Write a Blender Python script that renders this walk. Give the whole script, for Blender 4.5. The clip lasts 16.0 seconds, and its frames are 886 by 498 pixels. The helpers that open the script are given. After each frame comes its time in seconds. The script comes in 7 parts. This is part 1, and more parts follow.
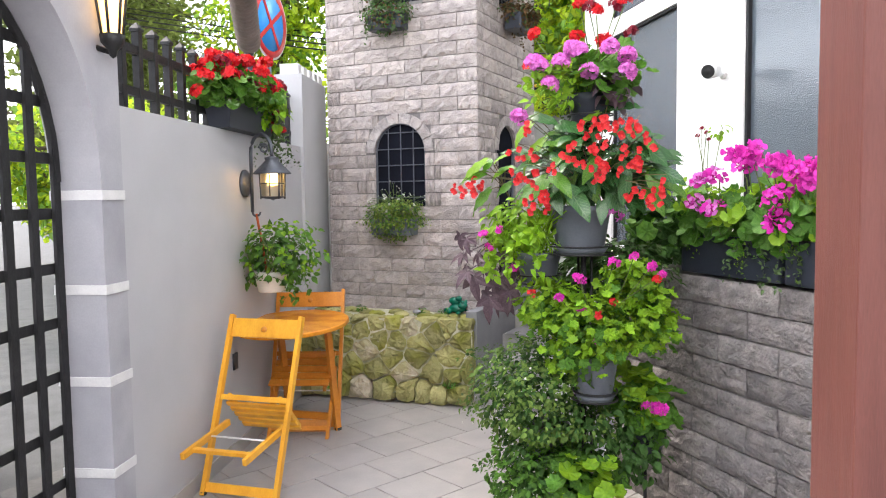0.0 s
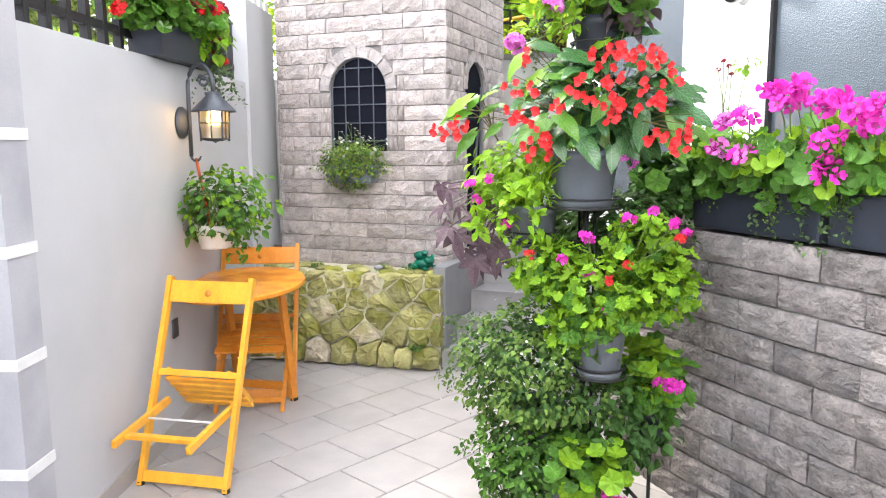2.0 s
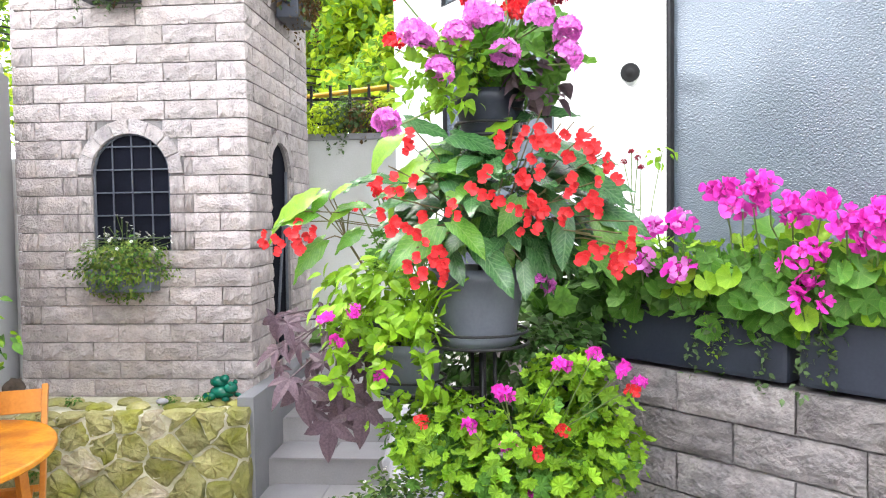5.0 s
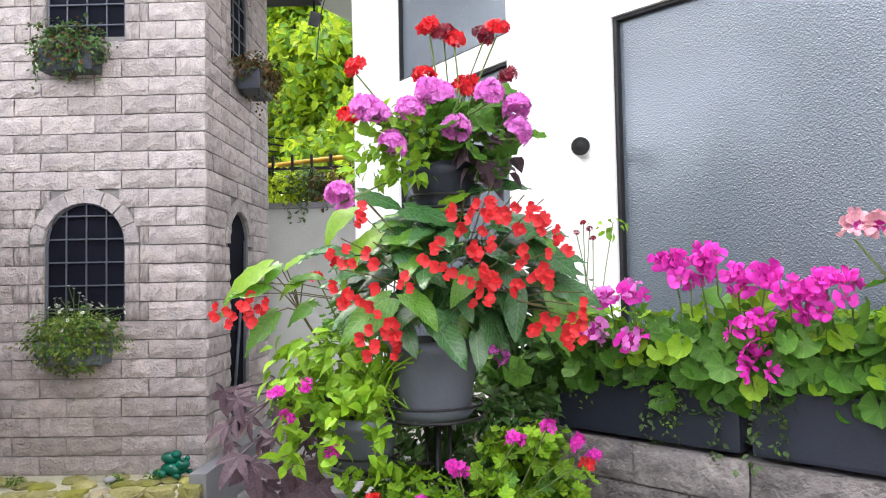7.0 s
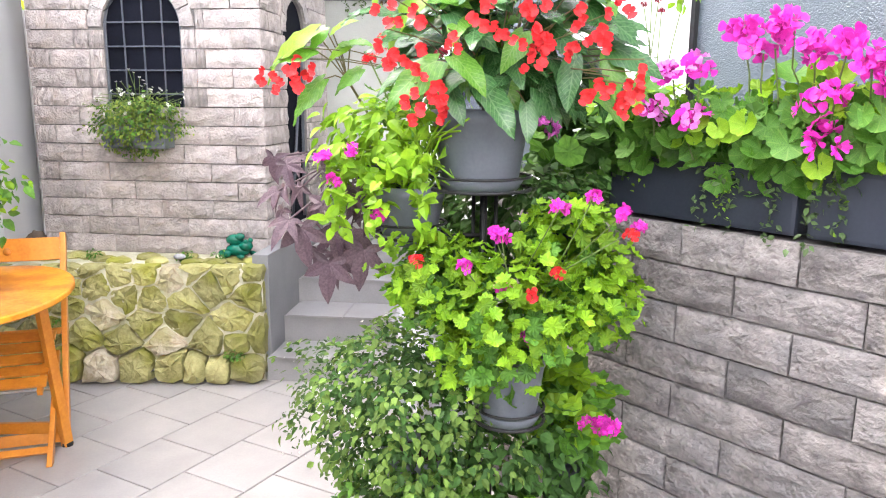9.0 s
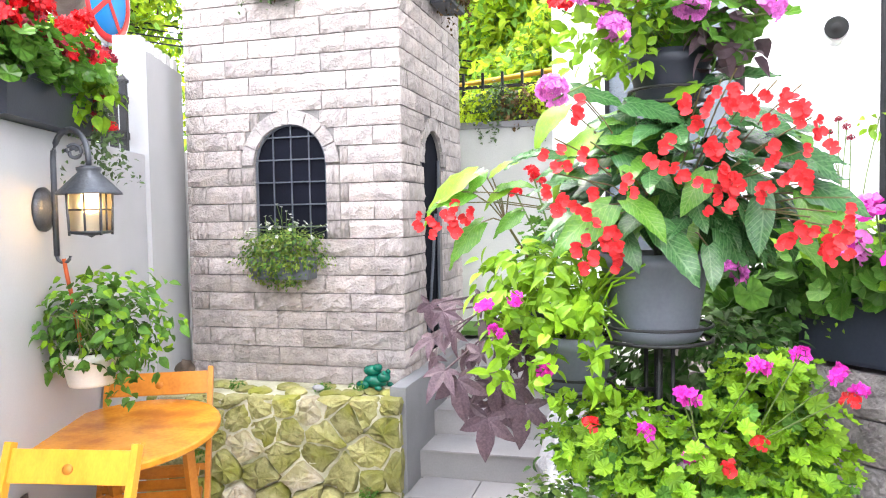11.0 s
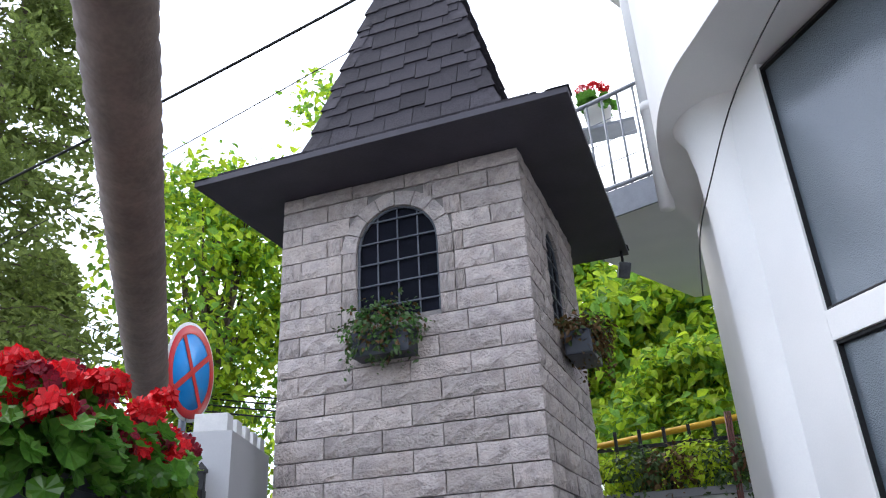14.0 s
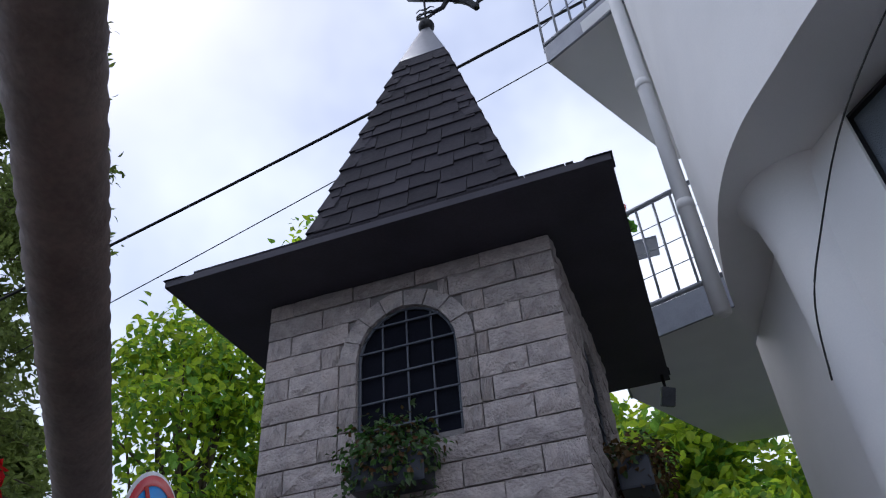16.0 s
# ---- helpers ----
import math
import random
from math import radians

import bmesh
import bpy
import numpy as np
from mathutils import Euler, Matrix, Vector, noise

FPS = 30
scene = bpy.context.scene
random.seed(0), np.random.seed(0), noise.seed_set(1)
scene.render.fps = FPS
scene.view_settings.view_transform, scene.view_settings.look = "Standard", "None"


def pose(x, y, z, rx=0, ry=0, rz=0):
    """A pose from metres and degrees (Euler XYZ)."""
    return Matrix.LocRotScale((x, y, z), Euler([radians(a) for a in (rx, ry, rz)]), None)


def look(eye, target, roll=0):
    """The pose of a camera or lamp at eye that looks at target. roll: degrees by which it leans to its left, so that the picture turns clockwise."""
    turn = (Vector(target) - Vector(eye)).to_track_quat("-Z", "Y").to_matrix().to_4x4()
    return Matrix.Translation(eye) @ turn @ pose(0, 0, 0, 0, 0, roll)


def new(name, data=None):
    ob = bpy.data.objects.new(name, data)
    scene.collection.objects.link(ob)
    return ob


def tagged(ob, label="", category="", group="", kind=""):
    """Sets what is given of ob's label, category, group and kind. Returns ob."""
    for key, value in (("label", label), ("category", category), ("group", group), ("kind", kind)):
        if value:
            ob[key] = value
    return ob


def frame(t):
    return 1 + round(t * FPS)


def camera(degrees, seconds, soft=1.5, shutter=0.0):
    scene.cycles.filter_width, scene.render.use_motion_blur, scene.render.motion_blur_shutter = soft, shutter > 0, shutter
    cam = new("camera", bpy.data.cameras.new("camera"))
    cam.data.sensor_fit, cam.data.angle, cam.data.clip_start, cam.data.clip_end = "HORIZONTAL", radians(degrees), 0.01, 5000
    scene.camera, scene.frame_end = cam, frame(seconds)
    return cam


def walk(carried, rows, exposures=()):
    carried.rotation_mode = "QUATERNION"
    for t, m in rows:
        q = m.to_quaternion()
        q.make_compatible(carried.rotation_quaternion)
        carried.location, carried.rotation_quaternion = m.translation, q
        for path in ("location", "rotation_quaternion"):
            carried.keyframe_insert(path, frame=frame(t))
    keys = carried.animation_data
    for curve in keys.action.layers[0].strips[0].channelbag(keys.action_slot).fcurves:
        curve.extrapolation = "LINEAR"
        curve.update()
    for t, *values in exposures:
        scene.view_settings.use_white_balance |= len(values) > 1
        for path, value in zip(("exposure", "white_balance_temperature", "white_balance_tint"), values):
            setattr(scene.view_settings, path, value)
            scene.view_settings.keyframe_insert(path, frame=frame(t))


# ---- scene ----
cam = camera(61.9, 16.0, 1.1)
PATH = [
    (0, (1.082, 0.464, 1.537), (0.215, 2.261, 1.397), -0.8),
    (0.5, (1.082, 0.531, 1.518), (0.203, 2.309, 1.261), -1.1),
    (1, (1.064, 0.624, 1.508), (0.165, 2.381, 1.183), -0.7),
    (1.5, (0.907, 0.748, 1.516), (0.065, 2.536, 1.21), 0.1),
    (2, (0.743, 0.87, 1.528), (0.015, 2.711, 1.241), -0.4),
    (2.5, (0.671, 1.079, 1.527), (-0.042, 2.928, 1.259), -0.9),
    (3, (0.649, 1.282, 1.543), (-0.003, 3.156, 1.298), -1.1),
    (3.5, (0.534, 1.397, 1.545), (0.042, 3.321, 1.308), -0.8),
    (4, (0.335, 1.488, 1.57), (0.036, 3.456, 1.379), -0.6),
    (4.5, (0.231, 1.575, 1.593), (0.002, 3.556, 1.439), -0.8),
    (5, (0.255, 1.625, 1.631), (0.109, 3.617, 1.546), -0.8),
    (5.2, (0.263, 1.639, 1.651), (0.146, 3.636, 1.635), -0.5),
    (7.3, (0.298, 1.624, 1.643), (0.249, 3.622, 1.735), -1.1),
    (7.5, (0.306, 1.638, 1.623), (0.247, 3.637, 1.655), -0.8),
    (8, (0.313, 1.656, 1.572), (0.226, 3.647, 1.41), 0.3),
    (10.3, (0.344, 1.7, 1.492), (-0.08, 3.596, 1.017), 0.3),
    (10.5, (0.316, 1.717, 1.512), (-0.129, 3.628, 1.125), 0.7),
    (11, (0.189, 1.79, 1.594), (-0.349, 3.714, 1.501), -1.0),
    (11.5, (0.01, 1.884, 1.648), (-0.597, 3.79, 1.669), -1.7),
    (12, (-0.084, 2.022, 1.663), (-0.782, 3.894, 1.748), -1.9),
    (12.5, (-0.107, 2.215, 1.728), (-0.894, 4.025, 2.053), -1.5),
    (13, (-0.174, 2.331, 1.764), (-1.001, 4.095, 2.216), -0.9),
    (13.5, (-0.31, 2.418, 1.805), (-1.071, 4.172, 2.392), -1.4),
    (14, (-0.442, 2.498, 1.847), (-1.044, 4.216, 2.674), -3.2),
    (14.5, (-0.528, 2.602, 1.855), (-1.016, 4.3, 2.793), -3.8),
    (15, (-0.554, 2.85, 1.885), (-1.036, 4.505, 2.901), -4.6),
    (15.5, (-0.636, 3.01, 1.862), (-1.148, 4.59, 2.977), -3.6),
    (16, (-0.81, 3.127, 1.893), (-1.286, 4.644, 3.107), -4.6),
]

EXPOSURES = [(0.0, 1.22, 7000, 11), (1.0, 1.76, 6900, 9), (2.0, 1.85, 6900, 9), (3.0, 1.93, 6900, 8), (3.5, 1.93, 6900, 8), (4.5, 1.96, 6850, 10), (5.2, 1.62, 6800, 9), (7.5, 1.15, 6900, 13), (8.0, 1.47, 7000, 14), (10.5, 2.35, 6850, 8), (11.0, 2.1, 6800, 10), (11.5, 1.4, 6750, 11), (12.0, 1.14, 6650, 13),
             (12.5, 0.93, 6600, 13), (13.0, 0.85, 6500, 13), (13.5, 0.65, 6400, 12), (14.0, 0.22, 6150, 10), (14.5, -0.7, 5950, 10), (15.0, -1.02, 5850, 11), (16.0, -1.24, 5800, 13)]
walk(cam, [(t, look(eye, target, roll)) for t, eye, target, roll in PATH], EXPOSURES)

# ---- sky and sun: bright thin overcast ----
world = bpy.data.worlds.new("sky")
scene.world = world
world.use_nodes = True
wn = world.node_tree.nodes
wl = world.node_tree.links
sky = wn.new("ShaderNodeTexSky")
sky.sky_type = "NISHITA"
sky.sun_disc = False
sky.sun_elevation, sky.sun_rotation = radians(60), radians(-75)
sky.air_density, sky.dust_density = 1.0, 2.0
coord = wn.new("ShaderNodeTexCoord")
cloud = wn.new("ShaderNodeTexNoise")
cloud.inputs["Scale"].default_value, cloud.inputs["Detail"].default_value = 1.6, 5.0
ramp = wn.new("ShaderNodeValToRGB")
ramp.color_ramp.elements[0].position, ramp.color_ramp.elements[1].position = 0.33, 0.65
mixc = wn.new("ShaderNodeMixRGB")
mixc.inputs[2].default_value = (24.0, 24.3, 25.0, 1)
bg = wn["Background"]
bg.inputs["Strength"].default_value = 0.12
wl.new(coord.outputs["Generated"], cloud.inputs["Vector"])
wl.new(cloud.outputs["Fac"], ramp.inputs[0])
wl.new(ramp.outputs[0], mixc.inputs[0])
boost = wn.new("ShaderNodeMixRGB")
boost.blend_type = "MULTIPLY"
boost.inputs[0].default_value = 1.0
boost.inputs[2].default_value = (2.6, 2.6, 2.7, 1)
wl.new(sky.outputs[0], boost.inputs[1])
wl.new(boost.outputs[0], mixc.inputs[1])
wl.new(mixc.outputs[0], bg.inputs["Color"])
sun_data = bpy.data.lights.new("sun", "SUN")
sun_data.energy, sun_data.angle, sun_data.color = 1.4, radians(30), (1.0, 0.96, 0.9)
sun = new("sun", sun_data)
sun.matrix_world = look((-5.6, 1.5, 10.0), (0, 0, 0))


# ---- materials ----
def material(name, color, color2=None, rough=0.7, scale=8.0, fine=60.0, bump=0.3, metal=0.0, vary=0.0, island=False,
             stain=None, stain_scale=1.3, stain_amount=0.4, translucent=0.0, spec=0.4, stretch=None, wave=None, depth=0.01):
    """Two scales of noise between two colours, fine relief, and an optional larger stain."""
    m = bpy.data.materials.new(name)
    m.use_nodes = True
    n, l = m.node_tree.nodes, m.node_tree.links
    b = n["Principled BSDF"]
    b.inputs["Roughness"].default_value, b.inputs["Metallic"].default_value = rough, metal
    b.inputs["Specular IOR Level"].default_value = spec
    color2 = color2 or tuple(c * 0.75 for c in color)
    tc = n.new("ShaderNodeTexCoord")
    src = tc.outputs["Object"]
    if stretch:
        mp = n.new("ShaderNodeMapping")
        mp.inputs["Scale"].default_value = stretch
        l.new(src, mp.inputs["Vector"])
        src = mp.outputs[0]
    geo = n.new("ShaderNodeNewGeometry")
    info = n.new("ShaderNodeObjectInfo")
    rnd = geo.outputs["Random Per Island"] if island else info.outputs["Random"]
    if vary and not island:
        off = n.new("ShaderNodeVectorMath")
        off.operation = "ADD"
        mul = n.new("ShaderNodeMath")
        mul.operation = "MULTIPLY"
        mul.inputs[1].default_value = 37.0
        l.new(rnd, mul.inputs[0])
        l.new(src, off.inputs[0])
        l.new(mul.outputs[0], off.inputs[1])
        src = off.outputs[0]
    a = n.new("ShaderNodeTexNoise")
    a.inputs["Scale"].default_value, a.inputs["Detail"].default_value = scale, 5.0
    f = n.new("ShaderNodeTexNoise")
    f.inputs["Scale"].default_value, f.inputs["Detail"].default_value = fine, 4.0
    l.new(src, a.inputs["Vector"])
    l.new(src, f.inputs["Vector"])
    add = n.new("ShaderNodeMath")
    add.operation = "MULTIPLY_ADD"
    add.inputs[1].default_value = 0.55
    l.new(f.outputs["Fac"], add.inputs[0])
    l.new(a.outputs["Fac"], add.inputs[2])
    r = n.new("ShaderNodeMapRange")
    r.inputs["From Min"].default_value, r.inputs["From Max"].default_value = 0.56, 0.98
    l.new(add.outputs[0], r.inputs["Value"])
    mix = n.new("ShaderNodeMixRGB")
    mix.inputs[1].default_value, mix.inputs[2].default_value = (*color, 1), (*color2, 1)
    l.new(r.outputs[0], mix.inputs[0])
    out = mix.outputs[0]
    if stain:
        s = n.new("ShaderNodeTexNoise")
        s.inputs["Scale"].default_value, s.inputs["Detail"].default_value = stain_scale, 6.0
        l.new(src, s.inputs["Vector"])
        sr = n.new("ShaderNodeMapRange")
        sr.inputs["From Min"].default_value, sr.inputs["From Max"].default_value = 0.48, 0.68
        sr.inputs["To Max"].default_value = stain_amount
        l.new(s.outputs["Fac"], sr.inputs["Value"])
        sm = n.new("ShaderNodeMixRGB")
        sm.inputs[2].default_value = (*stain, 1)
        l.new(sr.outputs[0], sm.inputs[0])
        l.new(out, sm.inputs[1])
        out = sm.outputs[0]
    if vary:
        hsv = n.new("ShaderNodeHueSaturation")
        vr = n.new("ShaderNodeMapRange")
        vr.inputs["To Min"].default_value, vr.inputs["To Max"].default_value = 1 - vary, 1 + vary
        l.new(rnd, vr.inputs["Value"])
        l.new(vr.outputs[0], hsv.inputs["Value"])
        l.new(out, hsv.inputs["Color"])
        out = hsv.outputs[0]
    l.new(out, b.inputs["Base Color"])
    if bump:
        bp = n.new("ShaderNodeBump")
        bp.inputs["Strength"].default_value, bp.inputs["Distance"].default_value = bump, depth
        l.new(add.outputs[0], bp.inputs["Height"])
        l.new(bp.outputs[0], b.inputs["Normal"])
    if translucent:
        tr = n.new("ShaderNodeBsdfTranslucent")
        ms = n.new("ShaderNodeMixShader")
        ms.inputs[0].default_value = translucent
        l.new(out, tr.inputs["Color"])
        l.new(b.outputs[0], ms.inputs[1])
        l.new(tr.outputs[0], ms.inputs[2])
        l.new(ms.outputs[0], n["Material Output"].inputs["Surface"])
    return m


def glow(name, color, strength):
    m = bpy.data.materials.new(name)
    m.use_nodes = True
    b = m.node_tree.nodes["Principled BSDF"]
    b.inputs["Base Color"].default_value = (*color, 1)
    b.inputs["Emission Color"].default_value, b.inputs["Emission Strength"].default_value = (*color, 1), strength
    return m


M_BRICK = material("split_stone_grey", (0.48, 0.43, 0.415), (0.31, 0.275, 0.27), 0.92, 16, 85, 1.0, vary=0.16, stain=(0.46, 0.39, 0.35), stain_scale=7, stretch=(0.27, 1, 0.105), depth=0.02)
M_ARCH = material("split_stone_arch", (0.45, 0.41, 0.4), (0.27, 0.245, 0.245), 0.92, 16, 85, 1.0, vary=0.16, stain=(0.46, 0.39, 0.35), stain_scale=7, depth=0.02)
M_BLOCK = material("split_block_grey", (0.28, 0.255, 0.245), (0.14, 0.128, 0.128), 0.92, 15, 70, 1.0, vary=0.25, stain=(0.14, 0.135, 0.14), stain_scale=5, stain_amount=0.6, stretch=(0.34, 1, 0.12), depth=0.025)
M_MORTAR = material("mortar", (0.24, 0.225, 0.22), (0.17, 0.16, 0.16), 0.95, 20, 120, 0.4)
M_PLASTER = material("painted_plaster_grey", (0.47, 0.475, 0.5), (0.43, 0.435, 0.46), 0.85, 3, 160, 0.15, stain=(0.39, 0.39, 0.41), stain_scale=1.2, stain_amount=0.35, depth=0.004)
M_PILLAR = material("painted_plaster_mid_grey", (0.43, 0.43, 0.465), (0.37, 0.37, 0.405), 0.85, 4, 140, 0.2, stain=(0.27, 0.27, 0.31), stain_scale=3.0, stain_amount=0.5, depth=0.004)
M_BAND = material("white_band_paint", (0.72, 0.72, 0.72), (0.62, 0.62, 0.63), 0.8, 12, 120, 0.2)
M_WHITE = material("white_plaster", (0.82, 0.81, 0.8), (0.77, 0.765, 0.76), 0.85, 3, 140, 0.25, stain=(0.7, 0.69, 0.67), stain_scale=2.0, stain_amount=0.3, depth=0.004)
M_OLDPLASTER = material("old_pale_plaster", (0.55, 0.56, 0.55), (0.46, 0.47, 0.46), 0.9, 2.5, 90, 0.3, stain=(0.33, 0.34, 0.31), stain_scale=1.6, stain_amount=0.5)
M_TILE = material("porcelain_tile_grey", (0.39, 0.37, 0.36), (0.33, 0.315, 0.31), 0.42, 5, 110, 0.12, vary=0.05, stain=(0.29, 0.28, 0.275), stain_scale=2.5, stain_amount=0.35, depth=0.003)
M_GROUT = material("tile_grout", (0.1, 0.095, 0.09), None, 0.9, 30, 100, 0.2)
M_STEP = material("stair_tile_grey", (0.34, 0.325, 0.325), (0.28, 0.27, 0.27), 0.5, 5, 110, 0.12, vary=0.05, depth=0.003)
M_PLINTH = material("smooth_render_grey", (0.25, 0.25, 0.265), (0.21, 0.21, 0.225), 0.85, 4, 120, 0.25, depth=0.004)
M_MOSS = material("mossy_fieldstone", (0.44, 0.41, 0.19), (0.25, 0.235, 0.09), 0.95, 7, 60, 1.0, vary=0.28, stain=(0.24, 0.25, 0.02), stain_scale=4, stain_amount=0.8, depth=0.02)
M_FIELD = material("pale_fieldstone", (0.62, 0.56, 0.45), (0.4, 0.33, 0.22), 0.95, 9, 60, 1.0, vary=0.12, stain=(0.36, 0.34, 0.12), stain_scale=6, stain_amount=0.6, depth=0.02)
M_PALEMORTAR = material("pale_lime_mortar", (0.7, 0.67, 0.54), (0.5, 0.48, 0.34), 0.95, 12, 70, 0.8, stain=(0.2, 0.2, 0.08), stain_scale=4, stain_amount=0.5)
M_SHINGLE = material("asphalt_shingle", (0.055, 0.05, 0.062), (0.03, 0.028, 0.035), 0.85, 20, 260, 0.5, vary=0.25, spec=0.25)
M_SOFFIT = material("dark_painted_board", (0.055, 0.05, 0.066), (0.04, 0.036, 0.048), 0.6, 4, 90, 0.15)
M_ZINC = material("zinc_cap", (0.4, 0.4, 0.42), (0.32, 0.32, 0.34), 0.45, 8, 80, 0.15, metal=0.7)
M_IRON = material("black_iron", (0.025, 0.025, 0.028), (0.015, 0.015, 0.016), 0.5, 20, 140, 0.25, metal=0.3)
M_GRILL = material("grey_window_bars", (0.085, 0.095, 0.12), (0.06, 0.07, 0.09), 0.5, 20, 140, 0.1)
M_DARK = material("dark_board_and_interior_shade", (0.008, 0.009, 0.016), (0.005, 0.006, 0.01), 0.9, 5, 80, 0.05, spec=0.1)
M_BROWN = material("brown_door_paint", (0.16, 0.055, 0.045), (0.12, 0.04, 0.034), 0.45, 6, 120, 0.15, stretch=(6, 6, 0.6))
M_WOOD = material("varnished_pine", (0.86, 0.44, 0.045), (0.74, 0.33, 0.03), 0.3, 7, 60, 0.12, vary=0.1, stretch=(2.5, 2.5, 0.5), depth=0.002)
M_WOODDARK = material("varnished_pine_aged", (0.64, 0.25, 0.035), (0.5, 0.17, 0.02), 0.35, 9, 70, 0.15, vary=0.1, depth=0.002)
M_POT = material("grey_plastic_pot", (0.12, 0.135, 0.16), (0.095, 0.108, 0.13), 0.5, 6, 120, 0.1)
M_POTDARK = material("anthracite_plastic", (0.03, 0.036, 0.052), (0.022, 0.027, 0.04), 0.45, 6, 120, 0.1)
M_POTWHITE = material("white_plastic_pot", (0.72, 0.7, 0.66), (0.62, 0.6, 0.56), 0.5, 8, 100, 0.1)
M_SOIL = material("soil", (0.045, 0.03, 0.02), (0.02, 0.014, 0.01), 1.0, 20, 90, 0.9)
M_GALV = material("aged_grey_metal", (0.11, 0.12, 0.14), (0.07, 0.075, 0.09), 0.45, 14, 120, 0.3, metal=0.6)
M_LAMPGLASS = glow("lit_lamp_glass", (1.0, 0.62, 0.22), 1.6)
M_BULB = glow("bulb", (1.0, 0.58, 0.16), 9.0)
M_TUBE = material("grey_awning_cloth", (0.22, 0.165, 0.14), (0.13, 0.1, 0.088), 0.75, 6, 60, 0.5)
M_RUBBER = material("black_rubber", (0.015, 0.015, 0.015), None, 0.7, 20, 90, 0.1)
M_RED = material("sign_red", (0.62, 0.03, 0.04), (0.55, 0.025, 0.03), 0.35, 10, 80, 0.0)
M_BLUE = material("sign_blue", (0.015, 0.3, 0.78), (0.015, 0.26, 0.72), 0.35, 10, 80, 0.0)
M_SIGNWHITE = material("sign_white", (0.8, 0.8, 0.8), None, 0.4, 10, 80, 0.0)
M_FROG = material("green_glazed_ceramic", (0.0, 0.16, 0.1), (0.0, 0.09, 0.06), 0.2, 25, 120, 0.2)
M_YELLOW = material("yellow_gas_pipe", (0.7, 0.42, 0.02), (0.6, 0.34, 0.02), 0.5, 10, 80, 0.1)
M_LAWN = material("grass_green", (0.07, 0.16, 0.02), (0.04, 0.1, 0.015), 0.95, 30, 200, 0.8)
M_GROUND = material("asphalt", (0.08, 0.08, 0.08), (0.05, 0.05, 0.05), 0.9, 5, 120, 0.4)
M_BALC = material("grey_metal_rail", (0.3, 0.31, 0.34), (0.24, 0.25, 0.28), 0.45, 10, 90, 0.1, metal=0.4)
M_TRUNK = material("bark", (0.12, 0.09, 0.07), (0.06, 0.045, 0.035), 0.95, 10, 50, 0.9)
M_ROCK = material("white_rough_rock", (0.44, 0.44, 0.46), (0.3, 0.3, 0.33), 0.95, 6, 50, 0.9, depth=0.02)


def leaf_material(name, a, b, translucent=0.35, rough=0.5, vary=0.35, spec=0.35):
    return material(name, a, b, rough, 18, 90, 0.25, island=True, vary=vary, translucent=translucent, spec=spec, depth=0.003)


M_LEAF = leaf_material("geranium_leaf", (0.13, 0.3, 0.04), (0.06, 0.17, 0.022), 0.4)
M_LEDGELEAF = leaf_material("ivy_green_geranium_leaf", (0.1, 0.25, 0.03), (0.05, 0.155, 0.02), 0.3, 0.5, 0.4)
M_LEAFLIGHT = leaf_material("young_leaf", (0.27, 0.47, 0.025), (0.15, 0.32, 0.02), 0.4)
M_BEGLEAF = leaf_material("begonia_leaf", (0.055, 0.16, 0.045), (0.025, 0.085, 0.028), 0.2, 0.2, 0.5, 0.6)
M_BEGLIGHT = leaf_material("young_begonia_leaf", (0.12, 0.3, 0.035), (0.065, 0.19, 0.025), 0.35, 0.22, 0.35, 0.55)
M_BEGYOUNG = leaf_material("lime_begonia_leaf", (0.24, 0.42, 0.025), (0.15, 0.32, 0.025), 0.4, 0.35, 0.2)
M_BUSH = leaf_material("small_dark_leaf", (0.065, 0.155, 0.03), (0.032, 0.09, 0.02), 0.3, 0.65)
M_BUSHTIP = leaf_material("olive_bush_leaf", (0.16, 0.26, 0.05), (0.09, 0.17, 0.03), 0.35, 0.65)
M_OLIVE = leaf_material("olive_lime_leaf", (0.26, 0.34, 0.06), (0.15, 0.22, 0.035), 0.35, 0.65)
M_WIRY = leaf_material("trailing_leaf", (0.10, 0.17, 0.06), (0.05, 0.09, 0.03), 0.3)
M_RUST = leaf_material("withered_leaf", (0.15, 0.07, 0.03), (0.09, 0.07, 0.02), 0.3)
M_PURPLE = leaf_material("purple_leaf", (0.15, 0.1, 0.12), (0.08, 0.05, 0.065), 0.25)
M_STEM = material("stem", (0.13, 0.2, 0.05), (0.08, 0.12, 0.03), 0.6, 20, 60, 0.1)
M_REDFL = leaf_material("red_petal", (0.75, 0.012, 0.02), (0.55, 0.005, 0.012), 0.3, 0.5, 0.25)
M_DARKRED = leaf_material("wine_petal", (0.28, 0.008, 0.03), (0.16, 0.004, 0.015), 0.3, 0.6, 0.3)
M_CORAL = leaf_material("coral_petal", (0.78, 0.05, 0.055), (0.52, 0.01, 0.016), 0.3, 0.4, 0.3)
M_PINK = leaf_material("mauve_pink_petal", (0.84, 0.3, 0.74), (0.7, 0.16, 0.58), 0.35, 0.55, 0.2)
M_BLOTCH = leaf_material("dark_magenta_petal", (0.3, 0.0, 0.12), (0.42, 0.01, 0.24), 0.3, 0.5, 0.2)
M_MAGENTA = leaf_material("magenta_petal", (0.8, 0.06, 0.55), (0.6, 0.02, 0.36), 0.35, 0.5, 0.2)
M_PALEFL = leaf_material("pale_pink_petal", (0.75, 0.5, 0.52), (0.5, 0.12, 0.2), 0.35, 0.5, 0.2)
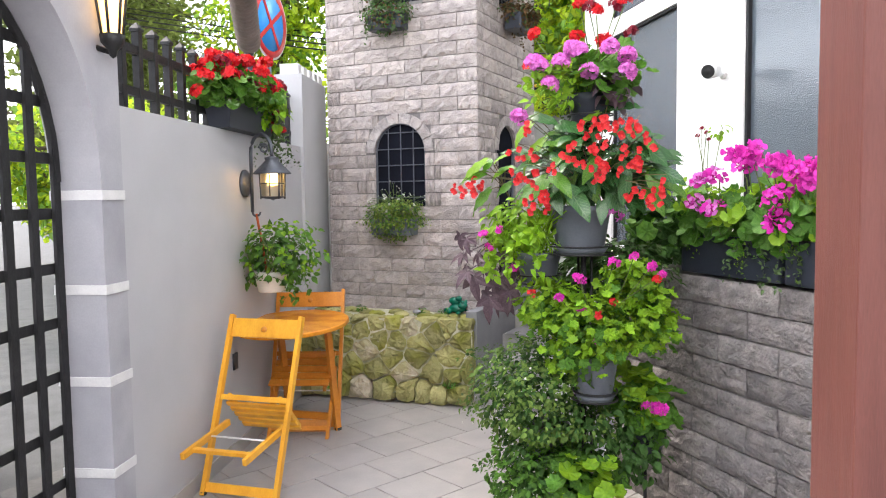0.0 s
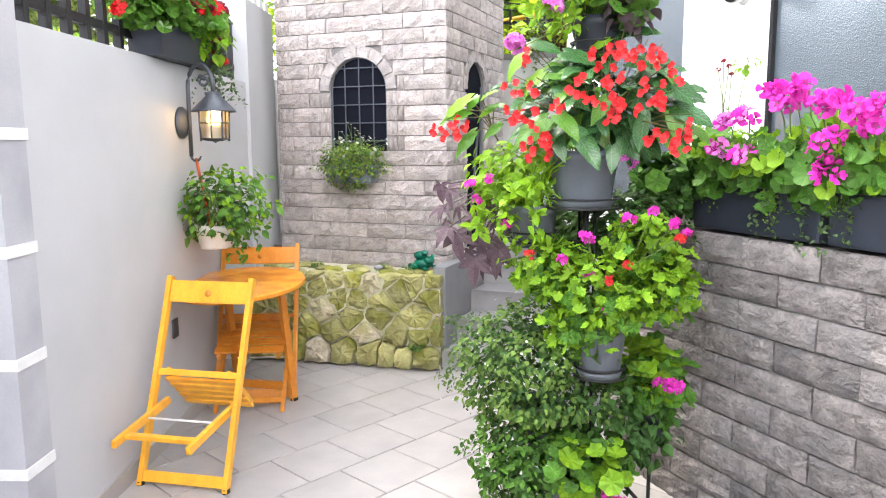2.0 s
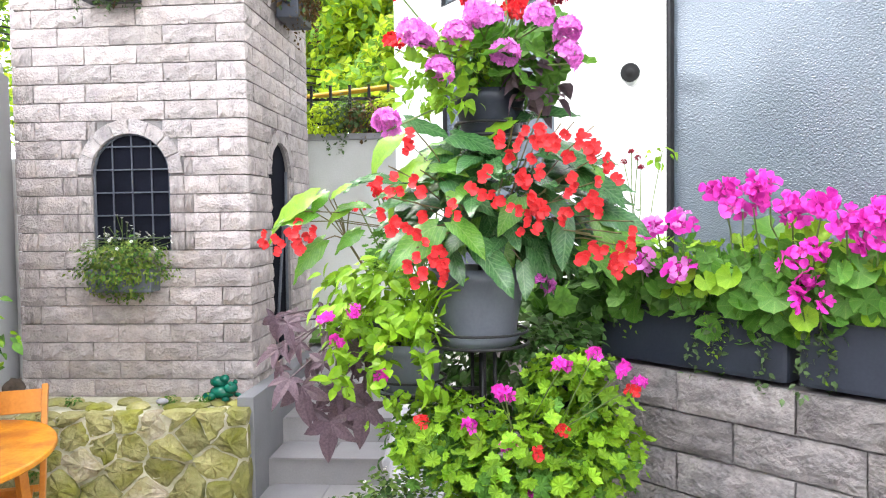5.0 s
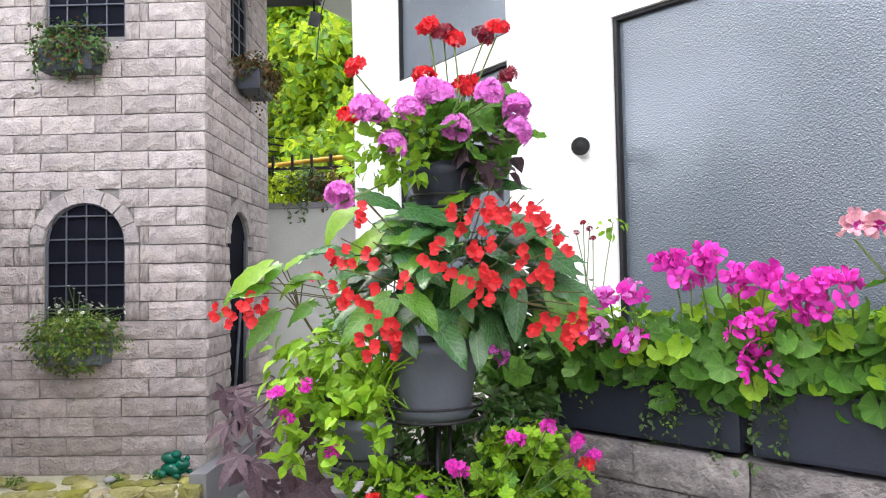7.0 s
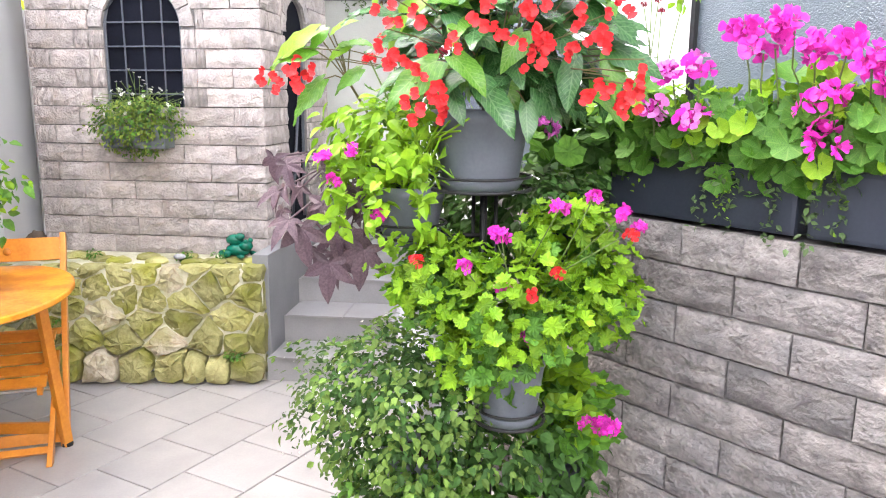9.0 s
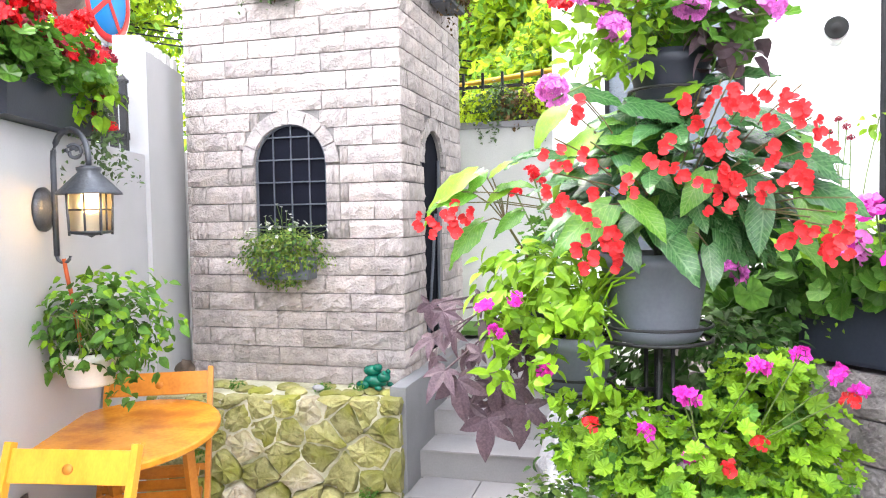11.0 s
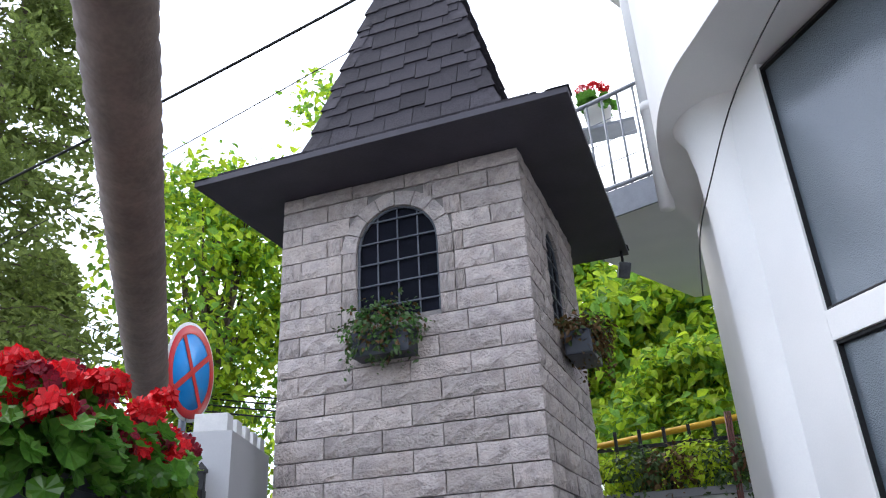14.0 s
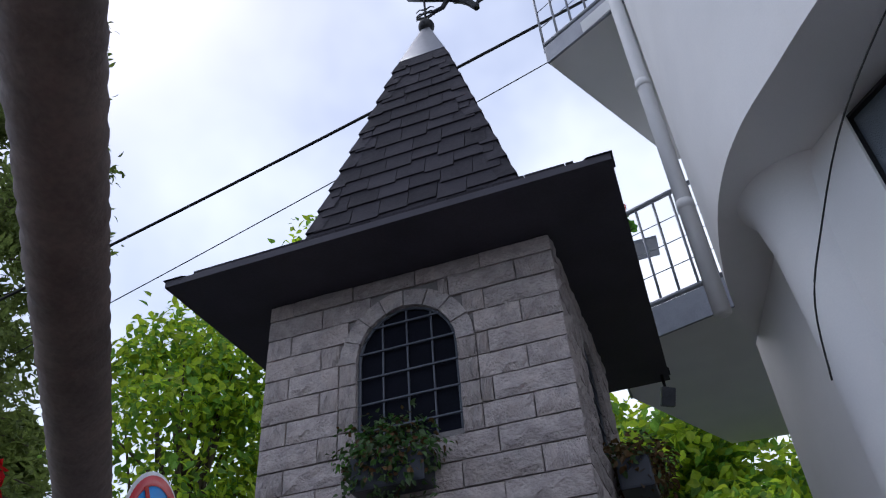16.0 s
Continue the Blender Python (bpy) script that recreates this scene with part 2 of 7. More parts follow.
M_WHITEFL = leaf_material("white_petal", (0.8, 0.8, 0.75), None, 0.3, 0.6, 0.1)
M_TREE = leaf_material("tree_leaf", (0.24, 0.42, 0.06), (0.13, 0.27, 0.035), 0.55)
M_TREELIGHT = leaf_material("bright_tree_leaf", (0.52, 0.62, 0.04), (0.32, 0.48, 0.03), 0.6)
M_CONIFER = leaf_material("conifer_spray", (0.21, 0.26, 0.06), (0.1, 0.14, 0.035), 0.45, 0.7)


def hammered_glass():
    m = bpy.data.materials.new("hammered_privacy_glass")
    m.use_nodes = True
    n, l = m.node_tree.nodes, m.node_tree.links
    b = n["Principled BSDF"]
    b.inputs["Base Color"].default_value = (0.1, 0.125, 0.15, 1)
    b.inputs["Roughness"].default_value = 0.22
    b.inputs["Specular IOR Level"].default_value = 0.6
    tc = n.new("ShaderNodeTexCoord")
    v = n.new("ShaderNodeTexVoronoi")
    v.feature = "SMOOTH_F1"
    v.inputs["Scale"].default_value = 210
    nz = n.new("ShaderNodeTexNoise")
    nz.inputs["Scale"].default_value = 200
    l.new(tc.outputs["Object"], v.inputs["Vector"])
    l.new(tc.outputs["Object"], nz.inputs["Vector"])
    ad = n.new("ShaderNodeMath")
    l.new(v.outputs["Distance"], ad.inputs[0])
    l.new(nz.outputs["Fac"], ad.inputs[1])
    bp = n.new("ShaderNodeBump")
    bp.inputs["Strength"].default_value, bp.inputs["Distance"].default_value = 0.8, 0.003
    fine_bp = n.new("ShaderNodeBump")
    fine_bp.inputs["Strength"].default_value, fine_bp.inputs["Distance"].default_value = 1.0, 0.0003
    for node, socket_name in ((bp, "Normal"), (fine_bp, "Coat Normal")):
        l.new(ad.outputs[0], node.inputs["Height"])
        l.new(node.outputs[0], b.inputs[socket_name])
    b.inputs["Coat Weight"].default_value, b.inputs["Coat Roughness"].default_value = 1.0, 0.04
    return m


def add_veins(m, color, amount, fan=False):
    """Lighter veins over a leaf: along its rib and sideways from it, or in a fan from the stalk."""
    n, l = m.node_tree.nodes, m.node_tree.links
    b = n["Principled BSDF"]
    base = b.inputs["Base Color"].links[0].from_socket

    def calc(op, a, c=None, d=None):
        node = n.new("ShaderNodeMath")
        node.operation = op
        for k, q in enumerate((a, c, d)):
            if isinstance(q, (int, float)):
                node.inputs[k].default_value = q
            elif q is not None:
                l.new(q, node.inputs[k])
        return node.outputs[0]

    tc, sep = n.new("ShaderNodeTexCoord"), n.new("ShaderNodeSeparateXYZ")
    l.new(tc.outputs["Object"], sep.inputs[0])
    x, y = sep.outputs[0], sep.outputs[1]
    if fan:
        t = calc("MULTIPLY", calc("ARCTAN2", y, x), 7.5 / (2 * math.pi))
        wide = 0.44
    else:
        t = calc("MULTIPLY", calc("MULTIPLY_ADD", calc("ABSOLUTE", y), -1.2, x), 9.0)
        wide = 0.42
    mask = calc("GREATER_THAN", calc("ABSOLUTE", calc("SUBTRACT", calc("FRACT", t), 0.5)), wide)
    if not fan:
        mask = calc("MAXIMUM", mask, calc("LESS_THAN", calc("ABSOLUTE", y), 0.013))
    mix = n.new("ShaderNodeMixRGB")
    mix.inputs[2].default_value = (*color, 1)
    l.new(calc("MULTIPLY", mask, amount), mix.inputs[0])
    l.new(base, mix.inputs[1])
    l.new(mix.outputs[0], b.inputs["Base Color"])
    return m


add_veins(M_BEGLEAF, (0.16, 0.3, 0.12), 0.4)
add_veins(M_BEGLIGHT, (0.3, 0.46, 0.12), 0.4)
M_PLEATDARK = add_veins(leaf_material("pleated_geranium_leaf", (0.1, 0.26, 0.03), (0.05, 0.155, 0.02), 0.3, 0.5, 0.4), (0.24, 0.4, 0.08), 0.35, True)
M_PLEATLIGHT = add_veins(leaf_material("young_highlight_pleated_leaf", (0.27, 0.47, 0.025), (0.17, 0.35, 0.02), 0.4, 0.5, 0.3), (0.42, 0.56, 0.08), 0.35, True)
M_GLASS = hammered_glass()


# ---- building helpers ----
def thing(name, label, category, place=(0, 0, 0), group="", kind=""):
    ob = new(name)
    ob.location = place
    ob.empty_display_size = 0.05
    return tagged(ob, label, category, group, kind)


def part(name, bm, mat, parent=None, label="", smooth=False):
    """One bmesh as one mesh object, under a thing or a part."""
    me = bpy.data.meshes.new(name)
    bm.to_mesh(me)
    bm.free()
    if smooth:
        me.polygons.foreach_set("use_smooth", [True] * len(me.polygons))
    me.materials.append(mat)
    ob = new(name, me)
    if parent:
        ob.parent = parent
    return tagged(ob, label)


def raw(name, verts, faces, mat, parent=None, smooth=False):
    me = bpy.data.meshes.new(name)
    me.from_pydata([tuple(map(float, v)) for v in verts], [], [tuple(map(int, f)) for f in faces])
    if smooth:
        me.polygons.foreach_set("use_smooth", [True] * len(me.polygons))
    me.materials.append(mat)
    ob = new(name, me)
    if parent:
        ob.parent = parent
    return ob


def setting(ob, label, category):
    return tagged(ob, label, category, "", "structure")


def add_box(bm, size, m=None, bevel=0.0):
    m = m or Matrix()
    got = bmesh.ops.create_cube(bm, size=1.0, matrix=m @ Matrix.Diagonal((*size, 1)))
    if bevel:
        edges = {e for v in got["verts"] for e in v.link_edges}
        bmesh.ops.bevel(bm, geom=list(edges), offset=bevel, segments=2, affect="EDGES", profile=0.7)


def box(name, size, m, mat, parent=None, bevel=0.004, label=""):
    bm = bmesh.new()
    add_box(bm, size, None, bevel)
    ob = part(name, bm, mat, parent, label)
    ob.matrix_basis = m
    return ob


def prism(name, outline, z0, z1, mat, parent=None):
    """An upright prism over a plan outline, counter-clockwise."""
    k = len(outline)
    verts = [(x, y, z0) for x, y in outline] + [(x, y, z1) for x, y in outline]
    faces = [tuple(range(k))[::-1], tuple(range(k, 2 * k))] + [(i, (i + 1) % k, k + (i + 1) % k, k + i) for i in range(k)]
    return raw(name, verts, faces, mat, parent)


def add_tube(bm, points, radius, sides=8, taper=1.0):
    """A round bar along a line of points."""
    rings = []
    pts = [Vector(p) for p in points]
    for i, p in enumerate(pts):
        d = (pts[min(i + 1, len(pts) - 1)] - pts[max(i - 1, 0)]).normalized()
        up = Vector((0, 0, 1)) if abs(d.z) < 0.9 else Vector((1, 0, 0))
        a = d.cross(up).normalized()
        b = d.cross(a)
        r = radius * (1 + (taper - 1) * i / max(1, len(pts) - 1))
        rings.append([bm.verts.new(p + a * r * math.cos(2 * math.pi * k / sides) + b * r * math.sin(2 * math.pi * k / sides)) for k in range(sides)])
    for r0, r1 in zip(rings, rings[1:]):
        for k in range(sides):
            bm.faces.new((r0[k], r0[(k + 1) % sides], r1[(k + 1) % sides], r1[k]))
    bm.faces.new(rings[0][::-1])
    bm.faces.new(rings[-1])


def tube(name, points, radius, mat, parent=None, sides=8, taper=1.0):
    bm = bmesh.new()
    add_tube(bm, points, radius, sides, taper)
    return part(name, bm, mat, parent, smooth=True)


def add_lathe(bm, profile, sides=24, m=None):
    """Turns a profile of (radius, z) round the upright axis."""
    m = m or Matrix()
    rings = []
    for r, z in profile:
        rings.append([bm.verts.new(m @ Vector((r * math.cos(2 * math.pi * k / sides), r * math.sin(2 * math.pi * k / sides), z))) for k in range(sides)])
    for r0, r1 in zip(rings, rings[1:]):
        for k in range(sides):
            bm.faces.new((r0[k], r0[(k + 1) % sides], r1[(k + 1) % sides], r1[k]))


def lathe(name, profile, mat, parent=None, sides=24, m=None, label=""):
    bm = bmesh.new()
    add_lathe(bm, profile, sides, m)
    return part(name, bm, mat, parent, label, smooth=True)


def wall_frame(point, along, z=0.0):
    """A frame whose x runs along a wall, y into it and z up."""
    u = Vector((*along, 0)).normalized()
    v = Vector((-u.y, u.x, 0))
    m = Matrix((( u.x, v.x, 0, point[0]), (u.y, v.y, 0, point[1]), (0, 0, 1, z), (0, 0, 0, 1)))
    return m


# ---- large structure ----
GROUND_Z = -0.02
ground = raw("ground", [(-600, -600, GROUND_Z), (600, -600, GROUND_Z), (600, 600, GROUND_Z), (-600, 600, GROUND_Z)], [(0, 1, 2, 3)], M_GROUND)
setting(ground, "flat grey asphalt ground around the courtyard", "ground")

# the courtyard's tiled floor: a grout bed, its tiles come last
floor = prism("floor", [(-2.75, -1.2), (3.6, -1.2), (3.6, 1.0), (0.1, 4.5), (-0.3, 5.4), (-2.75, 5.4)], -0.03, -0.006, M_GROUT)
setting(floor, "grey square porcelain floor tiles laid diagonally", "floor")

# left garden wall, seen along its inner face
WL = wall_frame((-1.56, 2.756), (-0.342, 0.94))          # x along the wall, y into it
WALL_TOP = 1.95


def in_wall(u, v, z):
    return WL @ Vector((u, v, z))


def wall_box(name, u0, u1, v0, v1, z0, z1, mat, parent=None, bevel=0.004):
    m = WL @ Matrix.Translation(((u0 + u1) / 2, (v0 + v1) / 2, (z0 + z1) / 2))
    return box(name, (u1 - u0, v1 - v0, z1 - z0), m, mat, parent, bevel)


wall_west = wall_box("wall_west", -0.04, 3.42, 0.0, 0.16, -0.02, WALL_TOP, M_PLASTER)
setting(wall_west, "smooth pale grey plastered garden wall", "wall")
base_west = wall_box("baseboard", -0.03, 2.72, -0.012, -0.001, -0.004, 0.085, M_TILE, None, 0.002)
setting(base_west, "low grey tile skirting along the plastered wall", "baseboard")
pilaster = thing("wall_pilaster", "tall grey plastered pilaster with a toothed white top", "wall", kind="structure")
wall_box("pilaster_body", 2.68, 3.4, -0.025, 0.2, 0, 2.52, M_PLASTER, pilaster)
for k in range(5):
    wall_box("merlon", 2.68 + k * 0.155, 2.77 + k * 0.155, 0.0, 0.15, 2.52, 2.6, M_BAND, pilaster, 0.003)
end_wall = wall_box("wall_west_end", 3.42, 3.9, -0.06, 0.1, 0, 2.03, M_BAND)
setting(end_wall, "narrow pale plastered wall stub beside the tower", "wall")

# arched gateway in the same wall, nearer the entrance
GATE = thing("gateway", "grey painted arched gateway with white bands and smoke stains", "gateway", kind="structure")
ARCH_R, ARCH_U, ARCH_S = 0.62, -0.82, 1.62             # radius, centre along the wall, springing height


def gateway_body():
    """The wall with its arched opening, swept through its depth."""
    v0, v1, top, left, right = -0.02, 0.2, 3.4, -1.9, -0.035
    ring = [(ARCH_U + ARCH_R, 0.0)] + [(ARCH_U + ARCH_R * math.cos(a), ARCH_S + 1.25 * ARCH_R * math.sin(a)) for a in np.linspace(0, math.pi, 25)] + [(ARCH_U - ARCH_R, 0.0)]
    outer = [(right, 0.0)] + [(right, ARCH_S)] + [(right - (right - left) * k / 22, top) for k in range(23)] + [(left, ARCH_S), (left, 0.0)]
    k = len(ring)
    verts = [in_wall(u, v, z) for v in (v0, v1) for u, z in ring] + [in_wall(u, v, z) for v in (v0, v1) for u, z in outer]
    faces = []
    for i in range(k - 1):
        faces += [(i, i + 1, k + i + 1, k + i), (2 * k + i, 2 * k + i + 1, i + 1, i), (k + i, k + i + 1, 3 * k + i + 1, 3 * k + i), (2 * k + i + 1, 2 * k + i, 3 * k + i, 3 * k + i + 1)]
    return raw("arch", verts, faces, M_PILLAR, GATE)


gateway_body()
for z in (0.405, 0.793, 1.176, 1.565):
    wall_box("white_band", ARCH_U + ARCH_R - 0.004, -0.029, -0.026, 0.204, z - 0.02, z + 0.02, M_BAND, GATE, 0.001)

# the arch's wall lamp
LAMP_Z = 2.28
wall_lamp = thing("wall_lamp", "lit black lantern on the gateway wall", "lamp", in_wall(-0.19, -0.09, LAMP_Z))
lathe("lamp_base", [(0.0, -0.17), (0.014, -0.16), (0.018, -0.14), (0.045, -0.11), (0.05, -0.075), (0.0, -0.075)], M_IRON, wall_lamp, 6)
lathe("lamp_glass", [(0.036, -0.074), (0.056, 0.1)], M_LAMPGLASS, wall_lamp, 6)
for k in range(6):
    a = math.pi * k / 3
    tube("lamp_bar", [(0.039 * math.cos(a), 0.039 * math.sin(a), -0.075), (0.06 * math.cos(a), 0.06 * math.sin(a), 0.1)], 0.006, M_IRON, wall_lamp, 6)
lathe("lamp_roof", [(0.072, 0.1), (0.05, 0.15), (0.02, 0.18), (0.0, 0.2)], M_IRON, wall_lamp, 6)
tube("bracket", [(0, 0, -0.1), (-0.03, 0.01, -0.14), (-0.075, -0.02, -0.12)], 0.012, M_IRON, wall_lamp)

# lattice gate leaf in the arch
gate = thing("lattice_gate", "black iron lattice gate filling the arched gateway", "gate")
for k in range(9):
    u = ARCH_U - ARCH_R + 0.03 + k * (2 * ARCH_R - 0.06) / 8
    h = ARCH_S + 1.25 * math.sqrt(max(0.0, ARCH_R ** 2 - (u - ARCH_U) ** 2))
    wall_box("upright_bar", u - 0.022, u + 0.022, 0.15, 0.165, 0.04, h - 0.01, M_IRON, gate, 0.002)
for k in range(10):
    z = 0.16 + k * 0.222
    w = ARCH_R if z < ARCH_S else math.sqrt(max(0.01, ARCH_R ** 2 - ((z - ARCH_S) / 1.25) ** 2))
    wall_box("cross_bar", ARCH_U - w + 0.01, ARCH_U + w - 0.01, 0.166, 0.18, z - 0.022, z + 0.022, M_IRON, gate, 0.002)
bm = bmesh.new()
add_tube(bm, [in_wall(ARCH_U + (ARCH_R - 0.02) * math.cos(a), 0.16, ARCH_S + 1.25 * (ARCH_R - 0.02) * math.sin(a)) for a in np.linspace(0, math.pi, 24)], 0.02, 6)
part("arch_frame", bm, M_IRON, gate)
outside = wall_box("wall_outside", -2.6, 1.0, 1.6, 1.75, 0, 2.6, M_WHITE)
setting(outside, "white wall across the lane behind the gate", "wall")

# brown door post at the entrance, and the plain walls behind the camera
door_post = thing("door_post", "brown painted wooden door post", "door post")
box("post_face", (0.11, 0.14, 2.6), pose(1.175, 1.5, 1.3, 0, 0, 18), M_BROWN, door_post, 0.005)
box("post_stop", (0.035, 0.05, 2.6), pose(1.255, 1.53, 1.3, 0, 0, 18), M_WHITE, door_post, 0.003)
for nm, a, b in (("wall_south", (-2.2, -1.35), (3.7, -1.35)), ("wall_east", (3.75, -1.3), (3.75, 1.2))):
    w = Vector((b[0] - a[0], b[1] - a[1]))
    m = wall_frame(a, w) @ Matrix.Translation((w.length / 2, -0.1 if nm == "wall_south" else -0.1, 1.5))
    setting(box(nm, (w.length, 0.15, 3.0), m, M_WHITE), "plain white plastered wall", "wall")

# ---- the house: low block wall with a ledge, white wall, glass panels ----
LOW_A, LOW_B = (0.2, 4.392), (3.3, 1.292)
WR = wall_frame(LOW_B, (LOW_A[0] - LOW_B[0], LOW_A[1] - LOW_B[1]))
LOW_LEN = math.dist(LOW_A, LOW_B)
LOW_TOP = 1.176


def low_box(name, u0, u1, v0, v1, z0, z1, mat, parent=None, bevel=0.004):
    m = WR @ Matrix.Translation(((u0 + u1) / 2, (v0 + v1) / 2, (z0 + z1) / 2))
    return box(name, (u1 - u0, abs(v1 - v0), z1 - z0), m, mat, parent, bevel)


low_wall = low_box("wall_low", 0, LOW_LEN, -0.33, -0.014, -0.02, LOW_TOP - 0.012, M_MORTAR)
setting(low_wall, "low retaining wall of grey split-faced blocks", "wall")
ledge = low_box("ledge", 0, LOW_LEN, -0.34, -0.16, LOW_TOP - 0.012, LOW_TOP, M_PLINTH)
setting(ledge, "grey ledge on top of the low block wall", "ledge")

PIER_R, PIER_L, WIN_L, COL_L = (0.834, 4.232), (0.485, 4.575), (-0.015, 5.26), (-0.285, 5.735)
MULL0, MULL1, PANE_TOP = 2.54, 2.648, 3.7


def facade(name, a, b, z0, z1, mat, depth=0.2, parent=None, out=0.0):
    """An upright slab between two plan points; its outer face lies on the line between them."""
    d = Vector((b[0] - a[0], b[1] - a[1]))
    m = wall_frame(a, d) @ Matrix.Translation((d.length / 2, depth / 2 - out, (z0 + z1) / 2))
    return box(name, (d.length, depth, z1 - z0), m, mat, parent, 0.004)


def along(a, b, s):
    return (a[0] + (b[0] - a[0]) * s, a[1] + (b[1] - a[1]) * s)


A_END = (PIER_R[0] + 1.9, PIER_R[1] - 1.9)
house = thing("house", "white plastered house with frosted glass panels and a curved upper storey", "house")
facade("pier", PIER_L, PIER_R, 0.9, 3.72, M_WHITE, 0.25, house)
facade("sill_wall", PIER_R, A_END, 0.9, 1.22, M_WHITE, 0.25, house)
facade("wall_beyond", A_END, (A_END[0] + 1.0, A_END[1] - 1.0), 0.0, 3.72, M_WHITE, 0.25, house)
facade("sill_wall", WIN_L, PIER_L, 0.6, 1.22, M_WHITE, 0.25, house)
facade("transom", PIER_R, A_END, 2.58, 2.7, M_WHITE, 0.16, house)
facade("transom", WIN_L, PIER_L, MULL0, MULL1, M_WHITE, 0.16, house, 0.0)
for nm, a, b, z0, z1 in (("panel_near_low", PIER_R, A_END, 1.22, 2.58), ("panel_near_high", PIER_R, A_END, 2.7, PANE_TOP), ("panel_far_low", WIN_L, PIER_L, 1.22, MULL0), ("panel_far_high", WIN_L, PIER_L, MULL1, PANE_TOP)):
    win = thing("glass_panel", "blue-grey hammered privacy glass panel in the white wall", "window", group="glass panels of the house")
    pane = facade("pane", a, b, z0, z1, M_GLASS, 0.012, win, -0.035)
    for s0, s1 in ((a, along(a, b, 0.006)), (along(a, b, 0.994), b)):
        facade("edge_frame", s0, s1, z0, z1, M_IRON, 0.05, win, -0.012)
    facade("edge_frame", a, b, z0, z0 + 0.014, M_IRON, 0.05, win, -0.013)
    facade("edge_frame", a, b, z1 - 0.014, z1, M_IRON, 0.05, win, -0.013)
facade("column_flat", along(COL_L, WIN_L, 0.45), WIN_L, 0.5, 3.72, M_WHITE, 0.3, house)
COLUMN = (-0.125, 5.665)
lathe("round_column", [(0.17, 0.4), (0.165, 2.7), (0.17, 3.2), (0.185, 3.5), (0.21, 3.65), (0.25, 3.72)], M_WHITE, house, 40, Matrix.Translation((*COLUMN, 0)))
facade("rear_wall", (-0.33, 6.85), (-0.2, 5.75), 0.5, 3.72, M_WHITE, 0.2, house)

# the upper storey overhangs on a curved outline
EDGE = [(3.4, 1.1), (2.4, 2.1), (1.2, 3.33), (0.55, 3.99), (0.23, 4.32), (0.02, 4.55), (-0.12, 4.77), (-0.23, 4.97), (-0.345, 5.19), (-0.42, 5.44), (-0.455, 5.75), (-0.445, 6.18), (-0.385, 6.58), (-0.25, 6.95), (0.2, 7.4), (3.4, 7.4)]


def smooth_line(points, steps=6):
    out = []
    for i in range(len(points) - 1):
        p0, p1, p2, p3 = (np.array(points[min(max(j, 0), len(points) - 1)]) for j in (i - 1, i, i + 1, i + 2))
        for s in np.linspace(0, 1, steps, endpoint=False):
            out.append(0.5 * (2 * p1 + (p2 - p0) * s + (2 * p0 - 5 * p1 + 4 * p2 - p3) * s ** 2 + (3 * p1 - p0 - 3 * p2 + p3) * s ** 3))
    return [tuple(p) for p in out] + [points[-1]]


UPPER = [EDGE[0]] + smooth_line(EDGE[1:-2]) + EDGE[-2:]
prism("upper_storey", UPPER[::-1], 3.72, 10.0, M_WHITE, house)

# balconies behind, on the same house
def balcony(outline, z, thick, rails, label):
    b = thing("balcony", label, "balcony")
    prism("slab", outline, z, z + thick, M_WHITE, b)
    for a, c in rails:
        L = math.dist(a, c)
        facade("fascia", a, c, z - 0.01, z + thick + 0.05, M_BALC, 0.02, b, 0.012)
        n = int(L / 0.13)
        for k in range(n + 1):
            x, y = along(a, c, k / n)
            tube("baluster", [(x, y, z + thick), (x, y, z + thick + 0.9)], 0.011, M_BALC, b, 6)
        for h in (0.08, 0.92):
            tube("rail", [(*a, z + thick + h), (*c, z + thick + h)], 0.02, M_BALC, b, 8)
        for h in (0.3, 0.5, 0.7):
            tube("wire", [(*a, z + thick + h), (*c, z + thick + h)], 0.004, M_BALC, b, 5)
    return b


balcony([(-1.1, 7.92), (0.1, 7.5), (0.6, 7.3), (0.6, 10.2), (-0.4, 10.1), (-1.1, 8.7)], 4.4, 0.17, [((-1.1, 7.92), (0.1, 7.5)), ((-1.1, 8.7), (-1.1, 7.92))], "white balcony with a grey metal railing behind the tower")
balcony([(-1.03, 6.82), (-0.45, 6.5), (0.5, 6.2), (0.5, 8.3), (-0.25, 8.3)], 6.3, 0.12, [((-1.03, 6.82), (-0.3, 6.45))], "upper white balcony with a grey metal railing")

# ---- stairs beside the tower ----
stairs = thing("stairs", "grey tiled garden steps rising beside the tower", "stairs", kind="structure")
RISE = [0.14, 0.295, 0.445, 0.59, 0.7]
for k, z in enumerate(RISE):
    y0 = 5.36 + 0.29 * k
    y1 = 5.36 + 0.29 * (k + 1) if k < 4 else 7.5
    box("step_block", (1.1, y1 - y0, z), pose(-0.5, (y0 + y1) / 2 + 0.01, z / 2 - 0.011), M_STEP, stairs, 0.003)
    for j in range(3):
        box("tread_tile", (0.325, min(0.3, y1 - y0) + 0.012, 0.011), pose(-0.86 + 0.33 * j, y0 + min(0.3, y1 - y0) / 2, z - 0.0045), M_STEP, stairs, 0.002)
plinth = box("plinth", (0.09, 1.7, 0.69), pose(-1.09, 6.28, 0.345), M_PLINTH, None, 0.006)
setting(plinth, "smooth grey rendered plinth beside the steps", "plinth")
lawn = box("lawn", (1.3, 0.5, 0.03), pose(-0.6, 7.2, 0.735), M_LAWN, None, 0.004)
tagged(lawn, "small strip of green grass at the foot of the rear wall", "grass", "", "stuff")
wall_north = box("wall_north", (4.0, 0.2, 2.3), pose(-0.2, 7.62, 1.12), M_OLDPLASTER)
